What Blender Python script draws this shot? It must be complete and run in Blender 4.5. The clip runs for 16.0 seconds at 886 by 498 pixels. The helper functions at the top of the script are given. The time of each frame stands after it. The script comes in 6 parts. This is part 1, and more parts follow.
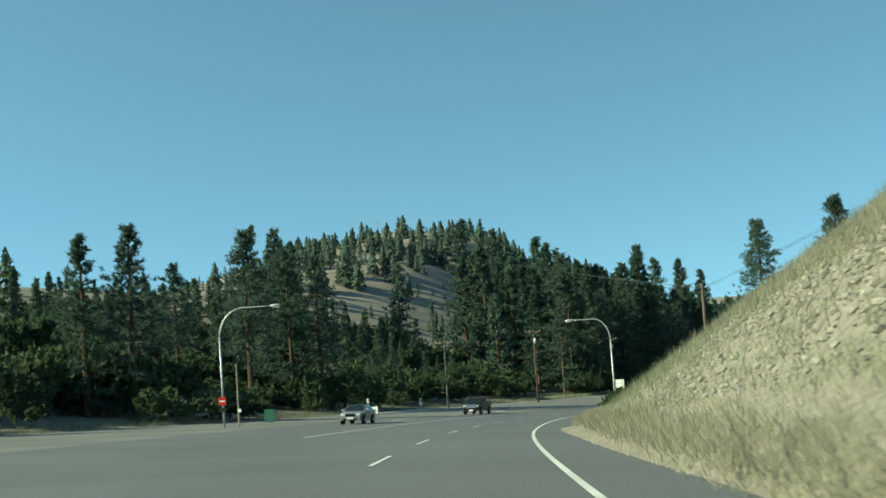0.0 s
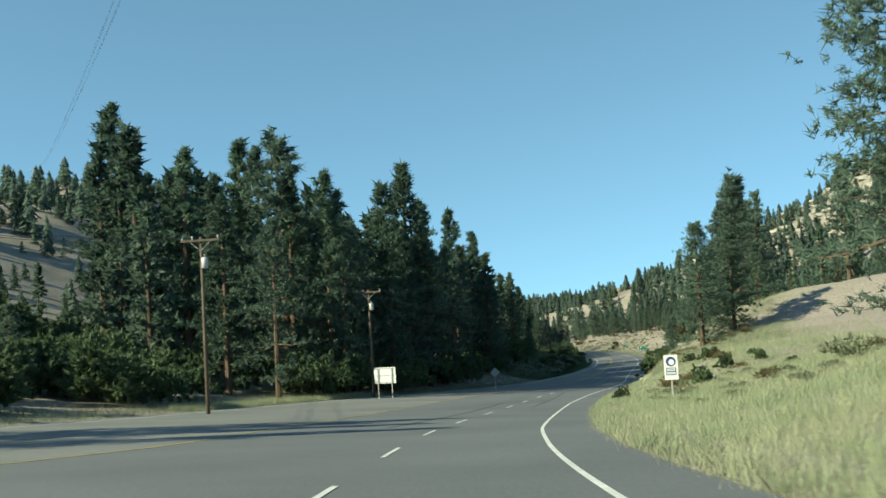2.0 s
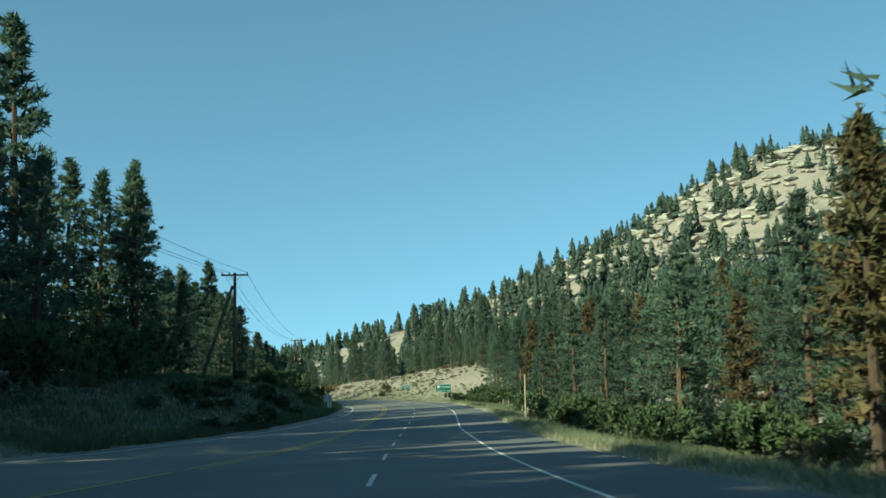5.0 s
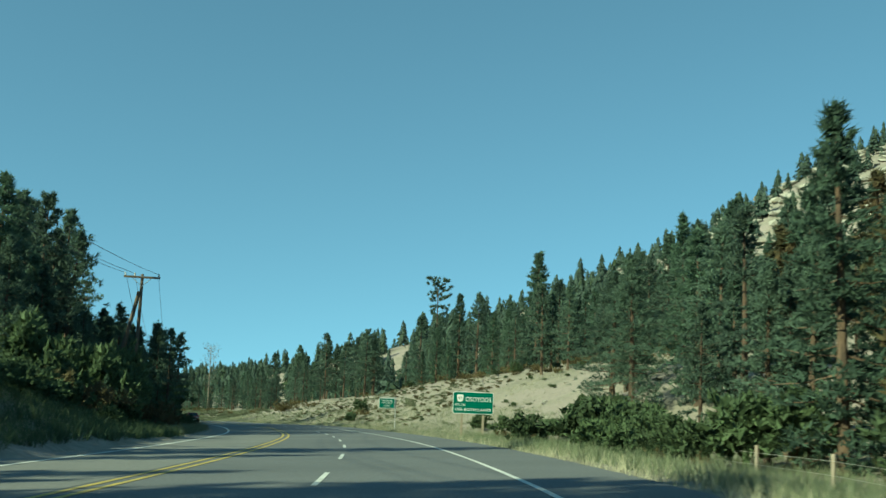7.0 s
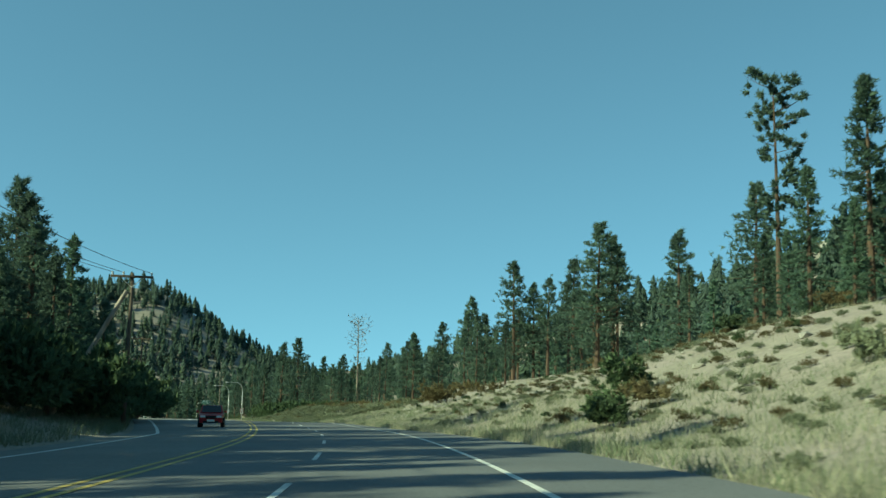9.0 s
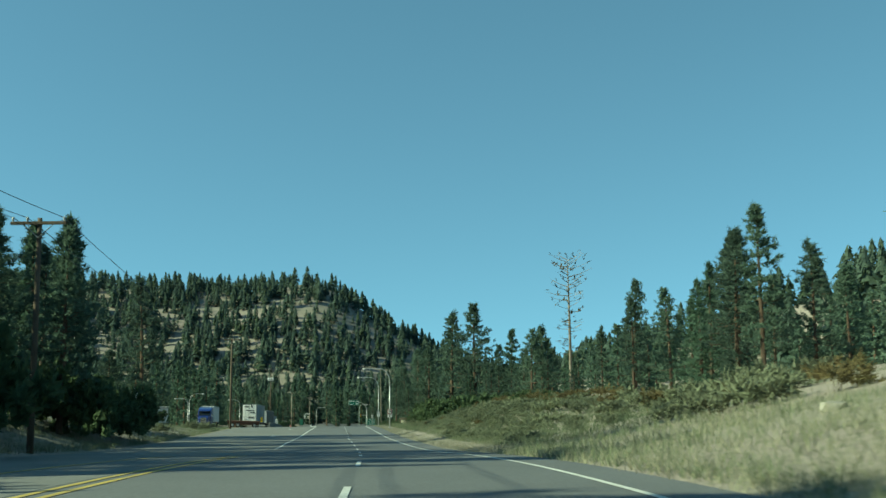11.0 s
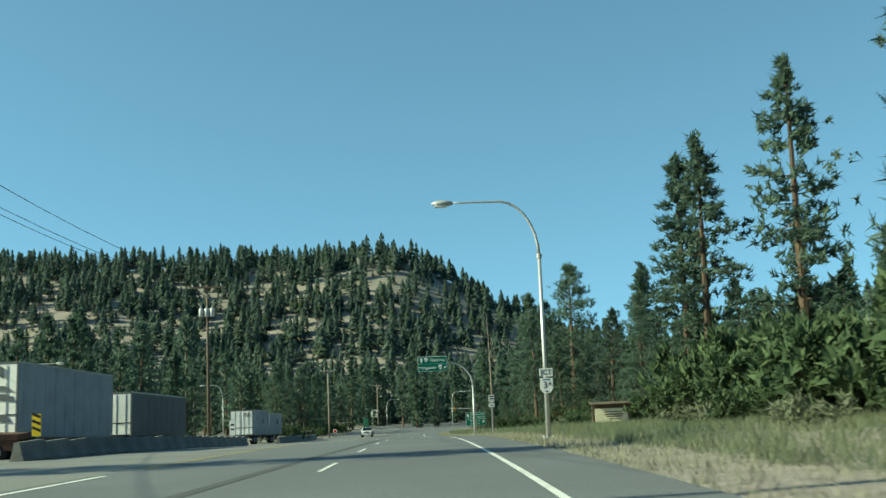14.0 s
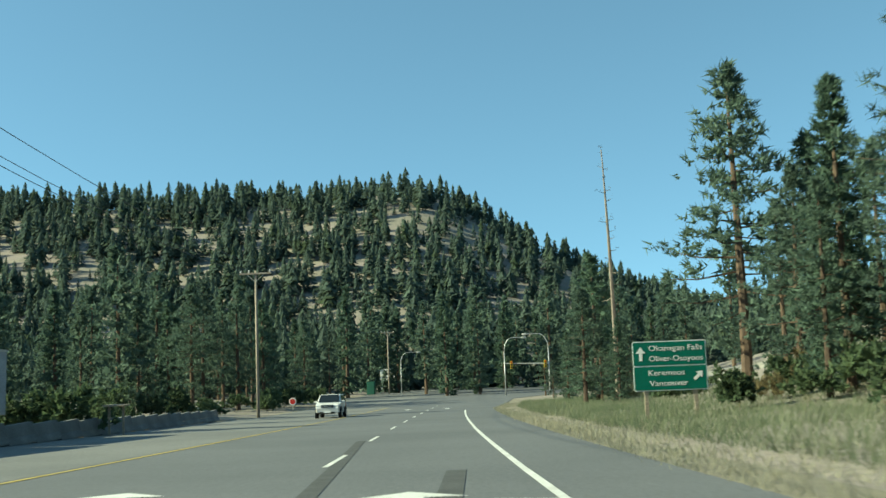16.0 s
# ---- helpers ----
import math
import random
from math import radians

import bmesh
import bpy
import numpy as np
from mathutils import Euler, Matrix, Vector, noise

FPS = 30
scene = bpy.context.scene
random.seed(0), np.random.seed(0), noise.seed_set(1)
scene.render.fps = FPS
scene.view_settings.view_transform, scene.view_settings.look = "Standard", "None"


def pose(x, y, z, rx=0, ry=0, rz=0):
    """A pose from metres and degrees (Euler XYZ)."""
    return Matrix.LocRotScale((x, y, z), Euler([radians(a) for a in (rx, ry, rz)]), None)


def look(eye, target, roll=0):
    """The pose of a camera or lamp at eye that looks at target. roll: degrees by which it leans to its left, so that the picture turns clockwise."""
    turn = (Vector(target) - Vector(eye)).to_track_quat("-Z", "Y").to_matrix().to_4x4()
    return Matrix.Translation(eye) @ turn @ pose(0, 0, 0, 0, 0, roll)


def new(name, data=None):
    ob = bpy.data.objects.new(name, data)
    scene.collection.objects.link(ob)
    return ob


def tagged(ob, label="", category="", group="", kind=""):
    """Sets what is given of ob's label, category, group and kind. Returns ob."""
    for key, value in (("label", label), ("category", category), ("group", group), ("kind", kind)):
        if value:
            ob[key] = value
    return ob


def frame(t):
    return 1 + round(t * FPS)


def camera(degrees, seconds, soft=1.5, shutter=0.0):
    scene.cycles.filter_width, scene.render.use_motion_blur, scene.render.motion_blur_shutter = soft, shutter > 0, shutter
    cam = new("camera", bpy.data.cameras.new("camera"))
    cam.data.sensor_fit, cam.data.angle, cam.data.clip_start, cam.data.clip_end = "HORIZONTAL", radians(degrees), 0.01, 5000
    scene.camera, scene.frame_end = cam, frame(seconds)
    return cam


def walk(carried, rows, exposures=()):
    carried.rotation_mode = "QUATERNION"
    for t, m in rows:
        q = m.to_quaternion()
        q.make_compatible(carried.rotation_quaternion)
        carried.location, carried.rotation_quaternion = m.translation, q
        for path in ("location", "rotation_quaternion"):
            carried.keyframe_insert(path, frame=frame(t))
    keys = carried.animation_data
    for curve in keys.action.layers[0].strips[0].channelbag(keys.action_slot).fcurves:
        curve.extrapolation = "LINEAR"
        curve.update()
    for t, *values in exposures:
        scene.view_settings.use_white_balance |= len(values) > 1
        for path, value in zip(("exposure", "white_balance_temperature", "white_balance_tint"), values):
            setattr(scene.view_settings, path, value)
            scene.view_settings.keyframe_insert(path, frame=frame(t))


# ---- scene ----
cam = camera(46.0, 16.0, 1.5, 0.1)
PATH = [
    (0.0, (-0.20, 0.29, 0.22), (-0.173, 10.269, 0.847), -4.00),
    (0.5, (0.22, 18.23, -1.38), (0.885, 28.192, -0.760), -4.14),
    (1.0, (1.69, 35.69, -2.98), (2.868, 45.600, -2.388), -3.57),
    (1.5, (4.19, 53.06, -4.58), (5.996, 62.871, -3.949), -3.38),
    (2.0, (7.94, 70.91, -6.30), (10.557, 80.549, -5.729), -3.29),
    (2.5, (13.43, 88.98, -8.06), (16.805, 98.370, -7.359), -3.03),
    (3.0, (20.35, 106.98, -9.64), (24.215, 116.165, -8.813), -2.47),
    (3.5, (28.34, 124.67, -10.85), (32.675, 133.636, -9.891), -1.13),
    (6.0, (70.01, 208.12, -16.35), (74.758, 216.839, -15.141), -0.77),
    (6.5, (78.49, 224.39, -16.80), (83.216, 233.098, -15.455), 0.34),
    (7.0, (86.60, 240.47, -17.05), (91.107, 249.284, -15.652), 2.37),
    (7.5, (94.06, 256.52, -17.50), (98.251, 265.509, -16.214), 2.93),
    (8.0, (100.73, 272.36, -17.86), (104.483, 281.536, -16.580), 2.38),
    (8.5, (106.40, 288.04, -18.33), (109.709, 297.392, -17.118), 1.71),
    (9.0, (111.03, 303.29, -18.73), (113.895, 312.785, -17.424), 1.47),
    (9.5, (114.69, 318.13, -19.08), (117.066, 327.766, -17.827), 1.33),
    (10.0, (117.48, 333.20, -19.44), (119.480, 342.915, -18.191), 0.90),
    (10.5, (119.76, 349.79, -19.98), (121.390, 359.575, -18.715), 0.32),
    (11.0, (121.64, 367.83, -20.50), (122.900, 377.662, -19.222), -0.32),
    (11.5, (123.16, 386.83, -21.15), (124.080, 396.699, -19.862), -0.94),
    (12.0, (124.34, 406.31, -22.17), (125.008, 416.206, -20.873), -1.48),
    (12.5, (125.21, 425.81, -23.05), (125.755, 435.714, -21.745), -1.88),
    (13.0, (125.88, 444.88, -23.46), (126.438, 454.780, -22.146), -2.24),
    (13.5, (126.57, 463.37, -23.96), (127.075, 473.276, -22.693), -2.35),
    (14.0, (127.09, 481.54, -24.46), (127.534, 491.450, -23.199), -2.41),
    (14.5, (127.53, 499.50, -24.94), (127.912, 509.412, -23.681), -1.52),
    (15.0, (127.97, 517.49, -25.62), (128.242, 527.426, -24.528), -1.65),
    (15.5, (128.08, 535.75, -26.50), (128.348, 545.692, -25.495), -2.18),
    (16.0, (128.01, 554.60, -27.48), (128.156, 564.550, -26.508), -2.16),
]
walk(cam, [(t, look(eye, target, roll)) for t, eye, target, roll in PATH],
     [(0.0, 0.98, 9400, -32), (2.0, 1.17, 9200, -23), (3.6, 1.18, 9000, -21), (6.0, 0.98, 9050, -42), (10.0, 0.93, 9100, -42), (12.5, 1.0, 9000, -39), (16.0, 1.28, 9300, -29)])

# ---- daylight ----
SUN_YAW, SUN_UP = 98.0, 29.0
world = bpy.data.worlds.new("sky")
scene.world = world
world.use_nodes = True
wn, wl = world.node_tree.nodes, world.node_tree.links
sky = wn.new("ShaderNodeTexSky")
sky.sky_type, sky.sun_disc = "NISHITA", False
sky.sun_elevation, sky.sun_rotation = radians(SUN_UP), radians(-SUN_YAW)
sky.air_density, sky.dust_density, sky.ozone_density = 0.9, 0.1, 5.0
sky.altitude = 2500
wn["Background"].inputs["Strength"].default_value = 0.14
wl.new(sky.outputs[0], wn["Background"].inputs["Color"])
# dry mountain air: little brightening towards the horizon
way_in, raised, unit = wn.new("ShaderNodeTexCoord"), wn.new("ShaderNodeVectorMath"), wn.new("ShaderNodeVectorMath")
raised.operation, unit.operation = "ADD", "NORMALIZE"
raised.inputs[1].default_value = (0, 0, 0.19)
wl.new(way_in.outputs["Generated"], raised.inputs[0])
wl.new(raised.outputs[0], unit.inputs[0])
wl.new(unit.outputs[0], sky.inputs[0])
sun = new("sun", bpy.data.lights.new("sun", "SUN"))
sun.data.energy, sun.data.angle, sun.data.color = 4.1, radians(0.55), (1.0, 0.93, 0.96)
a, e = radians(SUN_YAW), radians(SUN_UP)
sun.matrix_world = look((-math.sin(a) * 100 * math.cos(e), math.cos(a) * 100 * math.cos(e), 100 * math.sin(e)), (0, 0, 0))

# ---- materials ----


def rgb(c):
    return (c[0], c[1], c[2], 1.0)


def material(name, base, second=None, rough=0.8, metal=0.0, scale=3.0, fine=40.0, bump=0.2, depth=0.02, mix=0.5,
             per=0.0, spec=0.3, space="Object", third=None, third_scale=0.15, third_at=0.55, stretch=None, thin=0.0):
    """A surface of two colours mixed by noise at two sizes, with fine relief and, on repeats, a change of tone."""
    m = bpy.data.materials.new(name)
    m.use_nodes = True
    n, k = m.node_tree.nodes, m.node_tree.links
    b = n["Principled BSDF"]
    b.inputs["Roughness"].default_value, b.inputs["Metallic"].default_value = rough, metal
    b.inputs["Specular IOR Level"].default_value = spec
    second = second or tuple(v * 0.8 for v in base)
    where = n.new("ShaderNodeTexCoord").outputs["Object"] if space == "Object" else n.new("ShaderNodeNewGeometry").outputs["Position"]
    if stretch:
        mp = n.new("ShaderNodeMapping")
        mp.inputs["Scale"].default_value = stretch
        k.new(where, mp.inputs["Vector"])
        where = mp.outputs["Vector"]

    def grain(size, detail):
        t = n.new("ShaderNodeTexNoise")
        t.inputs["Scale"].default_value, t.inputs["Detail"].default_value = size, detail
        k.new(where, t.inputs["Vector"])
        return t.outputs["Fac"]

    def blend(kind, fac, one, two):
        x = n.new("ShaderNodeMix")
        x.data_type, x.blend_type = "RGBA", kind
        for socket, v in ((0, fac), (6, one), (7, two)):
            if isinstance(v, (int, float)):
                x.inputs[socket].default_value = v
            elif isinstance(v, tuple):
                x.inputs[socket].default_value = rgb(v)
            else:
                k.new(v, x.inputs[socket])
        return x.outputs[2]

    def steep(fac, low, high):
        r = n.new("ShaderNodeMapRange")
        r.inputs[1].default_value, r.inputs[2].default_value = low, high
        k.new(fac, r.inputs[0])
        return r.outputs[0]

    big, small = grain(scale, 4), grain(fine, 3)
    colour = blend("MIX", steep(big, 0.5 - 0.35 * mix, 0.5 + 0.35 * mix), base, second)
    if third:
        colour = blend("MIX", steep(grain(third_scale, 5), third_at - 0.06, third_at + 0.08), colour, third)
    colour = blend("OVERLAY", 0.55, colour, blend("MIX", steep(small, 0.3, 0.7), (0.33, 0.33, 0.33), (0.67, 0.67, 0.67)))
    if per:
        tone = n.new("ShaderNodeObjectInfo").outputs["Random"]
        isle = n.new("ShaderNodeNewGeometry").outputs["Random Per Island"]
        both = n.new("ShaderNodeMath")
        both.operation = "ADD"
        k.new(tone, both.inputs[0]), k.new(isle, both.inputs[1])
        colour = blend("MULTIPLY", 1.0, colour, blend("MIX", steep(both.outputs[0], 0.2, 1.8), (1 - per,) * 3, (1 + per, 1 + per, 1 + per * 0.6)))
    k.new(colour, b.inputs["Base Color"])
    if bump:
        h = n.new("ShaderNodeBump")
        h.inputs["Strength"].default_value, h.inputs["Distance"].default_value = bump, depth
        k.new(small, h.inputs["Height"])
        k.new(h.outputs[0], b.inputs["Normal"])
    if thin:
        leaf, both = n.new("ShaderNodeBsdfTranslucent"), n.new("ShaderNodeMixShader")
        both.inputs[0].default_value = thin
        k.new(colour, leaf.inputs["Color"])
        k.new(b.outputs[0], both.inputs[1]), k.new(leaf.outputs[0], both.inputs[2])
        k.new(both.outputs[0], n["Material Output"].inputs["Surface"])
    return m


M = {
    "grass_ground": material("dry_grass_ground", (0.258, 0.234, 0.196), (0.198, 0.184, 0.152), 0.95, scale=0.35, fine=5, bump=0.4, depth=0.12, space="World",
                             third=(0.262, 0.228, 0.205), third_scale=0.16, third_at=0.5, spec=0.1),
    "asphalt": material("asphalt", (0.137, 0.142, 0.149), (0.111, 0.116, 0.122), 0.82, scale=0.25, fine=22, bump=0.25, depth=0.01, space="World", spec=0.25),
    "old_asphalt": material("old_asphalt", (0.187, 0.187, 0.182), (0.143, 0.145, 0.143), 0.88, scale=0.2, fine=18, bump=0.3, depth=0.012, space="World", spec=0.2),
    "gravel": material("gravel", (0.26, 0.235, 0.185), (0.19, 0.175, 0.14), 0.95, scale=0.6, fine=14, bump=0.7, depth=0.04, space="World", spec=0.1),
    "worn_asphalt": material("tyre_marked_asphalt", (0.066, 0.067, 0.066), (0.088, 0.089, 0.088), 0.8, scale=2.5, fine=22, bump=0.2, depth=0.01, space="World", spec=0.25),
    "tar": material("tar", (0.030, 0.031, 0.033), (0.04, 0.04, 0.042), 0.6, space="World"),
    "white_line": material("white_line_paint", (0.66, 0.66, 0.63), (0.50, 0.50, 0.48), 0.7, scale=1.5, fine=18, space="World"),
    "yellow_line": material("yellow_line_paint", (0.48, 0.36, 0.10), (0.36, 0.28, 0.10), 0.7, scale=1.5, fine=18, space="World"),
    "bark": material("pine_bark", (0.122, 0.083, 0.062), (0.070, 0.052, 0.043), 0.95, scale=6, fine=25, bump=0.8, depth=0.04, per=0.25, stretch=(1, 1, 0.25)),
    "dead_wood": material("dead_wood", (0.26, 0.225, 0.19), (0.16, 0.13, 0.11), 0.9, scale=6, fine=25, bump=0.6, depth=0.03, stretch=(1, 1, 0.2)),
    "needle": material("pine_needle", (0.103, 0.148, 0.123), (0.078, 0.120, 0.103), 0.75, scale=0.9, fine=9, bump=0, per=0.42, thin=0.40, spec=0.2),
    "fir_needle": material("fir_needle", (0.090, 0.140, 0.108), (0.068, 0.110, 0.090), 0.75, scale=0.9, fine=9, bump=0, per=0.42, thin=0.40, spec=0.2),
    "brown_needle": material("browned_needle", (0.125, 0.088, 0.056), (0.075, 0.078, 0.045), 0.8, scale=0.7, fine=9, bump=0, per=0.35, thin=0.30, spec=0.15),
    "far_needle": material("distant_needle", (0.105, 0.145, 0.122), (0.082, 0.118, 0.104), 0.85, scale=0.07, fine=0.9, bump=0, per=0.3, thin=0.40, spec=0.1, space="World",
                           third=(0.075, 0.105, 0.062), third_scale=0.22, third_at=0.6),
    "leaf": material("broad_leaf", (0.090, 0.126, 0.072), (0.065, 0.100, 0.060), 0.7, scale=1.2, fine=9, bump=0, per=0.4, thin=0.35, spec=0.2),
    "sage": material("sage_leaf", (0.20, 0.22, 0.165), (0.15, 0.17, 0.12), 0.85, scale=1.5, fine=9, bump=0, per=0.3, thin=0.30, spec=0.1),
    "scrub": material("dry_scrub", (0.155, 0.125, 0.078), (0.10, 0.092, 0.05), 0.9, scale=1.5, fine=9, bump=0, per=0.35, thin=0.25, spec=0.1),
    "straw": material("dry_grass_blade", (0.385, 0.365, 0.30), (0.30, 0.30, 0.235), 0.85, scale=0.25, fine=3, bump=0, per=0.35, thin=0.40, spec=0.15, space="World"),
    "green_grass": material("green_grass_blade", (0.135, 0.172, 0.112), (0.205, 0.225, 0.16), 0.85, scale=0.3, fine=3, bump=0, per=0.35, thin=0.40, spec=0.15, space="World"),
    "pale_grass": material("pale_grass_blade", (0.275, 0.325, 0.22), (0.36, 0.37, 0.275), 0.85, scale=0.3, fine=3, bump=0, per=0.35, thin=0.40, spec=0.15, space="World"),
    "rock": material("grey_rock", (0.34, 0.325, 0.30), (0.24, 0.228, 0.21), 0.92, scale=2.0, fine=14, bump=0.6, depth=0.05, per=0.25, spec=0.15),
    "steel": material("galvanised_steel", (0.50, 0.51, 0.52), (0.43, 0.44, 0.45), 0.48, 0.55, scale=3, fine=30, bump=0.05, spec=0.5),
    "steel_matt": material("weathered_steel", (0.48, 0.48, 0.46), (0.38, 0.38, 0.36), 0.6, 0.5, scale=3, fine=30, bump=0.05),
    "pole_wood": material("pole_wood", (0.135, 0.105, 0.08), (0.09, 0.07, 0.056), 0.9, scale=5, fine=28, bump=0.5, depth=0.02, stretch=(1, 1, 0.15)),
    "pole_grey": material("weathered_pole_wood", (0.36, 0.31, 0.255), (0.25, 0.21, 0.175), 0.9, scale=5, fine=28, bump=0.5, depth=0.02, stretch=(1, 1, 0.15)),
    "plank": material("weathered_plank", (0.33, 0.28, 0.215), (0.24, 0.20, 0.155), 0.9, scale=4, fine=24, bump=0.5, depth=0.02, stretch=(0.2, 1, 1)),
    "cable": material("cable", (0.06, 0.06, 0.065), None, 0.6),
    "porcelain": material("grey_porcelain", (0.55, 0.56, 0.57), None, 0.3, spec=0.5, bump=0),
    "green_sign": material("green_sheeting", (0.0, 0.125, 0.085), (0.0, 0.110, 0.075), 0.42, scale=2, fine=30, bump=0.03, spec=0.4),
    "white_sign": material("white_sheeting", (0.78, 0.78, 0.76), (0.70, 0.70, 0.68), 0.45, scale=2, fine=30, bump=0.03, spec=0.4),
    "maroon_sign": material("maroon_sheeting", (0.17, 0.025, 0.035), None, 0.45, scale=2, bump=0.03),
    "yellow_sign": material("yellow_sheeting", (0.72, 0.52, 0.05), None, 0.45, scale=2, bump=0.03),
    "red_sign": material("red_sheeting", (0.50, 0.03, 0.03), None, 0.45, scale=2, bump=0.03),
    "cream_board": material("cream_board", (0.80, 0.74, 0.55), (0.74, 0.68, 0.50), 0.7, scale=2, fine=20),
    "black": material("black_paint", (0.015, 0.015, 0.016), None, 0.5, bump=0),
    "blue_ink": material("blue_ink", (0.03, 0.07, 0.22), None, 0.5, bump=0),
    "concrete": material("concrete", (0.34, 0.335, 0.315), (0.25, 0.245, 0.235), 0.92, scale=1.2, fine=25, bump=0.3, depth=0.01),
    # concrete darkened for the barriers: the shade on their faces is in the colour
    "shade_concrete": material("shaded_concrete", (0.20, 0.20, 0.20), (0.13, 0.13, 0.132), 0.93, scale=0.9, fine=20, bump=0.35, depth=0.01, per=0.2),
    "tyre": material("tyre_rubber", (0.022, 0.022, 0.023), None, 0.85, bump=0.2),
    "rim": material("alloy_rim", (0.55, 0.56, 0.57), None, 0.35, 0.8, bump=0),
    "chrome": material("chrome_trim", (0.75, 0.76, 0.77), None, 0.18, 1.0, bump=0),
    "silver_paint": material("silver_car_paint", (0.42, 0.44, 0.46), None, 0.3, 0.6, bump=0, spec=0.6),
    "dark_paint": material("charcoal_car_paint", (0.022, 0.024, 0.030), None, 0.3, 0.2, bump=0, spec=0.6),
    "white_paint": material("white_car_paint", (0.74, 0.74, 0.73), None, 0.3, bump=0, spec=0.6),
    "red_paint": material("red_car_paint", (0.35, 0.014, 0.018), None, 0.3, bump=0, spec=0.6),
    "blue_paint": material("blue_truck_paint", (0.018, 0.045, 0.21), None, 0.3, 0.2, bump=0, spec=0.6),
    "rust": material("rusty_steel", (0.105, 0.052, 0.038), (0.07, 0.042, 0.032), 0.85, scale=3, fine=20),
    "trailer_white": material("trailer_panel", (0.62, 0.63, 0.63), (0.50, 0.51, 0.52), 0.5, scale=0.8, fine=12, bump=0.05),
    # white trailer panel with the shade of the sunless side put into its colour
    "trailer_shade": material("shaded_trailer_panel", (0.31, 0.34, 0.38), (0.25, 0.275, 0.31), 0.5, scale=0.8, fine=12, bump=0.05),
    "trailer_grey": material("dark_trailer_panel", (0.10, 0.11, 0.125), (0.075, 0.08, 0.095), 0.5, scale=0.8, fine=12, bump=0.05),
    "lamp_red": material("red_lamp_lens", (0.55, 0.02, 0.02), None, 0.25, bump=0, spec=0.6),
    "lamp_clear": material("clear_lamp_lens", (0.75, 0.77, 0.78), None, 0.12, 0.2, bump=0, spec=0.8),
    "signal_yellow": material("signal_housing", (0.45, 0.33, 0.03), None, 0.5, bump=0),
    "shed_green": material("green_metal_cabinet", (0.03, 0.13, 0.095), None, 0.6),
}
glass = bpy.data.materials.new("tinted_window_glass")
glass.use_nodes = True
gb = glass.node_tree.nodes["Principled BSDF"]
gb.inputs["Base Color"].default_value, gb.inputs["Roughness"].default_value = (0.012, 0.015, 0.017, 1), 0.06
gb.inputs["Specular IOR Level"].default_value = 0.6
M["glass"] = glass

# ---- the road's line: x, y, z of the driving lane every 29 m ----
LANE = [
    (-0.2, 0.3, -0.53), (1.2, 29.4, -3.15), (5.2, 58.1, -5.82), (12.6, 86.1, -8.52), (22.9, 112.6, -10.77), (35.2, 139.2, -12.65), (47.8, 164.8, -14.57),
    (60.9, 190.5, -16.26), (74.4, 216.6, -17.34), (87.5, 242.4, -17.88), (99.1, 268.6, -18.53), (108.8, 296.0, -19.29), (115.7, 323.5, -19.96), (120.0, 352.1, -20.80),
    (122.7, 380.9, -21.60), (124.5, 410.4, -23.10), (125.7, 438.8, -24.08), (126.7, 467.7, -24.83), (127.5, 496.6, -25.63), (128.0, 525.5, -26.76), (128.0, 554.6, -28.23),
    (128.2, 585.0, -29.65), (128.9, 615.0, -30.90), (130.4, 650.0, -32.1), (133.0, 700.0, -33.1), (137.0, 760.0, -33.6),
]
LANE = [(-0.6, -60.0, 4.9), (-0.5, -29.0, 2.1)] + LANE


def lane_curve():
    """Stations every metre along a smooth curve through LANE: station, x, y, z, and the way along (tx, ty)."""
    p = np.array(LANE)
    out = []
    for i in range(len(p) - 1):
        p0, p1, p2, p3 = p[max(i - 1, 0)], p[i], p[i + 1], p[min(i + 2, len(p) - 1)]
        for u in np.arange(0, 1, 0.02):
            out.append(0.5 * (2 * p1 + (p2 - p0) * u + (2 * p0 - 5 * p1 + 4 * p2 - p3) * u * u + (3 * p1 - p0 - 3 * p2 + p3) * u ** 3))
    out = np.array(out + [p[-1]])
    run = np.r_[0, np.cumsum(np.hypot(*np.diff(out[:, :2], axis=0).T))]
    zero = run[np.argmin(np.hypot(*(out[:, :2] - p[2, :2]).T))]
    s = np.arange(-60, run[-1] - zero, 1.0)
    x, y, z = (np.interp(s, run - zero, out[:, i]) for i in range(3))
    tx, ty = np.gradient(x), np.gradient(y)
    long = np.hypot(tx, ty)
    return s, x, y, z, tx / long, ty / long


RS, RX, RY, RZ, TX, TY = lane_curve()
S_END = RS[-1]


def bank(s):
    return np.interp(s, (0, 120, 200, 255, 345, 400), (0.026, 0.026, 0.0, -0.03, -0.03, 0.0))


def left_edge(s):
    """The offset at which the pavement ends on the far side of the road."""
    return np.interp(s, (-60, 0, 45, 70, 95, 140, 175, 222, 240, 258, 362, 380, 400, 420, 450, 488, 510, 560, 600, 640, 700), (-34, -31, -27, -21.5, -20, -15.6, -14, -10, -8.2, -6.9, -7.0, -8.8, -10.5, -10.8, -12, -13.4, -14.2, -15, -14, -11, -14))


def right_edge(s):
    return np.interp(s, (0, 60, 110, 130, 143, 155, 178, 200, 220, 240, 300, 330, 400, 480, 640, 680, 700), (2.0, 2.2, 2.3, 2.6, 3.2, 3.7, 4.2, 4.0, 3.4, 3.4, 3.4, 3.6, 3.0, 2.2, 2.6, 5, 12))


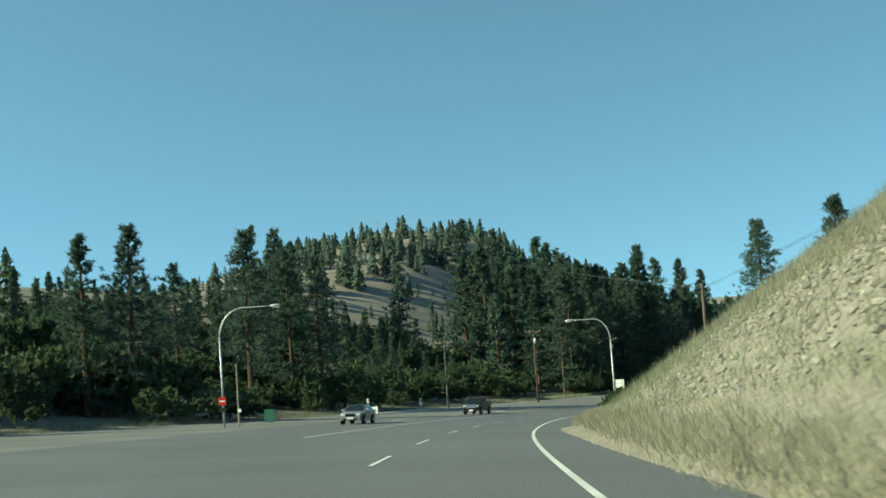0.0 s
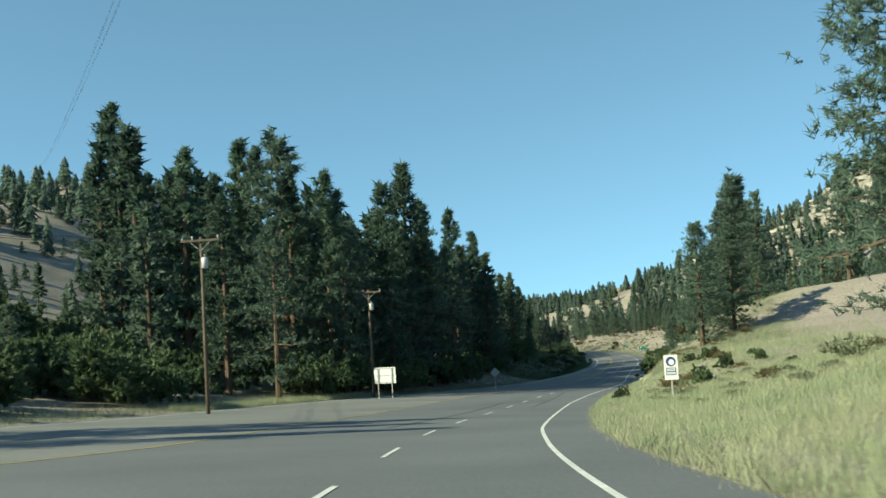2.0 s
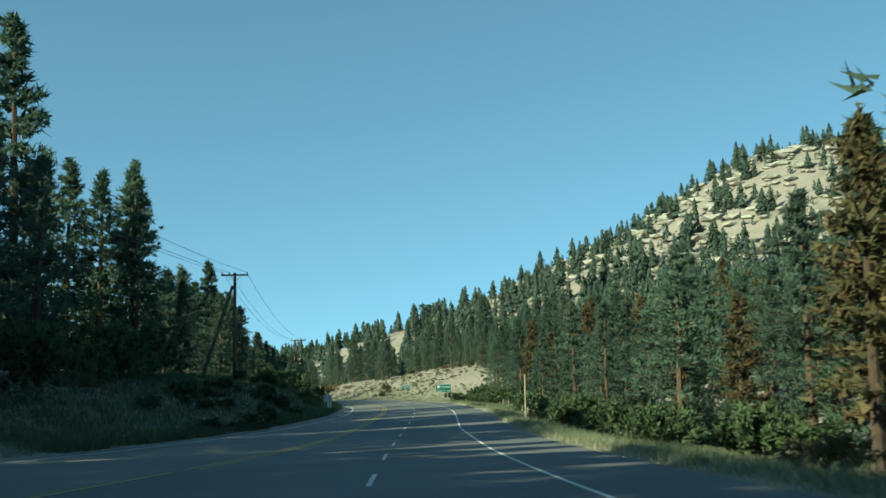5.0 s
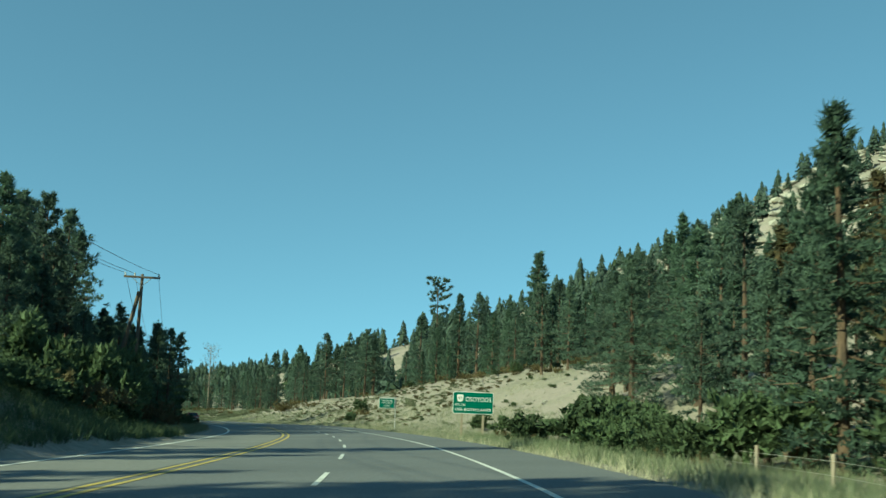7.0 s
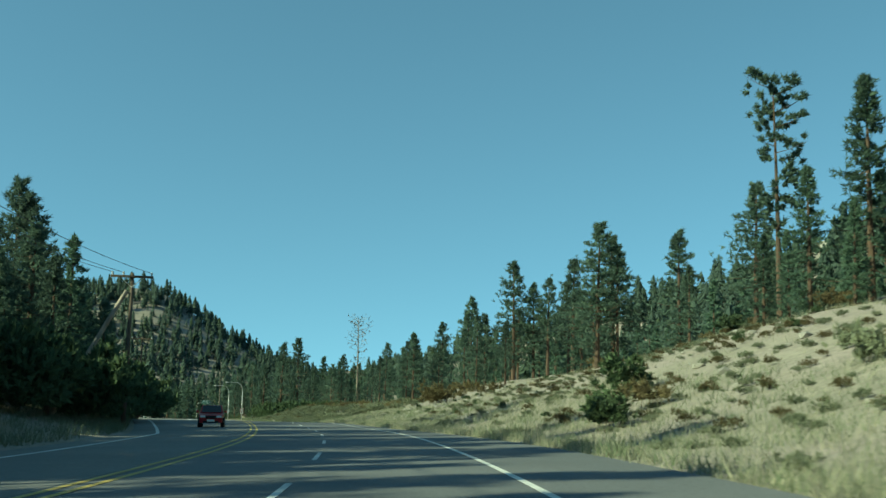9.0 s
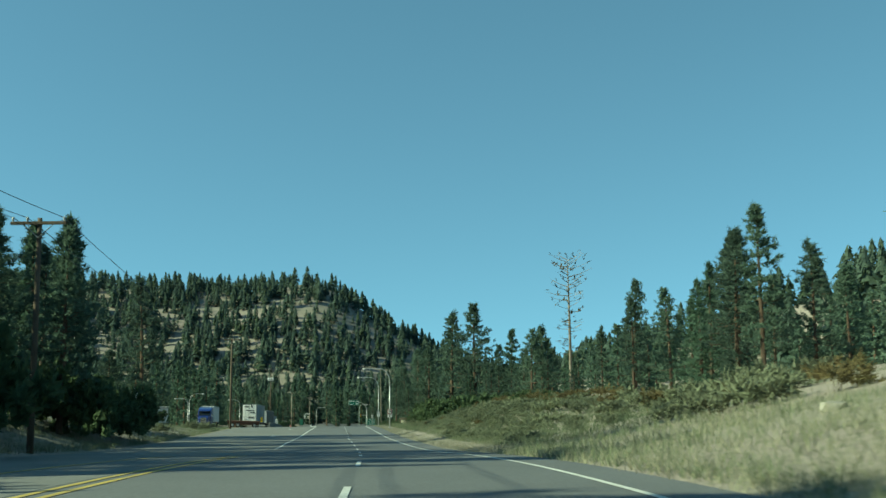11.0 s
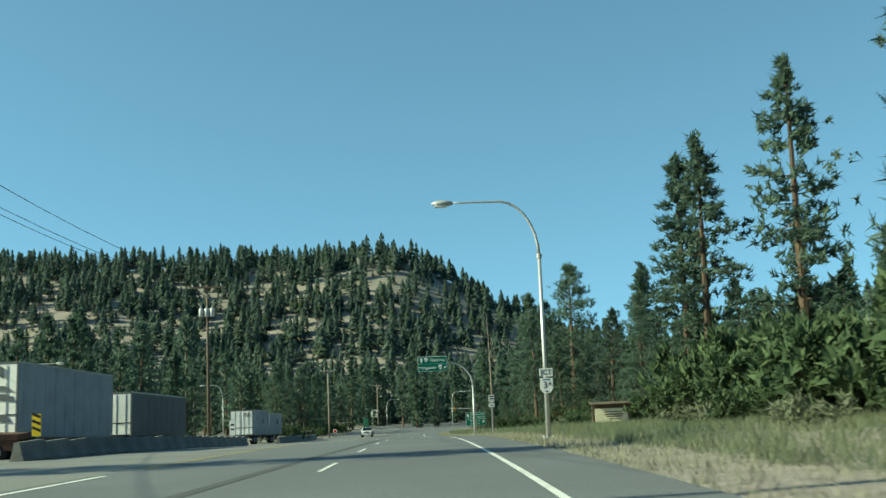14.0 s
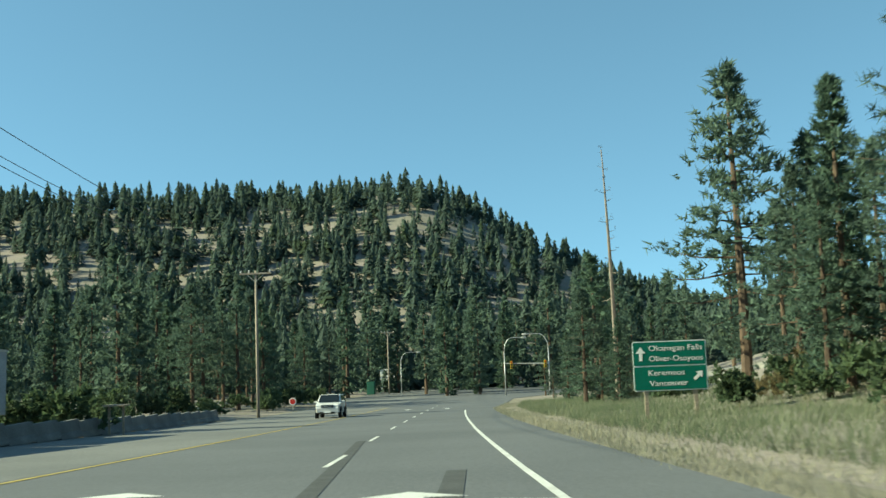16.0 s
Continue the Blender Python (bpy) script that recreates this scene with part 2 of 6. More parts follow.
def lane_shift(s):
    """How far the marked lanes lie to the right of the driven line."""
    return np.interp(s, (0, 30, 62, 98, 139, 148, 160, 178, 195, 212, 230, 270, 303, 335, 350, 367, 395, 430, 460, 498, 700), (-0.1, -0.2, 0.05, -0.2, 0.4, 0.65, 0.95, 1.1, 0.95, 0.5, 0.25, 0.65, 0.48, 0.6, 0.7, 1.0, 1.25, 0.8, 0.25, 0, 0))


def centre_line(s):
    """The offset of the yellow line that parts the two ways."""
    return np.interp(s, (-60, 60, 92, 140, 200, 222, 300, 356, 400, 450, 488, 545, 700), (-13.2, -12.8, -7.0, -6.9, -4.9, -3.9, -3.3, -3.2, -3.4, -5.0, -5.2, -5.2, -5.2))


def road_z(s, d):
    return np.interp(s, RS, RZ) - bank(s) * np.clip(d, -30, 4)


def spot(s, d, h=0.0):
    """The place at a station, an offset to the right and a height over the road."""
    s = np.asarray(s, float)
    x, y, tx, ty = (np.interp(s, RS, c) for c in (RX, RY, TX, TY))
    return np.stack([x + ty * d, y - tx * d, road_z(s, d) + h + 0 * x], -1)


def heading(s):
    """The turn about z, in degrees, of a thing that faces along the road."""
    return math.degrees(math.atan2(-np.interp(s, RS, TX), np.interp(s, RS, TY)))


def station(x, y):
    """Station and offset of places in the plan."""
    x, y = np.asarray(x, float), np.asarray(y, float)
    s, d = np.empty(x.size), np.empty(x.size)
    xf, yf = x.ravel(), y.ravel()
    cx, cy = RX[::3], RY[::3]
    for i in range(0, xf.size, 4000):
        px, py = xf[i:i + 4000, None], yf[i:i + 4000, None]
        j = np.argmin((px - cx) ** 2 + (py - cy) ** 2, 1) * 3
        px, py = px[:, 0], py[:, 0]
        al = (px - RX[j]) * TX[j] + (py - RY[j]) * TY[j]
        s[i:i + 4000] = RS[j] + np.clip(al, -2, 2)
        d[i:i + 4000] = (px - RX[j]) * TY[j] - (py - RY[j]) * TX[j]
        far = np.abs(al) > 2
        d[i:i + 4000] = np.where(far, np.sign(d[i:i + 4000]) * np.hypot(px - RX[j], py - RY[j]), d[i:i + 4000])
    return s.reshape(x.shape), d.reshape(x.shape)


RIGHT, LEFT = [], []
R_AT, L_AT = (0, 1.2, 3.5, 7.5, 13, 21, 34, 70), (0, 2, 5, 10, 18, 30, 50, 90)


def right(s, *heights):
    """Ground beside the right shoulder: heights over the road at the distances R_AT from the pavement's edge."""
    RIGHT.append((s, *heights))


def left(s, *heights):
    LEFT.append((s, *heights))


right(-60, 0, 0.5, 2.6, 6.2, 9.2, 10.5, 11, 12)
right(10, 0, 0.5, 2.5, 6.0, 9.0, 10.2, 11, 12)
right(30, 0, 0.45, 2.2, 4.9, 7.2, 8.3, 9.5, 11)
right(40, 0, 0.4, 2.0, 4.5, 6.4, 7.2, 8.5, 10.5)
right(50, 0, 0.25, 1.1, 2.6, 3.8, 5.0, 7, 10.5)
right(60, 0, 0.12, 0.7, 1.9, 3.1, 4.6, 7, 12)
right(80, 0, 0.1, 0.6, 1.8, 3.3, 5.0, 8, 14)
right(97, 0, 0.1, 0.5, 1.4, 2.7, 4.2, 7.5, 14)
right(118, 0, 0.15, 0.6, 1.4, 1.9, 2.8, 5.5, 13)
right(136, 0, 0.3, 1.2, 2.4, 2.8, 3.6, 6.5, 14)
right(146, 0, 0.5, 2.0, 3.6, 4.4, 5.2, 8, 16)
right(154, 0, 0.6, 2.6, 5.4, 7.0, 8.0, 10, 17)
right(178, 0, 0.5, 2.0, 4.4, 5.8, 6.6, 8, 14)
right(200, 0, -0.05, -0.5, -0.6, -0.3, 0.4, 2, 9)
right(250, 0, -0.05, -0.6, -0.65, 0.1, 1.6, 4, 11)
right(284, 0, 0, -0.25, 0.0, 0.7, 2.2, 4.5, 11)
right(302, 0, 0, 0.2, 1.8, 4.4, 6.4, 7.5, 12)
right(325, 0, 0, 0.6, 2.4, 4.6, 6.6, 7.6, 12)
right(360, 0, 0.1, 0.8, 2.4, 4.4, 6.2, 7.2, 10)
right(395, 0, 0.1, 0.6, 1.6, 3.2, 4.3, 5, 8)
right(445, 0, 0.1, 0.4, 1.3, 2.3, 2.8, 3, 7)
right(467, 0, 0.15, 0.9, 2.1, 2.8, 3.0, 3.2, 7)
right(484, 0, 0.1, 0.6, 1.6, 2.2, 2.4, 2.6, 6)
right(499, 0, 0, 0.1, 0.3, 0.6, 1.0, 1.8, 5)
right(560, 0, 0, 0.1, 0.2, 0.5, 1.4, 4.5, 14)
right(620, 0, 0, 0.1, 0.3, 1.0, 2.4, 6, 16)
right(700, 0, 0, 0.1, 0.3, 0.8, 2, 5, 14)
left(-60, 0, 0.1, 0.3, 1, 3, 6, 10, 16)
left(40, 0, 0.1, 0.3, 1, 3, 6, 10, 16)
left(80, 0, 0.1, 0.2, 0.6, 2.4, 5.5, 10, 18)
left(130, 0, 0.1, 0.2, 0.6, 2.2, 5, 10, 18)
left(180, 0, 0.1, 0.4, 1.2, 2.8, 5, 9, 16)
left(212, 0, 0.2, 0.9, 2.4, 3.6, 5, 8, 14)
left(250, 0, 0.5, 2.2, 3.2, 3.8, 4.2, 5, 8)
left(270, 0, 0.9, 3.0, 3.4, 3.7, 4.0, 4.8, 7.5)
left(284, 0, 1.1, 2.8, 3.3, 3.6, 3.8, 4.5, 7)
left(294, 0, 0.6, 1.7, 2.4, 2.8, 3.0, 3.6, 6)
left(306, 0, 0.2, 0.8, 1.6, 2.2, 2.5, 3, 5)
left(380, 0, 0.2, 0.9, 2.0, 2.6, 2.8, 3, 3)
left(425, 0, 0.3, 1.4, 2.9, 3.4, 3.2, 2.6, 2)
left(452, 0, 0.2, 1.0, 2.2, 2.8, 2.6, 2, 1)
left(490, 0, 0.1, 0.6, 1.7, 2.5, 2.6, 1.6, 0.5)
left(508, 0, 0.0, 0.1, 0.1, 0.1, 0.1, 0.1, 0)
left(700, 0, 0.0, 0.1, 0.1, 0.1, 0.2, 0.5, 2)


def beside(table, s, off, at):
    rows = np.array(table)
    i = np.clip(np.searchsorted(rows[:, 0], s) - 1, 0, len(rows) - 2)
    u = np.clip((s - rows[i, 0]) / (rows[i + 1, 0] - rows[i, 0]), 0, 1)
    u = u * u * (3 - 2 * u)
    high = np.zeros_like(s)
    for j in range(len(at) - 1):
        v = np.clip((off - at[j]) / (at[j + 1] - at[j]), 0, 1)
        high += v * ((1 - u) * (rows[i, j + 2] - rows[i, j + 1]) + u * (rows[i + 1, j + 2] - rows[i + 1, j + 1]))
    return high


def wavy(x, y):
    return (np.sin(x * 0.31 + 1.3 * np.sin(y * 0.17)) + np.sin(y * 0.27 + 1.7 * np.sin(x * 0.13)) + 0.6 * np.sin(x * 0.83 + y * 0.61)) / 2.6


def mound(x, y, cx, cy, high, wx, wy, turn=0.0):
    c, s = math.cos(radians(turn)), math.sin(radians(turn))
    u, v = ((x - cx) * c + (y - cy) * s) / wx, (-(x - cx) * s + (y - cy) * c) / wy
    return high * np.exp(-0.5 * (u * u + v * v))


def ramp(v, a, b):
    u = np.clip((v - a) / (b - a), 0, 1)
    return u * u * (3 - 2 * u)


def ground_z(x, y):
    s, d = station(x, y)
    lo, hi = left_edge(s), right_edge(s)
    z = road_z(s, np.clip(d, -30, 4))
    off = np.where(d > 0, d - hi, lo - d)
    ends = (1 - ramp(y, 690, 765)) * (1 - ramp(-y, 40, 80))
    z = z + ends * (np.where(d > hi, beside(RIGHT, s, off, R_AT), 0) + np.where(d < lo, beside(LEFT, s, off, L_AT), 0))
    away = ramp(off, 2, 14)
    z = z + wavy(x, y) * 0.22 * away + wavy(x * 4.1, y * 3.7) * 0.06 * ramp(off, 0.6, 3)
    z = z - 0.16 * (1 - ramp(off, -0.9, 0.5))
    far = ramp(np.abs(d), 30, 95)
    hills = mound(x, y, -6, 330, 37, 40, 60) + mound(x, y, -235, 430, 40, 120, 130) + mound(x, y, 349, 432, 77, 73, 86, 20) + mound(x, y, 262, 150, 22, 60, 100) + mound(x, y, 1400, 2440, 100, 190, 200)
    ridge = ramp(y, 715, 985) * (0.35 + 0.65 * ramp(y, 715, 960)) * 66 * (1 - ramp(x, 118, 252)) * (1 + 0.10 * ramp(-x, -70, 120))
    ridge = ridge + 26 * ramp(y, 700, 1000) * ramp(x, 150, 320)
    hills = hills * far + ridge + mound(x, y, 120, 985, 4, 20, 60)
    z = z + hills + wavy(x * 0.22, y * 0.22) * 2.2 * ramp(np.abs(hills), 4, 25)
    return z


def ground_at(s, d):
    p = spot(s, d)
    return Vector((float(p[0]), float(p[1]), float(ground_z(p[0:1], p[1:2])[0])))


# ---- building helpers ----


def mesh_of(name, verts, faces, mat, smooth=False, normals=None):
    me = bpy.data.meshes.new(name)
    me.from_pydata([tuple(v) for v in verts] if not isinstance(verts, np.ndarray) else verts.tolist(), [], faces if isinstance(faces, list) else faces.tolist())
    for one in (mat if isinstance(mat, (list, tuple)) else [mat]):
        me.materials.append(one)
    if smooth:
        me.polygons.foreach_set("use_smooth", [True] * len(me.polygons))
    if normals is not None:
        me.attributes.new("custom_normal", "FLOAT_VECTOR", "POINT").data.foreach_set("vector", np.asarray(normals, np.float32).ravel())
    me.update()
    return me


def mesh_arrays(me):
    """Corners, faces and normals of a mesh of foliage or bark."""
    v = np.array([w.co[:] for w in me.vertices])
    n = np.empty(len(v) * 3, np.float32)
    if "custom_normal" in me.attributes:
        me.attributes["custom_normal"].data.foreach_get("vector", n)
        n = n.reshape(-1, 3)
    else:
        n = np.array([w.normal[:] for w in me.vertices])
    return v, [tuple(p.vertices) for p in me.polygons], n


def turned(v, c, q):
    return np.stack([v[:, 0] * c - v[:, 1] * q, v[:, 0] * q + v[:, 1] * c, v[:, 2]], -1)


def part(name, bm, mat, parent=None, label="", at=None, smooth=False):
    """Links a bmesh, or a ready mesh, as one object, under its thing or part."""
    if isinstance(bm, bmesh.types.BMesh):
        me = bpy.data.meshes.new(name)
        bmesh.ops.recalc_face_normals(bm, faces=bm.faces)
        bm.to_mesh(me)
        bm.free()
        me.materials.append(mat)
        if smooth:
            me.polygons.foreach_set("use_smooth", [True] * len(me.polygons))
    else:
        me = bm
    ob = new(name, me)
    ob.parent = parent
    if at is not None:
        ob.matrix_basis = at
    return tagged(ob, label)


def box(x, y, z, cx=0.0, cy=0.0, cz=0.0, bevel=0.0, into=None):
    bm = into or bmesh.new()
    made = bmesh.ops.create_cube(bm, size=1, matrix=Matrix.Translation((cx, cy, cz)) @ Matrix.Diagonal((x, y, z, 1)))["verts"]
    if bevel:
        edges = list({e for v in made for e in v.link_edges})
        bmesh.ops.bevel(bm, geom=edges, offset=bevel, segments=2, affect="EDGES", profile=0.6)
    return bm


def rod(points, radii, sides=8, into=None, cap=True):
    """A tube through points, with a radius at each."""
    bm = into or bmesh.new()
    points = [Vector(p) for p in points]
    rings = []
    for i, p in enumerate(points):
        along = (points[min(i + 1, len(points) - 1)] - points[max(i - 1, 0)]).normalized()
        side = along.orthogonal().normalized() if abs(along.z) < 0.95 else (Vector((1, 0, 0)) - along * along.x).normalized()
        other = along.cross(side)
        r = radii[i] if isinstance(radii, (list, tuple)) else radii
        rings.append([bm.verts.new(p + side * (r * math.cos(k * math.tau / sides)) + other * (r * math.sin(k * math.tau / sides))) for k in range(sides)])
    for one, two in zip(rings, rings[1:]):
        # match the nearest corners, so that the tube is not twisted
        turn = min(range(sides), key=lambda k: (one[0].co - two[k].co).length)
        for k in range(sides):
            bm.faces.new((one[k], one[(k + 1) % sides], two[(k + 1 + turn) % sides], two[(k + turn) % sides]))
    if cap:
        bm.faces.new(rings[0][::-1]), bm.faces.new(rings[-1])
    return bm


def slab(outline, thick, bevel=0.0):
    """An outline in x and z, given thickness along y."""
    bm = bmesh.new()
    f = bm.faces.new([bm.verts.new((x, -thick / 2, z)) for x, z in outline])
    out = bmesh.ops.extrude_face_region(bm, geom=[f])["geom"]
    bmesh.ops.translate(bm, vec=(0, thick, 0), verts=[v for v in out if isinstance(v, bmesh.types.BMVert)])
    if bevel:
        bmesh.ops.bevel(bm, geom=list(bm.edges), offset=bevel, segments=2, affect="EDGES", profile=0.6)
    return bm


def rounded(w, h, r, cz=0.0, n=5):
    out = []
    for qx, qz, a0 in ((1, 1, 0), (-1, 1, 90), (-1, -1, 180), (1, -1, 270)):
        for k in range(n):
            an = radians(a0 + 90 * k / (n - 1))
            out.append((qx * (w / 2 - r) + r * math.cos(an), cz + qz * (h / 2 - r) + r * math.sin(an)))
    return out


def letters(text, size, mat, parent, at, name="lettering", wide=None):
    """Raised lettering, facing -y, centred on its place."""
    cu = bpy.data.curves.new(name, "FONT")
    cu.body, cu.size, cu.align_x, cu.align_y, cu.extrude = text, size, "CENTER", "CENTER", 0.004
    ob = bpy.data.objects.new("draft", cu)
    me = bpy.data.meshes.new_from_object(ob)
    bpy.data.objects.remove(ob)
    bpy.data.curves.remove(cu)
    me.materials.clear()
    me.materials.append(mat)
    across = max(v.co.x for v in me.vertices) - min(v.co.x for v in me.vertices)
    k = wide / across if wide else 1.0
    for v in me.vertices:
        v.co = (v.co.x * k, -v.co.z, v.co.y)
    ob = part(name, me, mat, parent)
    ob.location = at
    return ob


def thing(name, m, label, category, group="", kind=""):
    ob = new(name)
    ob.matrix_basis = m
    ob.empty_display_size = 0.3
    return tagged(ob, label, category, group, kind)


# ---- ground, one sheet to the horizon ----


def spread(low, high, step, out):
    core = list(np.arange(low, high + 0.1, step))
    grow, a, b, k = step, low, high, 1.16
    before, after = [], []
    while a > -out or b < out:
        grow *= k
        a, b = a - grow, b + grow
        before.append(a), after.append(b)
    return np.array(before[::-1] + core + after)


gx, gy = spread(-56, 204, 2.0, 2600), spread(-50, 720, 2.0, 3200)
GX, GY = np.meshgrid(gx, gy)
GZ = ground_z(GX, GY)
nx, ny = len(gx), len(gy)
ij = (np.arange(ny - 1)[:, None] * nx + np.arange(nx - 1)).ravel()
ground = new("ground", mesh_of("ground", np.stack([GX, GY, GZ], -1).reshape(-1, 3), np.stack([ij, ij + 1, ij + nx + 1, ij + nx], -1), M["grass_ground"], True))
tagged(ground, "dry grass hillsides and verges with bare earth patches", "ground", kind="structure")

# ---- road, verges and markings ----


def ribbon(name, lo, hi, lift, mat, s0, s1, step=2.0, across=1, skirt=0.0, parent=None, label="", kind="structure", category=""):
    """A strip along the road between two offsets, given as functions of the station."""
    s = np.arange(s0, s1 + 0.01, step)
    n = across + 1
    rows = []
    if skirt:
        rows.append(spot(s, lo(s) - 0.25, lift - skirt))
    for k in range(n):
        u = k / across
        rows.append(spot(s, lo(s) * (1 - u) + hi(s) * u, lift))
    if skirt:
        rows.append(spot(s, hi(s) + 0.25, lift - skirt))
    v = np.stack(rows, 1)
    c = len(rows)
    ij = (np.arange(len(s) - 1)[:, None] * c + np.arange(c - 1)).ravel()
    ob = new(name, mesh_of(name, v.reshape(-1, 3), np.stack([ij, ij + 1, ij + c + 1, ij + c], -1), mat, not skirt))
    ob.parent = parent
    return tagged(ob, label, category, kind=kind) if parent is None else ob


S1 = S_END - 12
road = ribbon("road", lambda s: centre_line(s) + 0.0, lambda s: right_edge(s), 0.0, M["asphalt"], -58, S1, across=6, skirt=0.3,
              label="grey asphalt highway with worn wheel tracks", category="road")
pavement = ribbon("pavement", left_edge, lambda s: centre_line(s) - 0.02, 0.0, M["old_asphalt"], -58, S1, across=6, skirt=0.3,
                  label="older pale asphalt of the oncoming lanes", category="road")
ribbon("verge", lambda s: right_edge(s) + 0.02, lambda s: right_edge(s) + 0.85, -0.03, M["gravel"], -58, S1, across=2, skirt=0.35, label="strip of pale gravel and dead grass at the road's edge", category="verge")
ribbon("verge", lambda s: left_edge(s) - 1.4, lambda s: left_edge(s) - 0.02, -0.03, M["gravel"], -58, S1, across=2, skirt=0.35, label="strip of pale gravel along the far edge of the road", category="verge")


def stripe(name, at, wide, s0, s1, mat, parent, step=1.5):
    return ribbon(name, lambda s: at(s) - wide / 2, lambda s: at(s) + wide / 2, 0.006, mat, s0, s1, step, parent=parent)




def edge_at(s):
    return lane_shift(s) + np.interp(s, (0, 60, 92, 125, 142, 230, 270, 300, 345, 366, 440, 500, 545, 590), (1.0, 1.06, 1.15, 0.92, 1.1, 0.95, 1.0, 0.9, 0.85, 1.05, 0.92, 0.98, 1.13, 0.93))


def dash_at(s):
    return lane_shift(s) - np.interp(s, (0, 45, 65, 85, 105, 121, 142, 231, 255, 287, 336, 367, 486, 500, 540, 560, 592), (1.46, 1.5, 1.38, 1.43, 1.7, 1.7, 1.95, 1.5, 1.65, 1.5, 1.52, 1.63, 1.63, 1.52, 1.62, 1.5, 1.4))


stripe("edge_line", edge_at, 0.085, -58, 640, M["white_line"], road)
for i in range(-9, 79):
    s0 = float(np.interp(i, (-9, 0, 13, 27, 44, 56, 70, 79), (-58.2, 14.3, 119.0, 231.3, 365.4, 466.1, 591.4, 666)))
    stripe("lane_dash", dash_at, 0.075, s0, s0 + 2.9, M["white_line"], road, 1.45)
stripe("turn_lane_line", lambda s: -6.1 + 0 * s, 0.11, 31, 76, M["white_line"], road)
stripe("centre_line", lambda s: centre_line(s) + 0.14, 0.09, 60, 205, M["yellow_line"], road)
for off in (0.12, 0.36):
    stripe("centre_line", lambda s: centre_line(s) + off, 0.09, 205, 420, M["yellow_line"], road)
stripe("merge_line", lambda s: centre_line(s) + 0.22, 0.12, 436, 522, M["white_line"], road)
stripe("centre_line", lambda s: centre_line(s) + 0.14, 0.10, 524, 660, M["yellow_line"], road)
stripe("far_yellow_line", lambda s: centre_line(s) - 4.6, 0.10, -50, 60, M["yellow_line"], pavement)
stripe("far_yellow_line", lambda s: centre_line(s) - 1.6, 0.09, 384, 420, M["yellow_line"], pavement)
stripe("far_edge_line", lambda s: left_edge(s) + 0.95, 0.12, 70, 420, M["white_line"], pavement)


def arrow(parent, s, d, turn=0.0, size=1.0):
    """A painted straight arrow that points along the road."""
    w, l, hw, hl = 0.26 * size, 2.1 * size, 0.98 * size, 0.55 * size
    pts = [(-w / 2, 0), (w / 2, 0), (w / 2, l), (hw / 2, l), (0, l + hl), (-hw / 2, l), (-w / 2, l)]
    v = [spot(s + q * math.cos(turn) - p * math.sin(turn), d + p * math.cos(turn) + q * math.sin(turn), 0.006) for p, q in pts]
    ob = new("painted_arrow", mesh_of("painted_arrow", np.array(v), [(0, 1, 2, 6), (3, 4, 5), (2, 3, 5), (2, 5, 6)], M["white_line"]))
    ob.parent = parent


for s, d in ((585.8, -2.95), (584.7, -0.25), (646, -2.9), (646, -0.3), (470, -7.0), (500, -7.2), (60, -9.5), (74, -9.6), (88, -9.8)):
    arrow(road if d > -6 else pavement, s, d)

for s0, s1, d0, d1, wide in ((468, 512, -1.2, -2.6, 0.16), (505, 560, -3.0, -1.9, 0.20), (545, 590, -2.4, 0.2, 0.22), (552, 600, -0.6, -1.6, 0.18), (100, 128, -3.4, -2.6, 0.15), (120, 150, -0.4, -0.9, 0.13)):
    ribbon("tyre_mark", lambda s: d0 + (d1 - d0) * (s - s0) / (s1 - s0) - wide / 2 + 0.3 * np.sin((s - s0) / (s1 - s0) * math.pi), lambda s: d0 + (d1 - d0) * (s - s0) / (s1 - s0) + wide / 2 + 0.3 * np.sin((s - s0) / (s1 - s0) * math.pi), 0.004, M["worn_asphalt"], s0, s1, 1.5, parent=road)

# the near lane's arrow also points to the right
side = [spot(s, d, 0.006) for s, d in ((585.6, -0.12), (585.9, -0.12), (586.2, 0.42), (586.45, 0.42), (586.25, 0.95), (585.6, 0.42), (585.9, 0.42))]
turn_arrow = new("painted_arrow", mesh_of("painted_arrow", np.array(side), [(0, 6, 2, 1), (5, 4, 3)], M["white_line"]))
turn_arrow.parent = road
# ---- trees ----


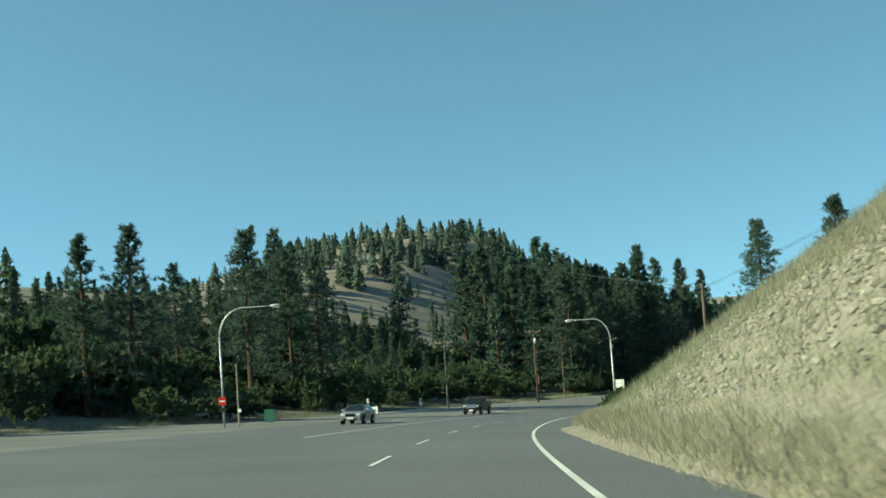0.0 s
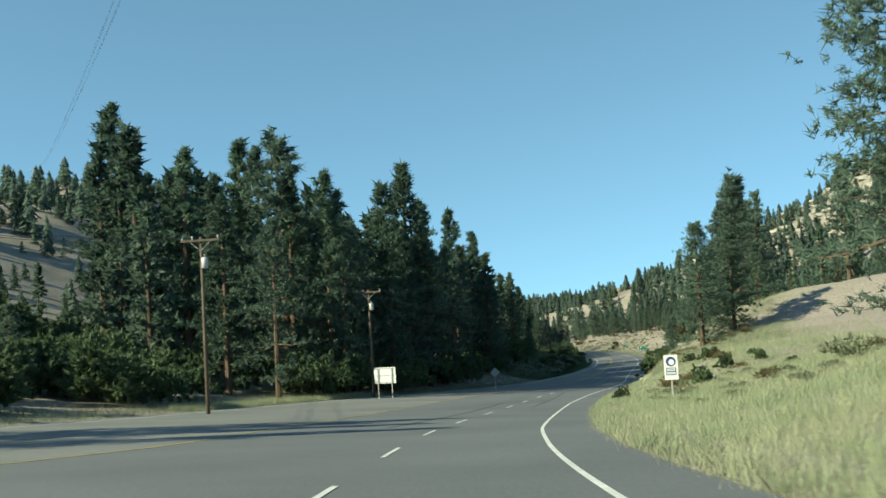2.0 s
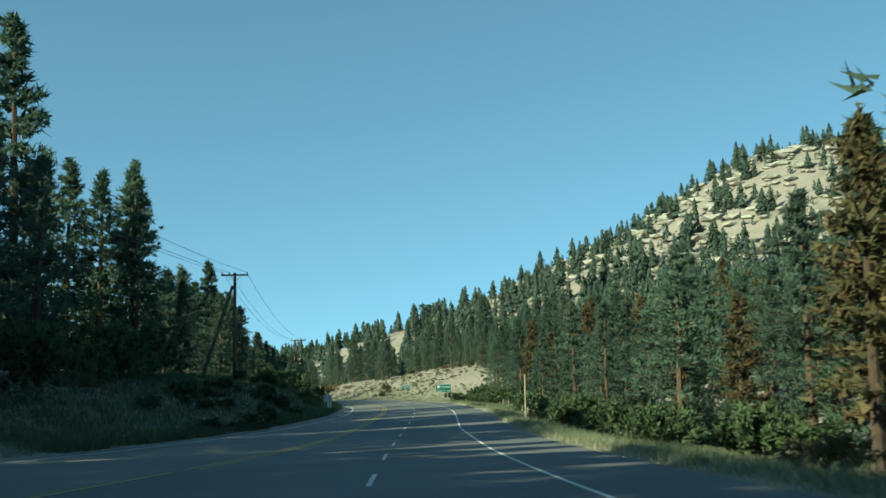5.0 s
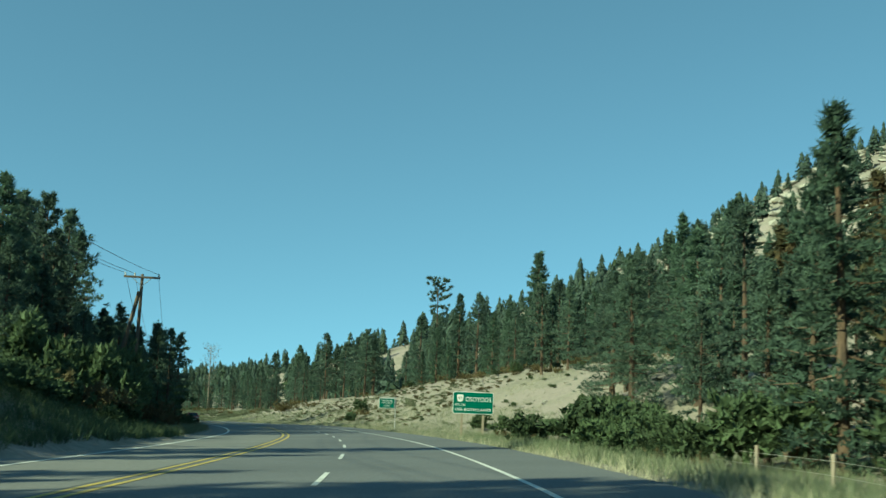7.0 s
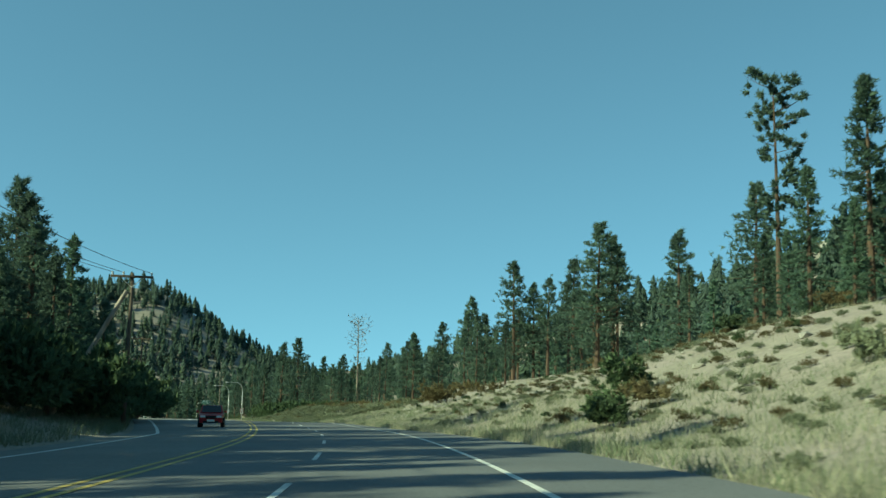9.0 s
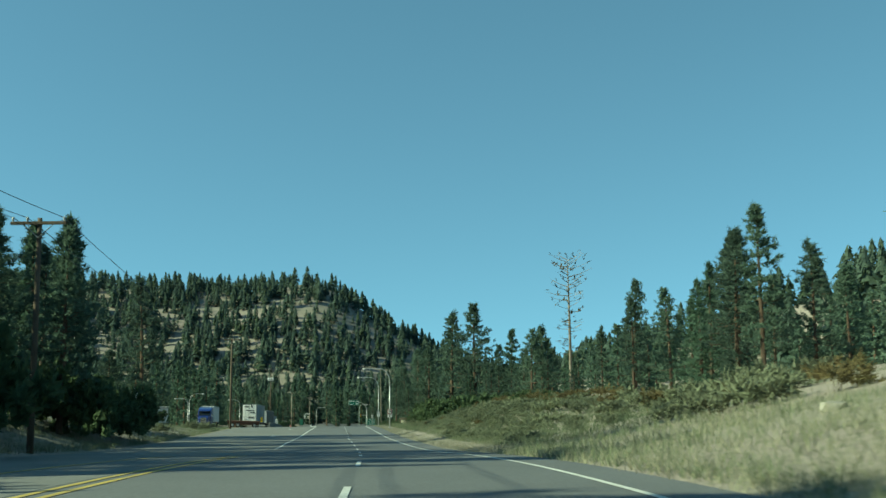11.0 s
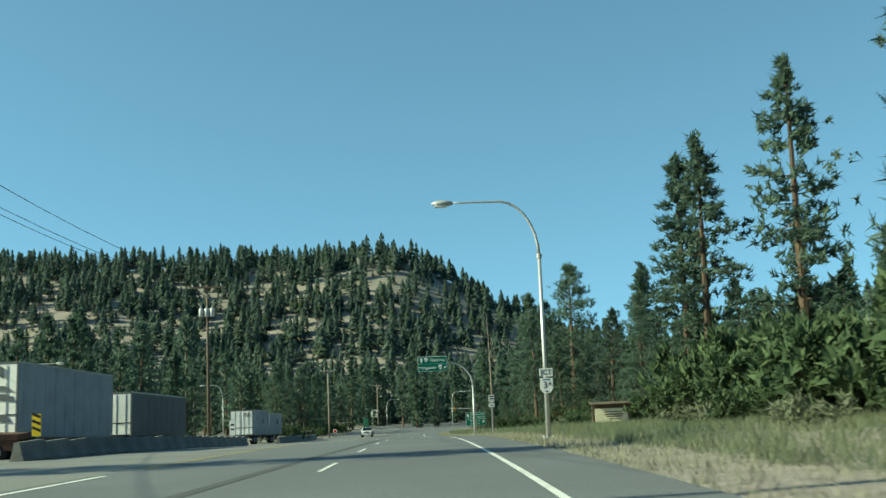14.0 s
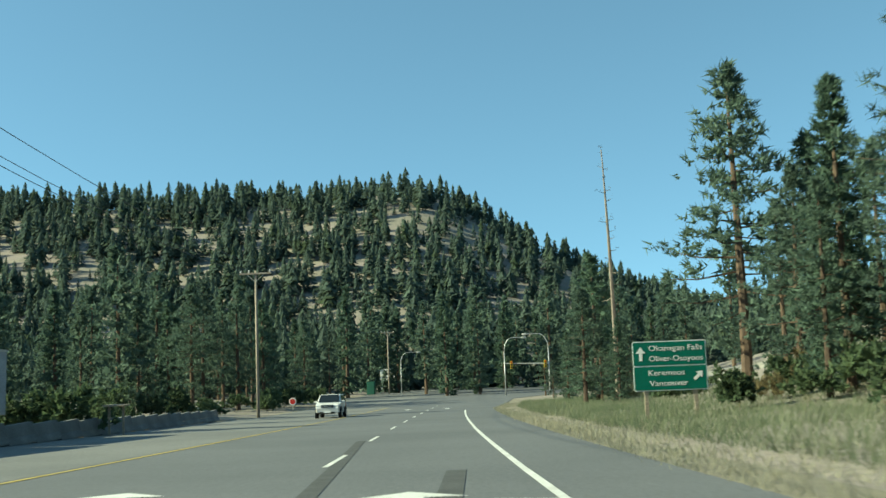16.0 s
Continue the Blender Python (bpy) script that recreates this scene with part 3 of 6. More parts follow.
def tri_cloud(rng, centres, outward, blades, long, wide, lift=0.25, spray=1.0):
    """Needle sprays: thin triangles that stand out from each centre, with the crown's own rounding in their normals."""
    n = len(centres)
    c = np.repeat(centres, blades, 0)
    c = c + rng.normal(0, 0.2, c.shape) * np.repeat(np.broadcast_to(np.asarray(long, float), (n,)), blades)[:, None]
    body = np.repeat(outward, blades, 0)
    way = body * 0.8 + rng.normal(0, spray, (n * blades, 3)) * 0.62
    way[:, 2] += lift
    way /= np.linalg.norm(way, axis=1, keepdims=True)
    side = np.cross(way, rng.normal(0, 1, (n * blades, 3)))
    side /= np.linalg.norm(side, axis=1, keepdims=True) + 1e-9
    length = np.repeat(np.broadcast_to(np.asarray(long, float), (n,)), blades)[:, None] * rng.uniform(0.6, 1.25, (n * blades, 1))
    start = c - way * length * 0.3
    w = np.repeat(np.broadcast_to(np.asarray(wide, float), (n,)), blades)[:, None] * rng.uniform(0.7, 1.3, (n * blades, 1))
    flat = np.cross(side, way)
    body = body / (np.linalg.norm(body, axis=1, keepdims=True) + 1e-9)
    sign = np.where((flat * body).sum(1, keepdims=True) < 0, -1.0, 1.0)
    v = np.stack([start - side * w * sign, start + side * w * sign, start + way * length * 1.3], 1)
    soft = body * 0.72 + flat * sign * 0.38
    soft /= np.linalg.norm(soft, axis=1, keepdims=True) + 1e-9
    return v.reshape(-1, 3), np.arange(n * blades * 3).reshape(-1, 3), np.repeat(soft, 3, 0)


def tree_meshes(name, seed, high, bare, reach, shape, limbs, tufts, blades, needle, bark="bark", long=0.42, wide=0.11, gap=0.15, droop=0.15, thick=0.017, clump=0.0, twig=1.25, fill=3):
    """Trunk with limbs, and crown, of one conifer with its foot at the origin."""
    rng = np.random.default_rng(seed)
    bm = bmesh.new()
    lean = rng.normal(0, 0.012, 2) * high
    trunk_at = lambda z: np.array([lean[0] * (z / high) ** 2, lean[1] * (z / high) ** 2, z])
    zs = np.linspace(-0.4, high * 0.985, 8)
    rod([trunk_at(max(z, 0)) + [0, 0, min(z, 0)] for z in zs], [max(thick * high * (1.12 - z / high) ** 0.9, 0.012) for z in zs], 7, bm)
    cents, outs, inner, inner_out = [], [], [], []
    for i in range(limbs):
        u = (i + rng.uniform(0, 1)) / limbs
        if rng.uniform() < gap * (1.2 - u):
            continue
        z = high * (bare + (1 - bare) * u ** 0.92)
        L = reach * shape(u) * rng.uniform(0.5, 1.12) + 0.12
        az = i * 2.399 + rng.normal(0, 0.5)
        out = np.array([math.cos(az), math.sin(az), 0.0])
        rise = 0.55 * u - droop + rng.normal(0, 0.1)
        foot = trunk_at(z)
        tip = foot + out * L + [0, 0, rise * L]
        if L > twig:
            rod([foot, foot * 0.5 + tip * 0.5 + [0, 0, -0.05 * L], tip], [0.012 * L + 0.018, 0.008 * L + 0.012, 0.006], 3, bm, False)
        for v in (0.28, 0.55):
            inner.append(foot + (tip - foot) * v + rng.normal(0, 0.06, 3))
            inner_out.append(out + rng.normal(0, 0.25, 3))
        many = max(2, int(round(tufts * (0.4 + 0.6 * L / reach))))
        for k in range(many):
            v = 1 - 0.72 * (k + rng.uniform(0, 0.8)) / many
            side = np.array([-out[1], out[0], 0]) * rng.normal(0, 0.2 + 0.12 * clump) * L
            cents.append(foot + (tip - foot) * v + side + [0, 0, rng.normal(0.05, 0.09 + 0.05 * clump)])
            outs.append(out * 0.7 + side * 0.5 / max(L, 0.2) + [0, 0, 0.25])
    for k in range(max(4, tufts)):
        cents.append(trunk_at(high * (0.94 + 0.06 * rng.uniform())) + rng.normal(0, 0.10, 3))
        outs.append(np.array([rng.normal(0, 0.4), rng.normal(0, 0.4), 1.0]))
    v, f, m = tri_cloud(rng, np.array(cents), np.array(outs), blades, long, wide)
    if fill:
        v2, f2, m2 = tri_cloud(rng, np.array(inner), np.array(inner_out), fill, long * 1.3, wide * 2.2)
        v, f, m = np.concatenate([v, v2]), np.concatenate([f, f2 + len(v)]), np.concatenate([m, m2])
    trunk = bpy.data.meshes.new(name + "_trunk")
    bm.to_mesh(trunk)
    bm.free()
    trunk.materials.append(M[bark])
    return trunk, mesh_of(name + "_crown", v, f, M[needle], normals=m)


def cone(u):
    return (1.02 - u) ** 0.8 * min(1, 0.45 + u * 5)


def column(u):
    return (1.0 - u ** 1.7) * 0.98 * min(1, 0.5 + u * 3) + 0.09


def flat_top(u):
    return 0.35 + 0.75 * u if u < 0.8 else 1.0 - 2.2 * (u - 0.8)


KINDS = {}
for i in range(5):
    KINDS["pine", i] = tree_meshes("pine", 10 + i, 12, 0.08 + 0.04 * (i % 3), 2.65 + 0.25 * (i % 2), column, 60, 17, 8, "needle", gap=0.22, long=0.31, wide=0.042, clump=1.0, fill=4)
    KINDS["fir", i] = tree_meshes("fir", 30 + i, 12, 0.04, 2.55 + 0.15 * (i % 3), cone, 80, 14, 7, "fir_needle", gap=0.12, droop=0.3, long=0.31, wide=0.043, fill=4)
    KINDS["lean_pine", i] = tree_meshes("lean_pine", 50 + i, 12, 0.22, 1.95, column, 44, 17, 9, "needle", gap=0.26, clump=1.3, long=0.31, wide=0.044, fill=3)
for i in range(4):
    KINDS["back_pine", i] = tree_meshes("pine", 110 + i, 12, 0.08, 2.4, column, 46, 7, 5, "needle", gap=0.14, long=0.44, wide=0.10, clump=1.0, twig=9)
    KINDS["back_fir", i] = tree_meshes("fir", 120 + i, 12, 0.04, 2.35, cone, 52, 7, 5, "fir_needle", gap=0.07, droop=0.3, long=0.42, wide=0.09, twig=9)
for i in range(2):
    KINDS["full_pine", i] = tree_meshes("full_pine", 60 + i, 12, 0.06, 2.5, column, 96, 20, 8, "needle", gap=0.18, long=0.29, wide=0.036, clump=1.3, fill=4)
    KINDS["brown_pine", i] = tree_meshes("brown_pine", 70 + i, 12, 0.14, 2.0, column, 52, 9, 6, "brown_needle", gap=0.2, long=0.4, wide=0.07)
    KINDS["lone_pine", i] = tree_meshes("lone_pine", 74 + i, 12, 0.34, 1.75, flat_top, 46, 6, 26, "needle", gap=0.42, droop=0.02, long=0.28, wide=0.05, clump=1.2, thick=0.012, fill=0)
    KINDS["bare_pine", i] = tree_meshes("bare_pine", 78 + i, 12, 0.35, 2.1, flat_top, 60, 2, 2, "brown_needle", bark="dead_wood", gap=0.1, twig=0.2, fill=0, droop=0.05, long=0.3, wide=0.05, thick=0.012)
    KINDS["dead_snag", i] = tree_meshes("dead_snag", 82 + i, 12, 0.35, 0.7, cone, 26, 1, 1, "brown_needle", bark="dead_wood", gap=0.2, twig=0.15, fill=0, long=0.16, wide=0.02, thick=0.011)
    KINDS["near_pine", i] = tree_meshes("near_pine", 64 + i, 12, 0.06, 2.6, column, 84, 34, 9, "needle", gap=0.18, long=0.24, wide=0.022, clump=1.2, fill=4)
LABELS = {
    "near_pine": ("full-crowned ponderosa pine standing on the grassy slope", "pine tree"),
    "pine": ("ponderosa pine with clumped dark green needles on the slope", "pine tree"),
    "fir": ("dense conical fir with dark green needles", "fir tree"),
    "full_pine": ("full-crowned ponderosa pine standing on the grassy slope", "pine tree"),
    "back_pine": ("dark green pine deep in the roadside wood", "pine tree"),
    "back_fir": ("dark conical fir deep in the roadside wood", "fir tree"),
    "lean_pine": ("slender pine with a bare lower trunk and sparse crown", "slender pine"),
    "brown_pine": ("dying pine with rust-brown needles among green trees", "pine tree"),
    "lone_pine": ("tall lone pine with a long bare trunk on the bank", "pine tree"),
    "bare_pine": ("nearly leafless dead pine with fine grey branches", "dead tree"),
    "dead_snag": ("grey dead snag, a bare pointed trunk with stubs", "dead tree"),
}
GROUPS = {"pine": "roadside pines", "near_pine": "roadside pines", "full_pine": "roadside pines", "fir": "roadside firs", "lean_pine": "slender pines", "brown_pine": "dying pines"}
tree_rng = np.random.default_rng(5)


def plant(kind, x, y, high, sink=0.0, z=None, wide=1.0):
    """A tree with its foot on the ground."""
    many = sum(1 for k, _ in KINDS if k == kind)
    trunk, crown = KINDS[kind, int(tree_rng.integers(many))]
    if z is None:
        z = float(ground_z(np.array([x]), np.array([y]))[0])
    k = high / 12
    turn = Matrix.Rotation(tree_rng.uniform(0, math.tau), 4, "Z")
    size = Matrix.Diagonal((k * wide * tree_rng.uniform(0.92, 1.1), k * wide * tree_rng.uniform(0.92, 1.1), k, 1))
    label, category = LABELS[kind]
    ob = thing(category.replace(" ", "_"), Matrix.Translation((x, y, z - sink)) @ turn @ size, label, category, GROUPS.get(kind, ""))
    new("trunk", trunk).parent = ob
    new("crown", crown).parent = ob
    return ob


def top_tree(kind, x, y, top, wide=1.0):
    """A tree whose tip stands at a known height."""
    z = float(ground_z(np.array([x]), np.array([y]))[0])
    return plant(kind, x, y, max(top - z, 3), z=z, wide=wide)


# trees whose tips are known
for kind, x, y, top in (
    ("near_pine", 29.3, 96.8, 6.7), ("near_pine", 40.4, 106.5, 9.2), ("pine", 17.4, 154.2, 8.1), ("fir", 34.1, 182.0, 9.6), ("fir", 49.6, 221.6, 8.2), ("fir", 59.4, 240.2, 6.2),
    ("pine", 78.1, 188.8, 7.8), ("fir", 22.0, 161.8, 6.2), ("lone_pine", 139.1, 343.7, -4.4), ("fir", 138.3, 321.9, -3.7), ("pine", 94.6, 317.0, -4.4), ("pine", 136.0, 356.1, -9.6),
    ("pine", 140.5, 456.0, -16.0), ("pine", 143.0, 463.0, -15.5), ("pine", 140.1, 379.9, -9.0), ("pine", 144.0, 402.1, -10.0), ("lean_pine", 142.1, 377.8, -10.3), ("fir", 144.3, 425.0, -13.8),
    ("bare_pine", 147.0, 468.0, -8.2), ("lean_pine", 156.3, 382.9, -5.1), ("near_pine", 140.6, 578.1, -17.6), ("near_pine", 143.9, 583.4, -13.7), ("fir", 150.6, 581.5, -14.7), ("lean_pine", 154.0, 595.0, -12.7),
    ("dead_snag", 138.4, 613.5, -16.1), ("fir", 3.3, 180.7, 16.0), ("fir", 9.9, 158.6, 7.8), ("fir", 15.9, 180.0, 12.2), ("fir", 29.5, 173.2, 6.3), ("fir", 26.5, 181.7, 6.8),
    ("fir", 41.8, 206.3, 8.1), ("fir", 67.6, 246.0, -0.8), ("fir", 85.7, 294.9, -2.6), ("pine", 82.0, 291.0, -3.6), ("pine", 79.6, 287.5, -4.2), ("fir", 92.0, 323.0, -5.6), ("pine", 99.2, 341.5, -1.7), ("fir", 96.0, 337.0, -3.4), ("fir", 98.0, 350.0, -3.0), ("pine", 101.5, 329.6, -12.0),
    ("pine", 105.7, 369.3, -8.2), ("pine", 102.4, 392.3, -3.3), ("fir", 99.5, 384.0, -5.0), ("pine", 100.0, 400.0, -5.5), ("fir", -27.9, 152.6, 14.9), ("pine", -24.4, 153.0, 14.1), ("fir", -21.8, 150.0, 11.9), ("pine", -25.8, 99.9, 6.6),
    ("fir", 17.8, 176.0, 10.7), ("pine", 10.5, 231.8, 17.9), ("pine", 60.5, 155.3, 2.6), ("fir", 136.4, 319.0, -4.0), ("fir", 137.7, 335.9, -6.5), ("pine", 136.5, 329.9, -7.0),
    ("pine", 154.5, 446.7, -9.9), ("fir", 117.9, 248.9, -5.0), ("lean_pine", 142.2, 519.9, -12.9), ("lean_pine", 139.2, 522.2, -15.4), ("fir", 149.0, 524.0, -18.5), ("pine", 139.9, 502.4, -11.6), ("pine", 142.5, 499.5, -10.7), ("fir", 146.7, 496.9, -13.9), ("pine", 150.5, 497.5, -13.6),
    ("near_pine", 144.4, 556.4, -18.8), ("fir", 139.0, 524.5, -15.6), ("pine", 145.2, 497.4, -15.9), ("pine", 138.4, 570.4, -19.4), ("pine", 142.1, 601.4, -15.1), ("fir", 140.5, 585.8, -19.6), ("fir", 147.7, 589.6, -19.5), ("pine", 101.6, 498.8, -7.8),
):
    top_tree(kind, x, y, top)


def grove(name, rng, kinds, spans, low, high, clear, label):
    """Deep rows of a wood, past counting, in one mesh: spans of s0, s1, d0, d1 and how many."""
    parts = {m.name: mesh_arrays(m) for key in KINDS if key[0] in kinds for m in KINDS[key]}
    vs, fs, ns, slots, base, done = [], [], [], [], 0, []
    for s0, s1, d0, d1, many in spans:
        tries = got = 0
        while got < many and tries < many * 10:
            tries += 1
            p = spot(rng.uniform(s0, s1), rng.uniform(d0, d1))
            if any((p[0] - q[0]) ** 2 + (p[1] - q[1]) ** 2 < clear ** 2 for q in done):
                continue
            done.append(p)
            got += 1
            z = float(ground_z(p[0:1], p[1:2])[0])
            pick = [k for k in KINDS if k[0] == kinds[int(rng.integers(len(kinds)))]]
            trunk, crown = KINDS[pick[int(rng.integers(len(pick)))]]
            k, a = rng.uniform(low, high) / 12, rng.uniform(0, math.tau)
            c, q = math.cos(a) * k, math.sin(a) * k
            for slot, m in enumerate((trunk, crown)):
                v, f, soft = parts[m.name]
                vs.append(np.stack([p[0] + v[:, 0] * c - v[:, 1] * q, p[1] + v[:, 0] * q + v[:, 1] * c, z + v[:, 2] * k], -1))
                ns.append(turned(soft, c / k, q / k))
                fs += [tuple(i + base for i in one) for one in f]
                slots += [slot] * len(f)
                base += len(v)
    ob = new(name, mesh_of(name, np.concatenate(vs), fs, [M["bark"], M["fir_needle"] if "back_fir" in kinds else M["needle"]], normals=np.concatenate(ns)))
    ob.data.polygons.foreach_set("material_index", slots)
    return tagged(ob, label, "woods", kind="stuff")


def forest(rng, kinds, s0, s1, d0, d1, many, low, high, clear=2.2, wide=1.0):
    """Trees strewn over a stretch beside the road, none too near another."""
    done = []
    tries = 0
    while len(done) < many and tries < many * 12:
        tries += 1
        s, d = rng.uniform(s0, s1), rng.uniform(d0, d1)
        p = spot(s, d)
        if any((p[0] - q[0]) ** 2 + (p[1] - q[1]) ** 2 < clear ** 2 for q in done):
            continue
        done.append(p)
        plant(kinds[int(rng.integers(len(kinds)))], float(p[0]), float(p[1]), rng.uniform(low, high), wide=wide)


F = np.random.default_rng(21)
DARK = ("fir", "fir", "pine", "pine", "lean_pine")
FIRS, PINES = ("back_fir",), ("back_pine",)
# trees that stand alone left of the junction
for kind, x, y, top in (("pine", -21.7, 72, 7.6), ("fir", -24.6, 71, 7.2), ("pine", -17.8, 93.6, 8.6), ("fir", -14.7, 98, 7.2), ("pine", -12.5, 102, 6.5), ("fir", -16.0, 100, 6.8)):
    top_tree(kind, x, y, top)
# above the cut bank
for kind, x, y, top in (("full_pine", 61, 162, 2.4), ("full_pine", 57, 153, 2.8), ("lean_pine", 66, 166, 0.5), ("fir", 70, 172, 1.0), ("pine", 74, 178, 2.0)):
    top_tree(kind, x, y, top, 1.05)
top_tree("near_pine", 43.0, 134.6, -1.6, 1.3)
top_tree("fir", 46.4, 136.2, -1.6, 1.1)
top_tree("lean_pine", 79.5, 190.1, 8.4)
top_tree("fir", 52.0, 142.0, -2.6, 1.1)
top_tree("pine", 15.4, 143.4, 0.5)
top_tree("fir", 12.2, 145.6, 2.5)
# left of the road, from the junction on
forest(F, ("fir", "pine"), 96, 136, -40, -27, 16, 4, 6.5)
forest(F, DARK, 148, 232, -25, -17.5, 42, 13, 17.5, 2.2)
forest(F, DARK, 232, 258, -25, -18.5, 6, 11, 15, 3.0)
grove("dark_wood", F, FIRS, [(150, 240, -44, -28, 44)], 15, 20, 2.2, "tall dark fir wood beside the curve")
forest(F, DARK, 298, 330, -13, -9, 14, 1.6, 2.6, 1.5)
forest(F, DARK, 300, 330, -21, -14, 10, 3, 4.2, 1.8)
forest(F, DARK, 326, 344, -16, -9.4, 19, 4.5, 7.0, 1.4)
forest(F, DARK, 346, 356, -19, -14.5, 6, 5.5, 7.5, 1.4)
forest(F, DARK, 352, 374, -22, -13.5, 16, 5, 7.5, 1.6)
forest(F, ("pine",), 370, 372, -11.9, -11.3, 1, 6.2, 6.6)
forest(F, DARK, 312, 330, -14, -11, 8, 3.2, 4.2, 1.4)
forest(F, DARK, 372, 395, -22, -12.5, 8, 7, 10)
forest(F, DARK, 392, 446, -26, -14.5, 34, 7, 10.5, 1.9)
forest(F, DARK, 440, 470, -30, -20, 12, 10, 14, 2.2)
forest(F, DARK, 258, 276, -22, -14.8, 10, 5.5, 7.5, 2.0)
forest(F, DARK, 276, 300, -26, -17, 9, 3.5, 5.0, 2.0)
forest(F, DARK, 302, 314, -19, -14.5, 7, 6.5, 7.6, 1.3)
forest(F, DARK, 272, 300, -16, -11, 10, 2.0, 3.2, 1.5)
forest(F, DARK, 330, 345, -15, -10.5, 8, 5.0, 7.0, 1.7)
forest(F, DARK, 305, 335, -25, -18.8, 14, 11, 13.5, 1.9)
forest(F, DARK, 342, 364, -27, -20, 9, 12, 15, 2.0)
forest(F, DARK, 334, 347, -20, -16.6, 4, 11, 12.5, 1.8)
grove("dark_wood", F, FIRS, [(268, 298, -40, -26, 5), (322, 420, -40, -22, 18), (600, 740, -62, -26, 40), (700, 760, -16, 34, 30)], 9, 14, 2.4, "deep dark fir wood beside the road")
grove("fir_thicket", F, FIRS, [(96, 150, -76, -38, 110), (60, 100, -62, -40, 24)], 4.5, 7.5, 1.8, "low dark firs on the shaded bank below the hill")
grove("dark_wood", F, PINES, [(140, 240, -46, -25, 24), (268, 420, -40, -22, 20), (600, 740, -62, -26, 36), (700, 760, -16, 34, 30), (428, 470, -60, -32, 10)], 9, 15, 2.4, "deep dark pine wood beside the road")
# right
forest(F, ("pine", "fir", "lean_pine"), 122, 168, 22, 32, 8, 8, 12)
forest(F, ("pine", "fir", "lean_pine", "brown_pine"), 192, 294, 8.8, 19, 62, 4.5, 8, 1.9)
grove("pine_wood", F, PINES, [(165, 305, 19, 46, 60), (300, 375, 34, 62, 26), (372, 480, 24, 58, 34), (484, 650, 22, 50, 40)], 4.8, 8, 2.2, "mixed pine wood on the rising ground")
grove("fir_wood", F, FIRS, [(165, 305, 19, 46, 50), (300, 375, 34, 62, 26), (372, 480, 24, 58, 30), (484, 650, 22, 50, 36)], 5, 8.5, 2.2, "mixed fir wood on the rising ground")
forest(F, ("brown_pine",), 225, 300, 22, 40, 7, 8, 11)
forest(F, ("fir", "pine", "pine"), 214, 290, 8.2, 10.5, 20, 3.5, 6, 1.8)
forest(F, ("pine", "fir", "fir", "lean_pine"), 268, 294, 9.5, 16, 16, 4.5, 7.0, 1.7)
top_tree("brown_pine", 134.0, 292.0, -6.0)
forest(F, ("pine", "fir", "lean_pine"), 318, 372, 24, 36, 16, 5, 8, 2.6)
forest(F, ("pine", "fir", "lean_pine"), 301, 336, 15.5, 25, 22, 4.5, 7.5, 1.9)
forest(F, ("pine", "fir", "fir"), 328, 374, 16.5, 25, 18, 3.5, 6.2, 2.0)
forest(F, ("pine", "fir", "lean_pine"), 376, 470, 15, 24, 30, 4.5, 8.5, 2.2)
forest(F, ("pine", "fir", "lean_pine"), 478, 560, 13, 22, 30, 4, 6.5, 2.2)
forest(F, ("pine",), 577, 600, 12, 17, 3, 7.6, 8.6, 2.4)
forest(F, ("pine", "fir"), 565, 602, 15, 25, 14, 5, 8, 2.2)
forest(F, ("pine", "fir", "lean_pine"), 596, 622, 11, 20, 10, 6, 9, 2.4)
forest(F, ("pine", "fir"), 630, 690, 8, 20, 24, 3.0, 5.0, 2.0)
# beyond the lot
forest(F, DARK, 655, 735, -26, -16, 20, 8, 12, 2.4)

top_tree("fir", 137.6, 615.5, -22.2, 1.25)
top_tree("pine", 136.2, 611.0, -24.5, 1.3)
top_tree("fir", 145.6, 602.0, -18.2)

top_tree("pine", 140.7, 460.6, -17.5, 1.15)
top_tree("pine", 141.3, 458.4, -16.5, 1.15)
top_tree("pine", 145.2, 468.4, -17.2, 1.15)
top_tree("near_pine", 100.6, 500.5, -15.5, 1.3)
top_tree("near_pine", 98.0, 496.5, -16.5, 1.3)
# the end of the wood before the dry bank
for kind, x, y, high in (("near_pine", 111.3, 272.6, 6.0), ("near_pine", 113.2, 276.4, 5.6), ("fir", 112.6, 270.4, 6.4), ("pine", 115.6, 278.6, 5.4), ("near_pine", 116.4, 274.6, 6.2), ("fir", 117.6, 280.6, 5.0)):
    plant(kind, x, y, high, wide=1.25)

# ---- far woods ----


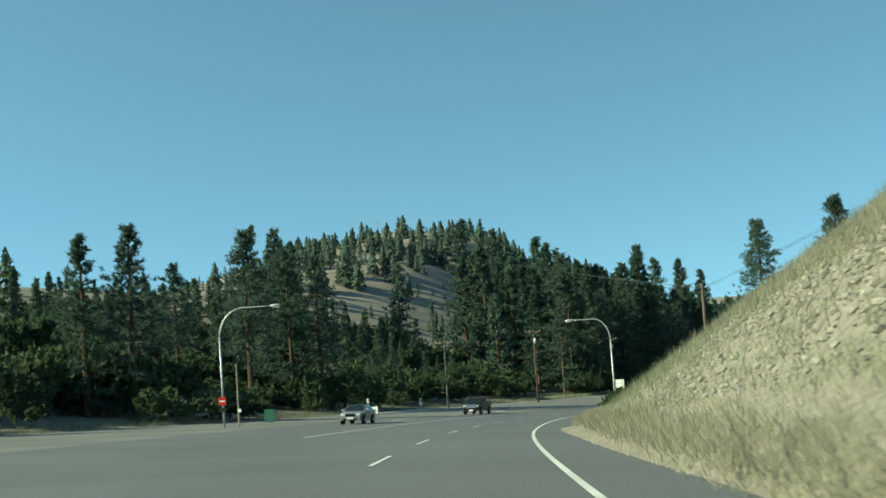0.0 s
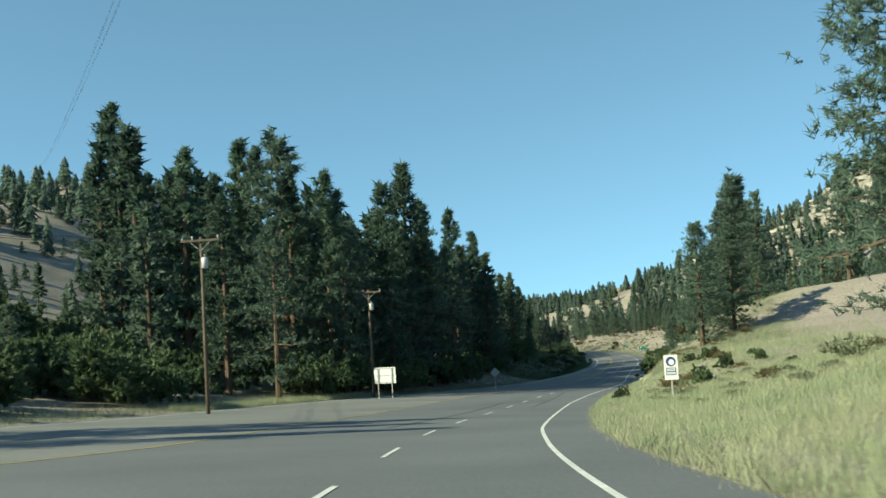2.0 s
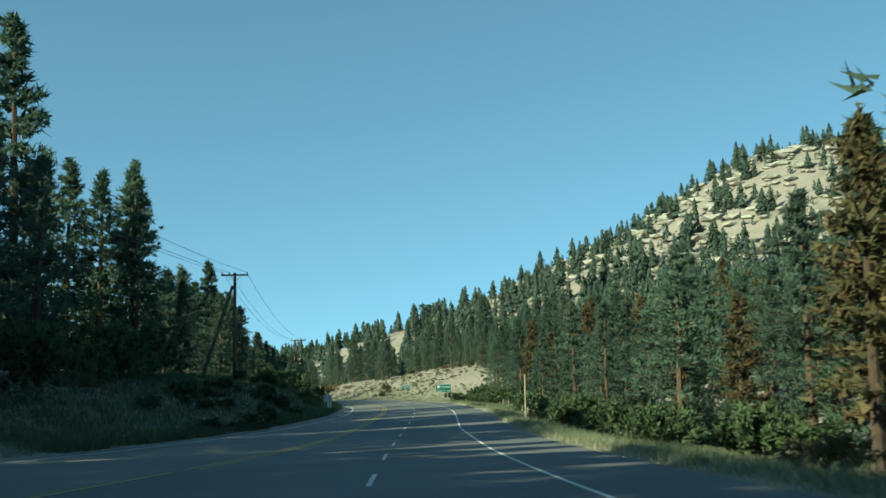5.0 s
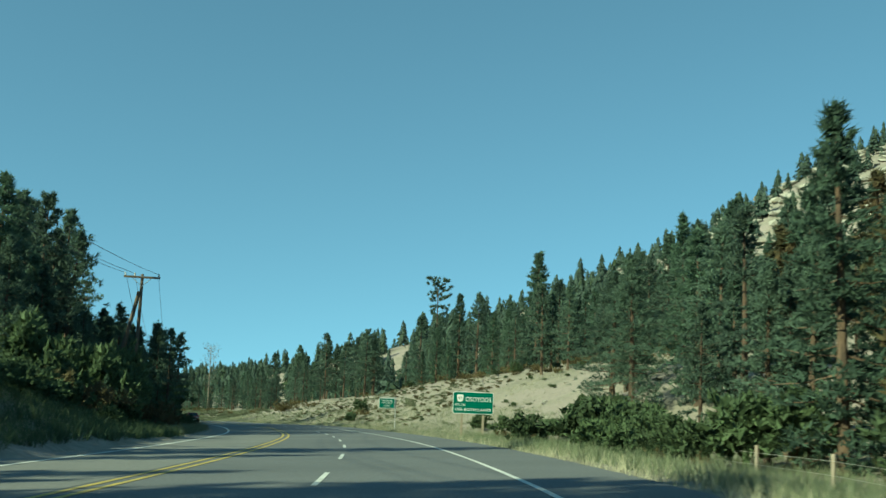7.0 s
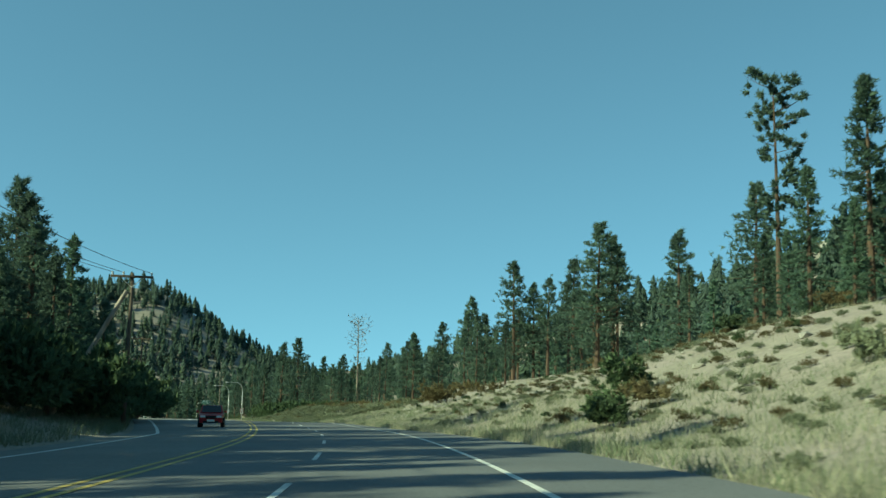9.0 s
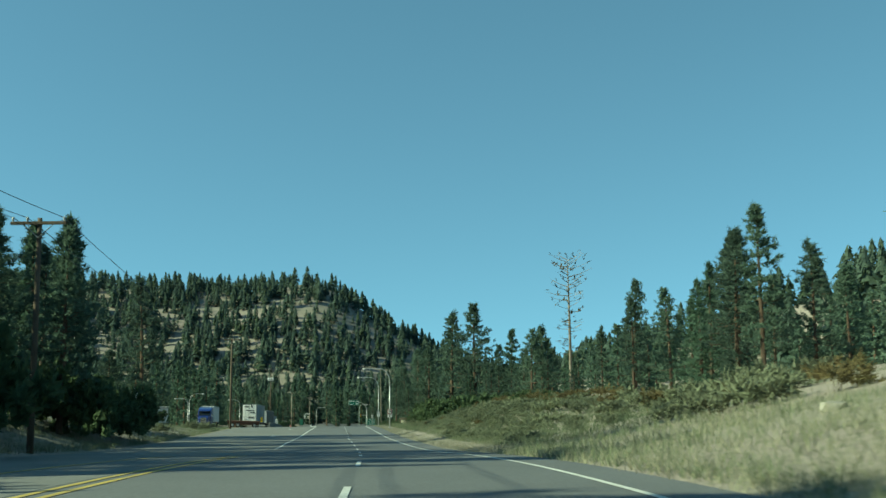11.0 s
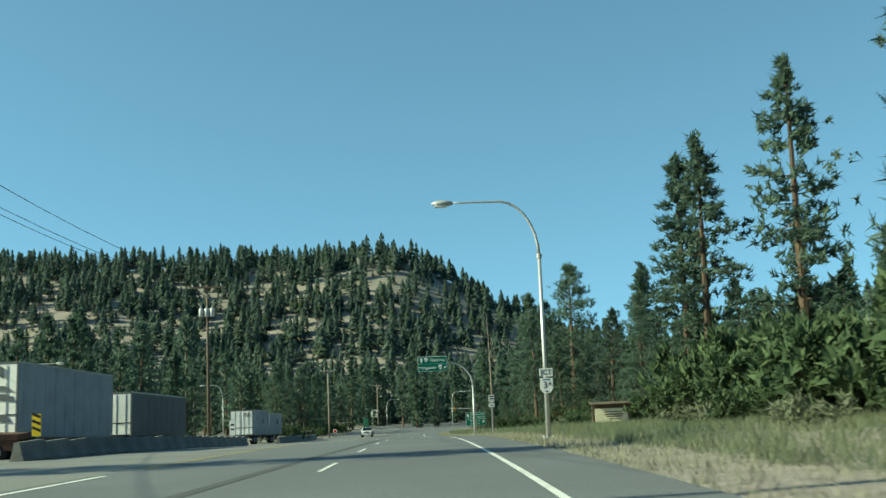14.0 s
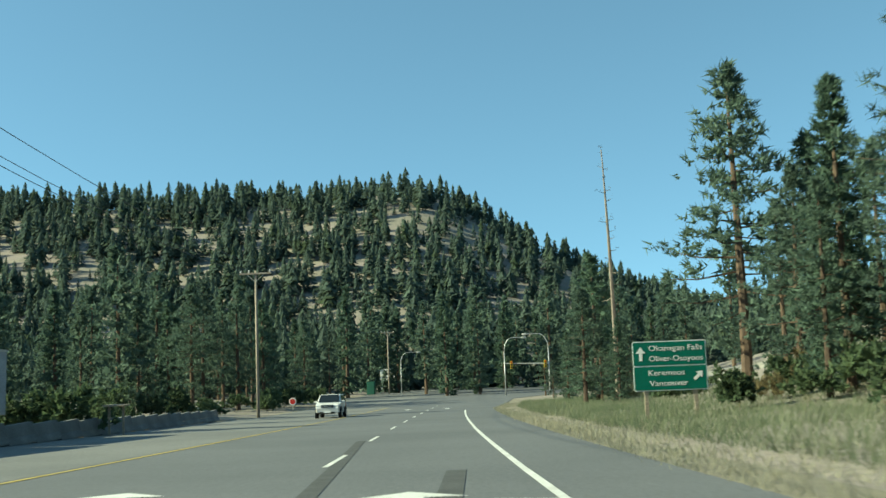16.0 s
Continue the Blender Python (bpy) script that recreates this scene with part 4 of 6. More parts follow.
def low_tree(seed, narrow, rings=9):
    """A pointed conifer of few faces, 9 m high: skirts of boughs with loose sprays over them."""
    rng = np.random.default_rng(seed)
    v, m, cents, outs, size = [], [], [], [], []
    wide = 2.2 if narrow else 2.9
    lean = rng.normal(0, 0.12, 2)
    for i in range(rings):
        u = (i + rng.uniform(-0.2, 0.2)) / rings
        z, R = 9 * (0.09 + 0.91 * u), wide * max(1.0 - u, 0.05) ** 0.62 * rng.uniform(0.8, 1.1)
        for k in range(7):
            az = (k + 0.5 * (i % 2) + rng.uniform(-0.35, 0.35)) * math.tau / 7
            out = np.array([math.cos(az), math.sin(az), 0.0])
            side = np.array([-out[1], out[0], 0.0])
            L = R * rng.uniform(0.5, 1.15)
            foot = z - rng.uniform(0.0, 0.6)
            axis = np.array([lean[0] * u, lean[1] * u, 0.0])
            v += [axis + out * L - side * R * 0.34 + [0, 0, foot], axis + out * L + side * R * 0.34 + [0, 0, foot + rng.normal(0, 0.3)], axis + out * 0.15 * R + [0, 0, min(z + rng.uniform(0.8, 1.6), 9.1)]]
            m += [out + [0, 0, 0.35]] * 3
            cents.append(axis + out * L * 0.85 + [0, 0, foot + 0.15])
            outs.append(out + [0, 0, 0.3])
            size.append(0.4 + 0.6 * (1 - u))
    size = np.array(size)
    v2, f2, m2 = tri_cloud(rng, np.array(cents), np.array(outs), 2, 0.75 * size, 0.24 * size, 0.1, 0.9)
    v, m = np.array(v), np.array(m) / 1.06
    f = np.arange(len(v)).reshape(-1, 3)
    t = np.array([(0.16, 0, -0.5), (-0.08, 0.14, -0.5), (-0.08, -0.14, -0.5), (0, 0, 8.9)])
    tf = np.array([(0, 1, 3), (1, 2, 3), (2, 0, 3)])
    return (np.concatenate([v, v2, t]), np.concatenate([f, f2 + len(v), tf + len(v) + len(v2)]),
            np.concatenate([m, m2, [(1, 0, 0), (-0.5, 0.86, 0), (-0.5, -0.86, 0), (0, 0, 1)]]))


LOW = [low_tree(i, i % 2) for i in range(6)]
SMALL = [low_tree(20 + i, i % 2, 5) for i in range(4)]


def woods(name, seed, x0, x1, y0, y1, many, keep, low, high, label, shapes=LOW):
    rng = np.random.default_rng(seed)
    x, y = rng.uniform(x0, x1, many), rng.uniform(y0, y1, many)
    s, d = station(x, y)
    use = keep(x, y, s, d) > rng.uniform(0, 1, many)
    x, y = x[use], y[use]
    z = ground_z(x, y)
    vs, fs, ns, base = [], [], [], 0
    for i in range(len(x)):
        v, f, m = shapes[int(rng.integers(len(shapes)))]
        k = rng.uniform(low, high) / 9
        v = v * [1, 1, rng.uniform(0.85, 1.15)]
        a = rng.uniform(0, math.tau)
        c, q = math.cos(a), math.sin(a)
        vs.append(turned(v * k, c, q) + [x[i], y[i], z[i]])
        ns.append(turned(m, c, q))
        fs.append(f + base)
        base += len(v)
    ob = new(name, mesh_of(name, np.concatenate(vs), np.concatenate(fs), M["far_needle"], normals=np.concatenate(ns)))
    return tagged(ob, label, "woods", kind="stuff")


woods("hill_woods", 3, -200, 262, 715, 1000, 5600, lambda x, y, s, d: np.where(y > 972, 0.3, 0.58 + 0.5 * wavy(x * 0.08, y * 0.5)) * (1 - 0.75 * (np.hypot(x - 122, y - 960) < 22)), 5.5, 10.5, "dark conifers thinly covering the hillside over the highway")
woods("hill_woods", 17, -200, 330, 700, 1000, 5600, lambda x, y, s, d: np.where(y > 972, 0.35, 0.75), 3, 5.5, "young conifers filling in between the taller ones on the hillside", SMALL)
woods("hill_woods", 12, 262, 560, 740, 1040, 1700, lambda x, y, s, d: 0.6 + 0.3 * wavy(x * 0.1, y * 0.3), 7, 12, "dark conifers on the far shoulder of the hill")
woods("hill_woods", 4, -150, 80, 190, 420, 2000, lambda x, y, s, d: ((d < -46) * (x > -46) * ((ground_z(x, y) > 4) | (x > 6)) * (0.72 + 0.25 * wavy(x * 0.3, y * 0.3))) * (1 - 0.75 * (np.hypot(x + 10, y - 322) < 24)), 3.6, 7.0, "pines scattered on a bare-topped rocky hill")
woods("hill_woods", 6, 140, 460, 260, 640, 4600, lambda x, y, s, d: ((d > 42) * np.where(y > 480, 0.6, 1.0) * (0.84 - 0.5 * ramp(ground_z(x, y), -4, 22) + 0.12 * wavy(x * 0.2, y * 0.25))), 4.5, 9, "pines scattered on the pale rocky slope")
woods("hill_woods", 9, -120, 40, 140, 330, 1500, lambda x, y, s, d: (d < -46) * (d > -115) * (s > 165) * (s < 250) * (ground_z(x, y) < 1) * 0.6, 2.2, 3.8, "close-set dark firs on the slope behind the roadside wood")
woods("hill_woods", 18, 190, 440, 330, 560, 1100, lambda x, y, s, d: (ground_z(x, y) > 2) * 0.9, 1.6, 3.6, "stunted young pines among the rocks of the hill", SMALL)
woods("hill_woods", 19, -80, 60, 230, 400, 800, lambda x, y, s, d: (d < -46) * 0.9, 1.2, 2.8, "low dark scrub pines on the rocky knoll", SMALL)
woods("hill_woods", 8, 60, 330, 20, 260, 420, lambda x, y, s, d: (d > 38) * (0.4 + 0.3 * wavy(x * 0.2, y * 0.25)), 6, 11, "pines on the slope above the cut bank")
woods("hill_woods", 9, -300, -20, 60, 520, 300, lambda x, y, s, d: (d < -50) * 0.25 * (wavy(x * 0.2, y * 0.2) > 0.0), 5, 10, "thin pines on the grassy hill")

# ---- bushes, grass and stones ----


def bush_mesh(name, seed, mat, blades=9, long=0.34, wide=0.10, flat=1.0, many=80):
    rng = np.random.default_rng(seed)
    lobes = rng.normal(0, 0.42, (6, 3)) * [1, 1, 0.4] + [0, 0, 0.75]
    way = rng.normal(0, 1, (many, 3))
    way[:, 2] = np.abs(way[:, 2]) * 0.9
    way /= np.linalg.norm(way, axis=1, keepdims=True)
    c = lobes[rng.integers(6, size=many)] + way * rng.uniform(0.25, 0.62, (many, 1))
    c[:, 2] = np.clip(c[:, 2] * flat, 0.05, None)
    v, f, m = tri_cloud(rng, c, way, blades, long, wide, 0.15, 0.9)
    return mesh_of(name, v, f, M[mat], normals=m)


BUSHES = {k: [bush_mesh(k, 90 + i * 3 + j, m, *more) for j in range(3)] for i, (k, m, more) in enumerate((
    ("green_bush", "leaf", (11, 0.15, 0.05, 1.0, 140)), ("sagebrush", "sage", (9, 0.20, 0.035, 0.75, 80)), ("dry_shrub", "scrub", (13, 0.19, 0.017, 0.85, 90))))}
STEMS = []
for j in range(3):
    rng = np.random.default_rng(130 + j)
    bm = bmesh.new()
    for i in range(4):
        w = rng.normal(0, 0.33, 2)
        rod([(w[0] * 0.1, w[1] * 0.1, -0.1), (w[0] * 0.6, w[1] * 0.6, 0.45), (w[0] * 1.2, w[1] * 1.2, 0.95)], [0.014, 0.010, 0.004], 4, bm, False)
    me = bpy.data.meshes.new("stems")
    bm.to_mesh(me)
    bm.free()
    me.materials.append(M["scrub"])
    STEMS.append(me)
BUSH_LABEL = {"green_bush": "leafy green bush at the roadside", "sagebrush": "grey-green sagebrush on the dry bank", "dry_shrub": "brown twiggy shrub on the dry slope"}


def bush(rng, kind, x, y, size, tall=1.0):
    z = float(ground_z(np.array([x]), np.array([y]))[0])
    z -= 0.32 * size * tall
    ob = thing(kind, pose(x, y, z, 0, 0, rng.uniform(0, 360)) @ Matrix.Diagonal((size, size, size * tall, 1)), BUSH_LABEL[kind], "bush", kind.replace("_", " ") + " bushes")
    j = int(rng.integers(3))
    new("foliage", BUSHES[kind][j]).parent = ob
    stem = new("stem", STEMS[j])
    stem.parent = ob


def lone_bush(kind, x, y, size, tall=1.0):
    bush(np.random.default_rng(int(abs(x) * 10)), kind, x, y, size, tall)


def thicket(rng, kind, spans, low, high, tall, label):
    """Far bushes past counting, in one mesh."""
    vs, fs, ns, base = [], [], [], 0
    shapes = [mesh_arrays(m) for m in BUSHES[kind]]
    for s0, s1, d0, d1, many in spans:
        for i in range(many):
            p = spot(rng.uniform(s0, s1), rng.uniform(d0, d1))
            z = float(ground_z(p[0:1], p[1:2])[0])
            v, f, soft = shapes[int(rng.integers(3))]
            k, a = rng.uniform(low, high), rng.uniform(0, math.tau)
            c, q = math.cos(a) * k, math.sin(a) * k
            ns.append(turned(soft, c / k, q / k))
            vs.append(np.stack([p[0] + v[:, 0] * c - v[:, 1] * q, p[1] + v[:, 0] * q + v[:, 1] * c, z + (v[:, 2] - 0.3) * k * tall], -1))
            fs.append(np.array(f) + base)
            base += len(v)
    tagged(new("thicket", mesh_of("thicket", np.concatenate(vs), np.concatenate(fs), BUSHES[kind][0].materials[0], normals=np.concatenate(ns))), label, "bushes", kind="stuff")


def bushes(rng, kinds, s0, s1, d0, d1, many, low, high, tall=1.0):
    for i in range(many):
        p = spot(rng.uniform(s0, s1), rng.uniform(d0, d1))
        bush(rng, kinds[int(rng.integers(len(kinds)))], float(p[0]), float(p[1]), rng.uniform(low, high), tall)


G = np.random.default_rng(33)
# bushes that stand out by themselves
for kind, x, y, size, tall in (("green_bush", 28.9, 117.3, 0.55, 0.95), ("green_bush", 7.2, 49.0, 0.8, 1.0), ("green_bush", 112.2, 285.5, 0.8, 0.9), ("green_bush", 108.9, 276.6, 0.7, 0.9), ("green_bush", 121.6, 324.6, 0.75, 0.8), ("green_bush", 122.2, 326.2, 0.8, 0.8), ("dry_shrub", 123.2, 326.6, 0.9, 1.0), ("sagebrush", 124.6, 320.2, 0.7, 1.3), ("green_bush", 125.2, 331.0, 0.95, 1.1),
                              ("green_bush", -23.1, 84.4, 2.3, 1.0), ("green_bush", -27.5, 80.0, 2.0, 1.0), ("green_bush", -20.0, 90.0, 1.8, 0.9)):
    lone_bush(kind, x, y, size, tall)
bushes(G, ("green_bush",), 44, 78, -46, -28, 46, 1.8, 3.2, 1.35)
thicket(G, "green_bush", [(140, 262, -20, -16, 60), (296, 350, -16, -11, 44), (362, 420, -15, -9.6, 110), (374, 456, -20, -12.8, 50), (84, 140, -34, -24, 40), (118, 176, -30, -19.5, 44)], 1.2, 2.2, 1.3, "dense dark green undergrowth along the wood's edge")
bushes(G, ("green_bush",), 62, 140, -30, -22.5, 40, 1.0, 2.2, 1.0)
thicket(G, "green_bush", [(60, 165, -80, -30, 190), (60, 110, -52, -30, 60)], 1.4, 2.8, 0.9, "dark green scrub covering the shaded slope below the hill")
bushes(G, ("dry_shrub", "sagebrush", "green_bush"), 50, 110, 4.5, 13, 16, 0.4, 0.9)
bushes(G, ("dry_shrub", "green_bush"), 112, 145, 5.5, 12, 18, 0.3, 0.7)
thicket(G, "dry_shrub", [(142, 180, 5.2, 11, 150)], 0.15, 0.38, 0.8, "dry brown tufts over the steep cut bank")
bushes(G, ("sagebrush", "dry_shrub"), 142, 178, 5.5, 11, 26, 0.2, 0.45)
bushes(G, ("green_bush",), 182, 196, 6.0, 9.5, 12, 1.4, 2.4)
bushes(G, ("green_bush",), 206, 292, 6.4, 9.0, 44, 0.8, 1.6)
bushes(G, ("green_bush", "green_bush", "green_bush", "dry_shrub"), 190, 262, 6.5, 10, 20, 0.8, 1.6)
bushes(G, ("sagebrush", "sagebrush", "green_bush"), 302, 400, 6, 17, 130, 0.14, 0.32, 0.9)
bushes(G, ("dry_shrub", "dry_shrub", "green_bush"), 304, 395, 15.5, 20, 60, 0.35, 0.8)
bushes(G, ("green_bush", "dry_shrub"), 280, 300, 4.8, 7.4, 14, 0.4, 0.9)
bushes(G, ("dry_shrub",), 390, 400, 9, 13, 4, 1.0, 1.5)
bushes(G, ("green_bush",), 291, 299, 8.0, 10.5, 4, 0.6, 0.9)
bushes(G, ("green_bush", "green_bush", "sagebrush"), 500, 575, 7.5, 14, 50, 0.5, 1.1)
thicket(G, "green_bush", [(494, 548, 9.5, 15, 90)], 1.0, 2.0, 1.3, "dark green undergrowth below the roadside pines")
bushes(G, ("sagebrush", "sagebrush", "sagebrush", "dry_shrub"), 405, 452, 5.5, 15, 30, 0.5, 1.1)
bushes(G, ("sagebrush", "sagebrush", "sagebrush", "dry_shrub", "green_bush"), 452, 500, 8.5, 13.5, 80, 0.45, 0.95, 0.9)
bushes(G, ("sagebrush", "dry_shrub"), 455, 500, 5.0, 8.5, 40, 0.2, 0.5)
thicket(G, "sagebrush", [(438, 504, 4.6, 9.5, 340)], 0.2, 0.5, 0.95, "low grey sagebrush tufts on the face of the bank")
bushes(G, ("sagebrush",), 98, 122, 4.5, 9, 46, 0.18, 0.4, 0.8)
thicket(G, "sagebrush", [(332, 385, 4.5, 15, 420)], 0.08, 0.24, 1.1, "small grey-green tufts dotted over the dry bank")
thicket(G, "dry_shrub", [(330, 384, 5.5, 16, 200)], 0.12, 0.3, 1.1, "brown twiggy tufts on the eroded bank")
thicket(G, "sagebrush", [(452, 502, 6.6, 13.5, 190)], 0.35, 0.8, 0.9, "grey-green sagebrush crowding the low bank")
thicket(G, "sagebrush", [(428, 500, 4.4, 9, 240)], 0.18, 0.42, 1.0, "small grey tufts between the grass of the bank")
thicket(G, "dry_shrub", [(456, 506, 9.5, 14.5, 60)], 0.5, 1.0, 0.9, "brown twiggy shrubs along the top of the low bank")
bushes(G, ("green_bush", "green_bush", "sagebrush"), 500, 640, 8.5, 14, 46, 0.5, 1.1)
bushes(G, ("green_bush", "green_bush", "dry_shrub"), 588, 616, 10.5, 16, 18, 0.7, 1.3, 1.2)
bushes(G, ("green_bush", "dry_shrub"), 288, 322, -12.5, -9.0, 22, 0.7, 1.4)
bushes(G, ("green_bush",), 330, 348, -10, -8.2, 6, 0.4, 0.7)
thicket(G, "green_bush", [(232, 300, -13.0, -8.4, 90)], 0.4, 0.9, 0.9, "dark shaded scrub covering the cut bank")
bushes(G, ("green_bush", "sagebrush"), 456, 500, -26, -15, 26, 0.6, 1.3)
bushes(G, ("green_bush",), 610, 700, -17, -13, 22, 0.8, 1.5)


def grass(name, seed, mat, s0, s1, d0, d1, many, long, wide, label, lean=0.7, keep=None, blades=4):
    """Blades of grass in tufts over a stretch beside the road."""
    rng = np.random.default_rng(seed)
    s, d = rng.uniform(s0, s1, many), d0 + (d1 - d0) * rng.uniform(0, 1, many) ** 1.4
    if keep:
        use = keep(s, d) > rng.uniform(0, 1, many)
        s, d = s[use], d[use]
    base = right_edge(s) if d1 > 0 else left_edge(s)
    p = spot(s, base + d if d1 > 0 else base - np.abs(d))
    z = ground_z(p[:, 0], p[:, 1])
    n = len(s) * blades
    foot = np.repeat(np.stack([p[:, 0], p[:, 1], z - 0.03], -1), blades, 0) + rng.normal(0, 0.10, (n, 3)) * [1, 1, 0]
    h = (long * rng.uniform(0.45, 1.2, len(s))).repeat(blades)[:, None] * rng.uniform(0.7, 1.15, (n, 1))
    tip = foot + np.concatenate([rng.normal(0, lean, (n, 2)) * h * 0.6, h], 1)
    az = rng.uniform(0, math.tau, n)
    side = np.stack([np.cos(az), np.sin(az), 0 * az], -1) * wide
    v = np.stack([foot - side, foot + side, tip], 1).reshape(-1, 3)
    ob = new(name, mesh_of(name, v, np.arange(n * 3).reshape(-1, 3), M[mat]))
    return tagged(ob, label, "grass", kind="stuff")


grass("dry_grass", 41, "straw", -5, 52, 0.2, 14, 45000, 0.34, 0.008, "tall straw-coloured dry grass on the steep bank", keep=lambda s, d: np.where((d < 4.5) & (d > 0.9), 0.22, 1.0))
grass("green_grass", 57, "green_grass", 40, 66, 1.6, 3.6, 9000, 0.34, 0.008, "fresh green growth along the foot of the bank")
grass("dry_grass", 58, "straw", 46, 178, -0.05, 0.9, 14000, 0.13, 0.008, "flattened straw along the edge of the asphalt")
grass("green_grass", 59, "pale_grass", 122, 152, -1.9, -0.2, 5000, 0.34, 0.008, "pale grass round the posts of a sign board")
grass("dry_grass", 54, "straw", -4, 62, 0.0, 1.5, 11000, 0.15, 0.007, "short yellow grass along the edge of the asphalt")
grass("green_grass", 42, "green_grass", 0, 60, 0.7, 10, 11250, 0.31, 0.008, "fresh green grass among the dry stalks", keep=lambda s, d: 0.3 + 0.7 * (wavy(s * 0.7, d * 2) > 0.2))
grass("green_grass", 43, "pale_grass", 50, 142, 1.2, 16, 44000, 0.29, 0.006, "pale green and yellow grass on the gentle slope", keep=lambda s, d: np.where((s < 66) & (d > 4.4) & (wavy(s * 0.8, d * 1.5) > -0.3), 0.2, 1.0))
grass("dry_grass", 44, "pale_grass", 50, 170, 0.1, 12, 27500, 0.26, 0.008, "dry yellow grass along the shoulder", keep=lambda s, d: np.where((s > 139) & (d > 0.9) & (d < 9), 0.45, 1.0))
grass("green_grass", 52, "pale_grass", 139, 152, 2.6, 11, 7000, 0.31, 0.008, "tall pale grass over the top of the cut bank")
grass("dry_grass", 45, "straw", 170, 300, 0.1, 3, 5625, 0.26, 0.008, "dry yellow grass along the shoulder")
grass("green_grass", 51, "green_grass", 185, 300, 0.5, 7, 20000, 0.34, 0.008, "dark green grass below the trees")
grass("dry_grass", 46, "straw", 298, 420, 0.1, 18, 30000, 0.26, 0.008, "pale dry grass on the sandy bank", keep=lambda s, d: np.where(d > 6, 0.14 + 0.5 * (wavy(s * 0.9, d * 2.5) > 0.25), np.where(d > 2.2, 0.3 + 0.5 * (wavy(s * 0.9, d * 2.5) > 0.1), 0.9)))
grass("green_grass", 47, "green_grass", 285, 420, 0.2, 6, 11250, 0.29, 0.008, "green grass at the foot of the bank")
grass("green_grass", 48, "green_grass", 420, 660, 1.5, 12, 45000, 0.32, 0.008, "long green roadside grass", keep=lambda s, d: np.where((s < 499) & (d > 1.6), 0.85, 1.0))
grass("dry_grass", 49, "straw", 420, 660, 0.05, 2.6, 13000, 0.17, 0.008, "dry yellow grass along the shoulder")
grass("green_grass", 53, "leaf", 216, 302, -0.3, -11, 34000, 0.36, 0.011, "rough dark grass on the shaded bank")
grass("green_grass", 50, "green_grass", 30, 514, -0.4, -7, 32500, 0.36, 0.008, "rough green grass along the far edge")


def stone_mesh(seed):
    rng = np.random.default_rng(seed)
    bm = bmesh.new()
    bmesh.ops.create_icosphere(bm, subdivisions=1, radius=1)
    for v in bm.verts:
        v.co = Vector(v.co) * rng.uniform(0.7, 1.2)
        v.co.z *= 0.6
    v = np.array([w.co[:] for w in bm.verts])
    f = np.array([[w.index for w in q.verts] for q in bm.faces])
    bm.free()
    return v, f


STONES = [stone_mesh(i) for i in range(5)]


def stones(name, seed, spans, many, low, high, label):
    rng = np.random.default_rng(seed)
    vs, fs, base = [], [], 0
    for i in range(many):
        s0, s1, d0, d1 = spans[int(rng.integers(len(spans)))]
        s = rng.uniform(s0, s1)
        p = spot(s, float(right_edge(s)) + rng.uniform(d0, d1))
        z = ground_z(p[0:1], p[1:2])[0]
        v, f = STONES[int(rng.integers(5))]
        k = low + (high - low) * rng.uniform() ** 3
        a = rng.uniform(0, math.tau)
        c, q = math.cos(a) * k, math.sin(a) * k
        vs.append(np.stack([p[0] + v[:, 0] * c - v[:, 1] * q, p[1] + v[:, 0] * q + v[:, 1] * c, z + v[:, 2] * k + 0.2 * k], -1))
        fs.append(f + base)
        base += len(v)
    return tagged(new(name, mesh_of(name, np.concatenate(vs), np.concatenate(fs), M["rock"])), label, "stones", kind="stuff")


stones("loose_stones", 61, [(2, 42, 0.7, 4.5), (8, 34, 0.8, 6.5)], 4800, 0.02, 0.12, "grey broken stones on the steep bank")
def boulders(name, seed, many, keep, low, high, label, x0=200, x1=430, y0=330, y1=560):
    rng = np.random.default_rng(seed)
    vs, fs, base = [], [], 0
    x, y = rng.uniform(x0, x1, many), rng.uniform(y0, y1, many)
    z = ground_z(x, y)
    for i in np.nonzero(keep(x, y, z))[0]:
        v, f = STONES[int(rng.integers(5))]
        k, a = low + (high - low) * rng.uniform() ** 2, rng.uniform(0, math.tau)
        c, q = math.cos(a) * k, math.sin(a) * k
        vs.append(np.stack([x[i] + (v[:, 0] * c - v[:, 1] * q) * 1.7, y[i] + (v[:, 0] * q + v[:, 1] * c) * 1.7, z[i] + v[:, 2] * k * 0.9], -1))
        fs.append(f + base)
        base += len(v)
    return tagged(new(name, mesh_of(name, np.concatenate(vs), np.concatenate(fs), M["rock"])), label, "rocks", kind="stuff")


boulders("rock_outcrops", 65, 2400, lambda x, y, z: z > 9, 0.5, 2.8, "pale rock outcrops on the steep hill")
boulders("rock_outcrops", 66, 420, lambda x, y, z: (station(x, y)[1] > 15) & (wavy(x * 0.6, y * 0.4) > -0.1), 0.25, 1.1, "tumbled pale rocks behind the roadside pines", 138, 185, 540, 640)
stones("loose_stones", 62, [(140, 176, 0.6, 6), (120, 160, 1, 7), (280, 380, 4, 15), (385, 410, 4, 12)], 900, 0.05, 0.32, "pale stones on the dry bank")
# ---- lamps, poles, wires ----
K = 0.68


def stand(s, d, lift=0.0, turn=0.0):
    g = ground_at(s, d)
    return pose(g.x, g.y, g.z + lift, 0, 0, heading(s) + turn)


def plan(x, y, lift=0.0, turn=0.0):
    z = float(ground_z(np.array([x]), np.array([y]))[0])
    s, _ = station(np.array([x]), np.array([y]))
    return pose(x, y, z + lift, 0, 0, heading(s[0]) + turn)


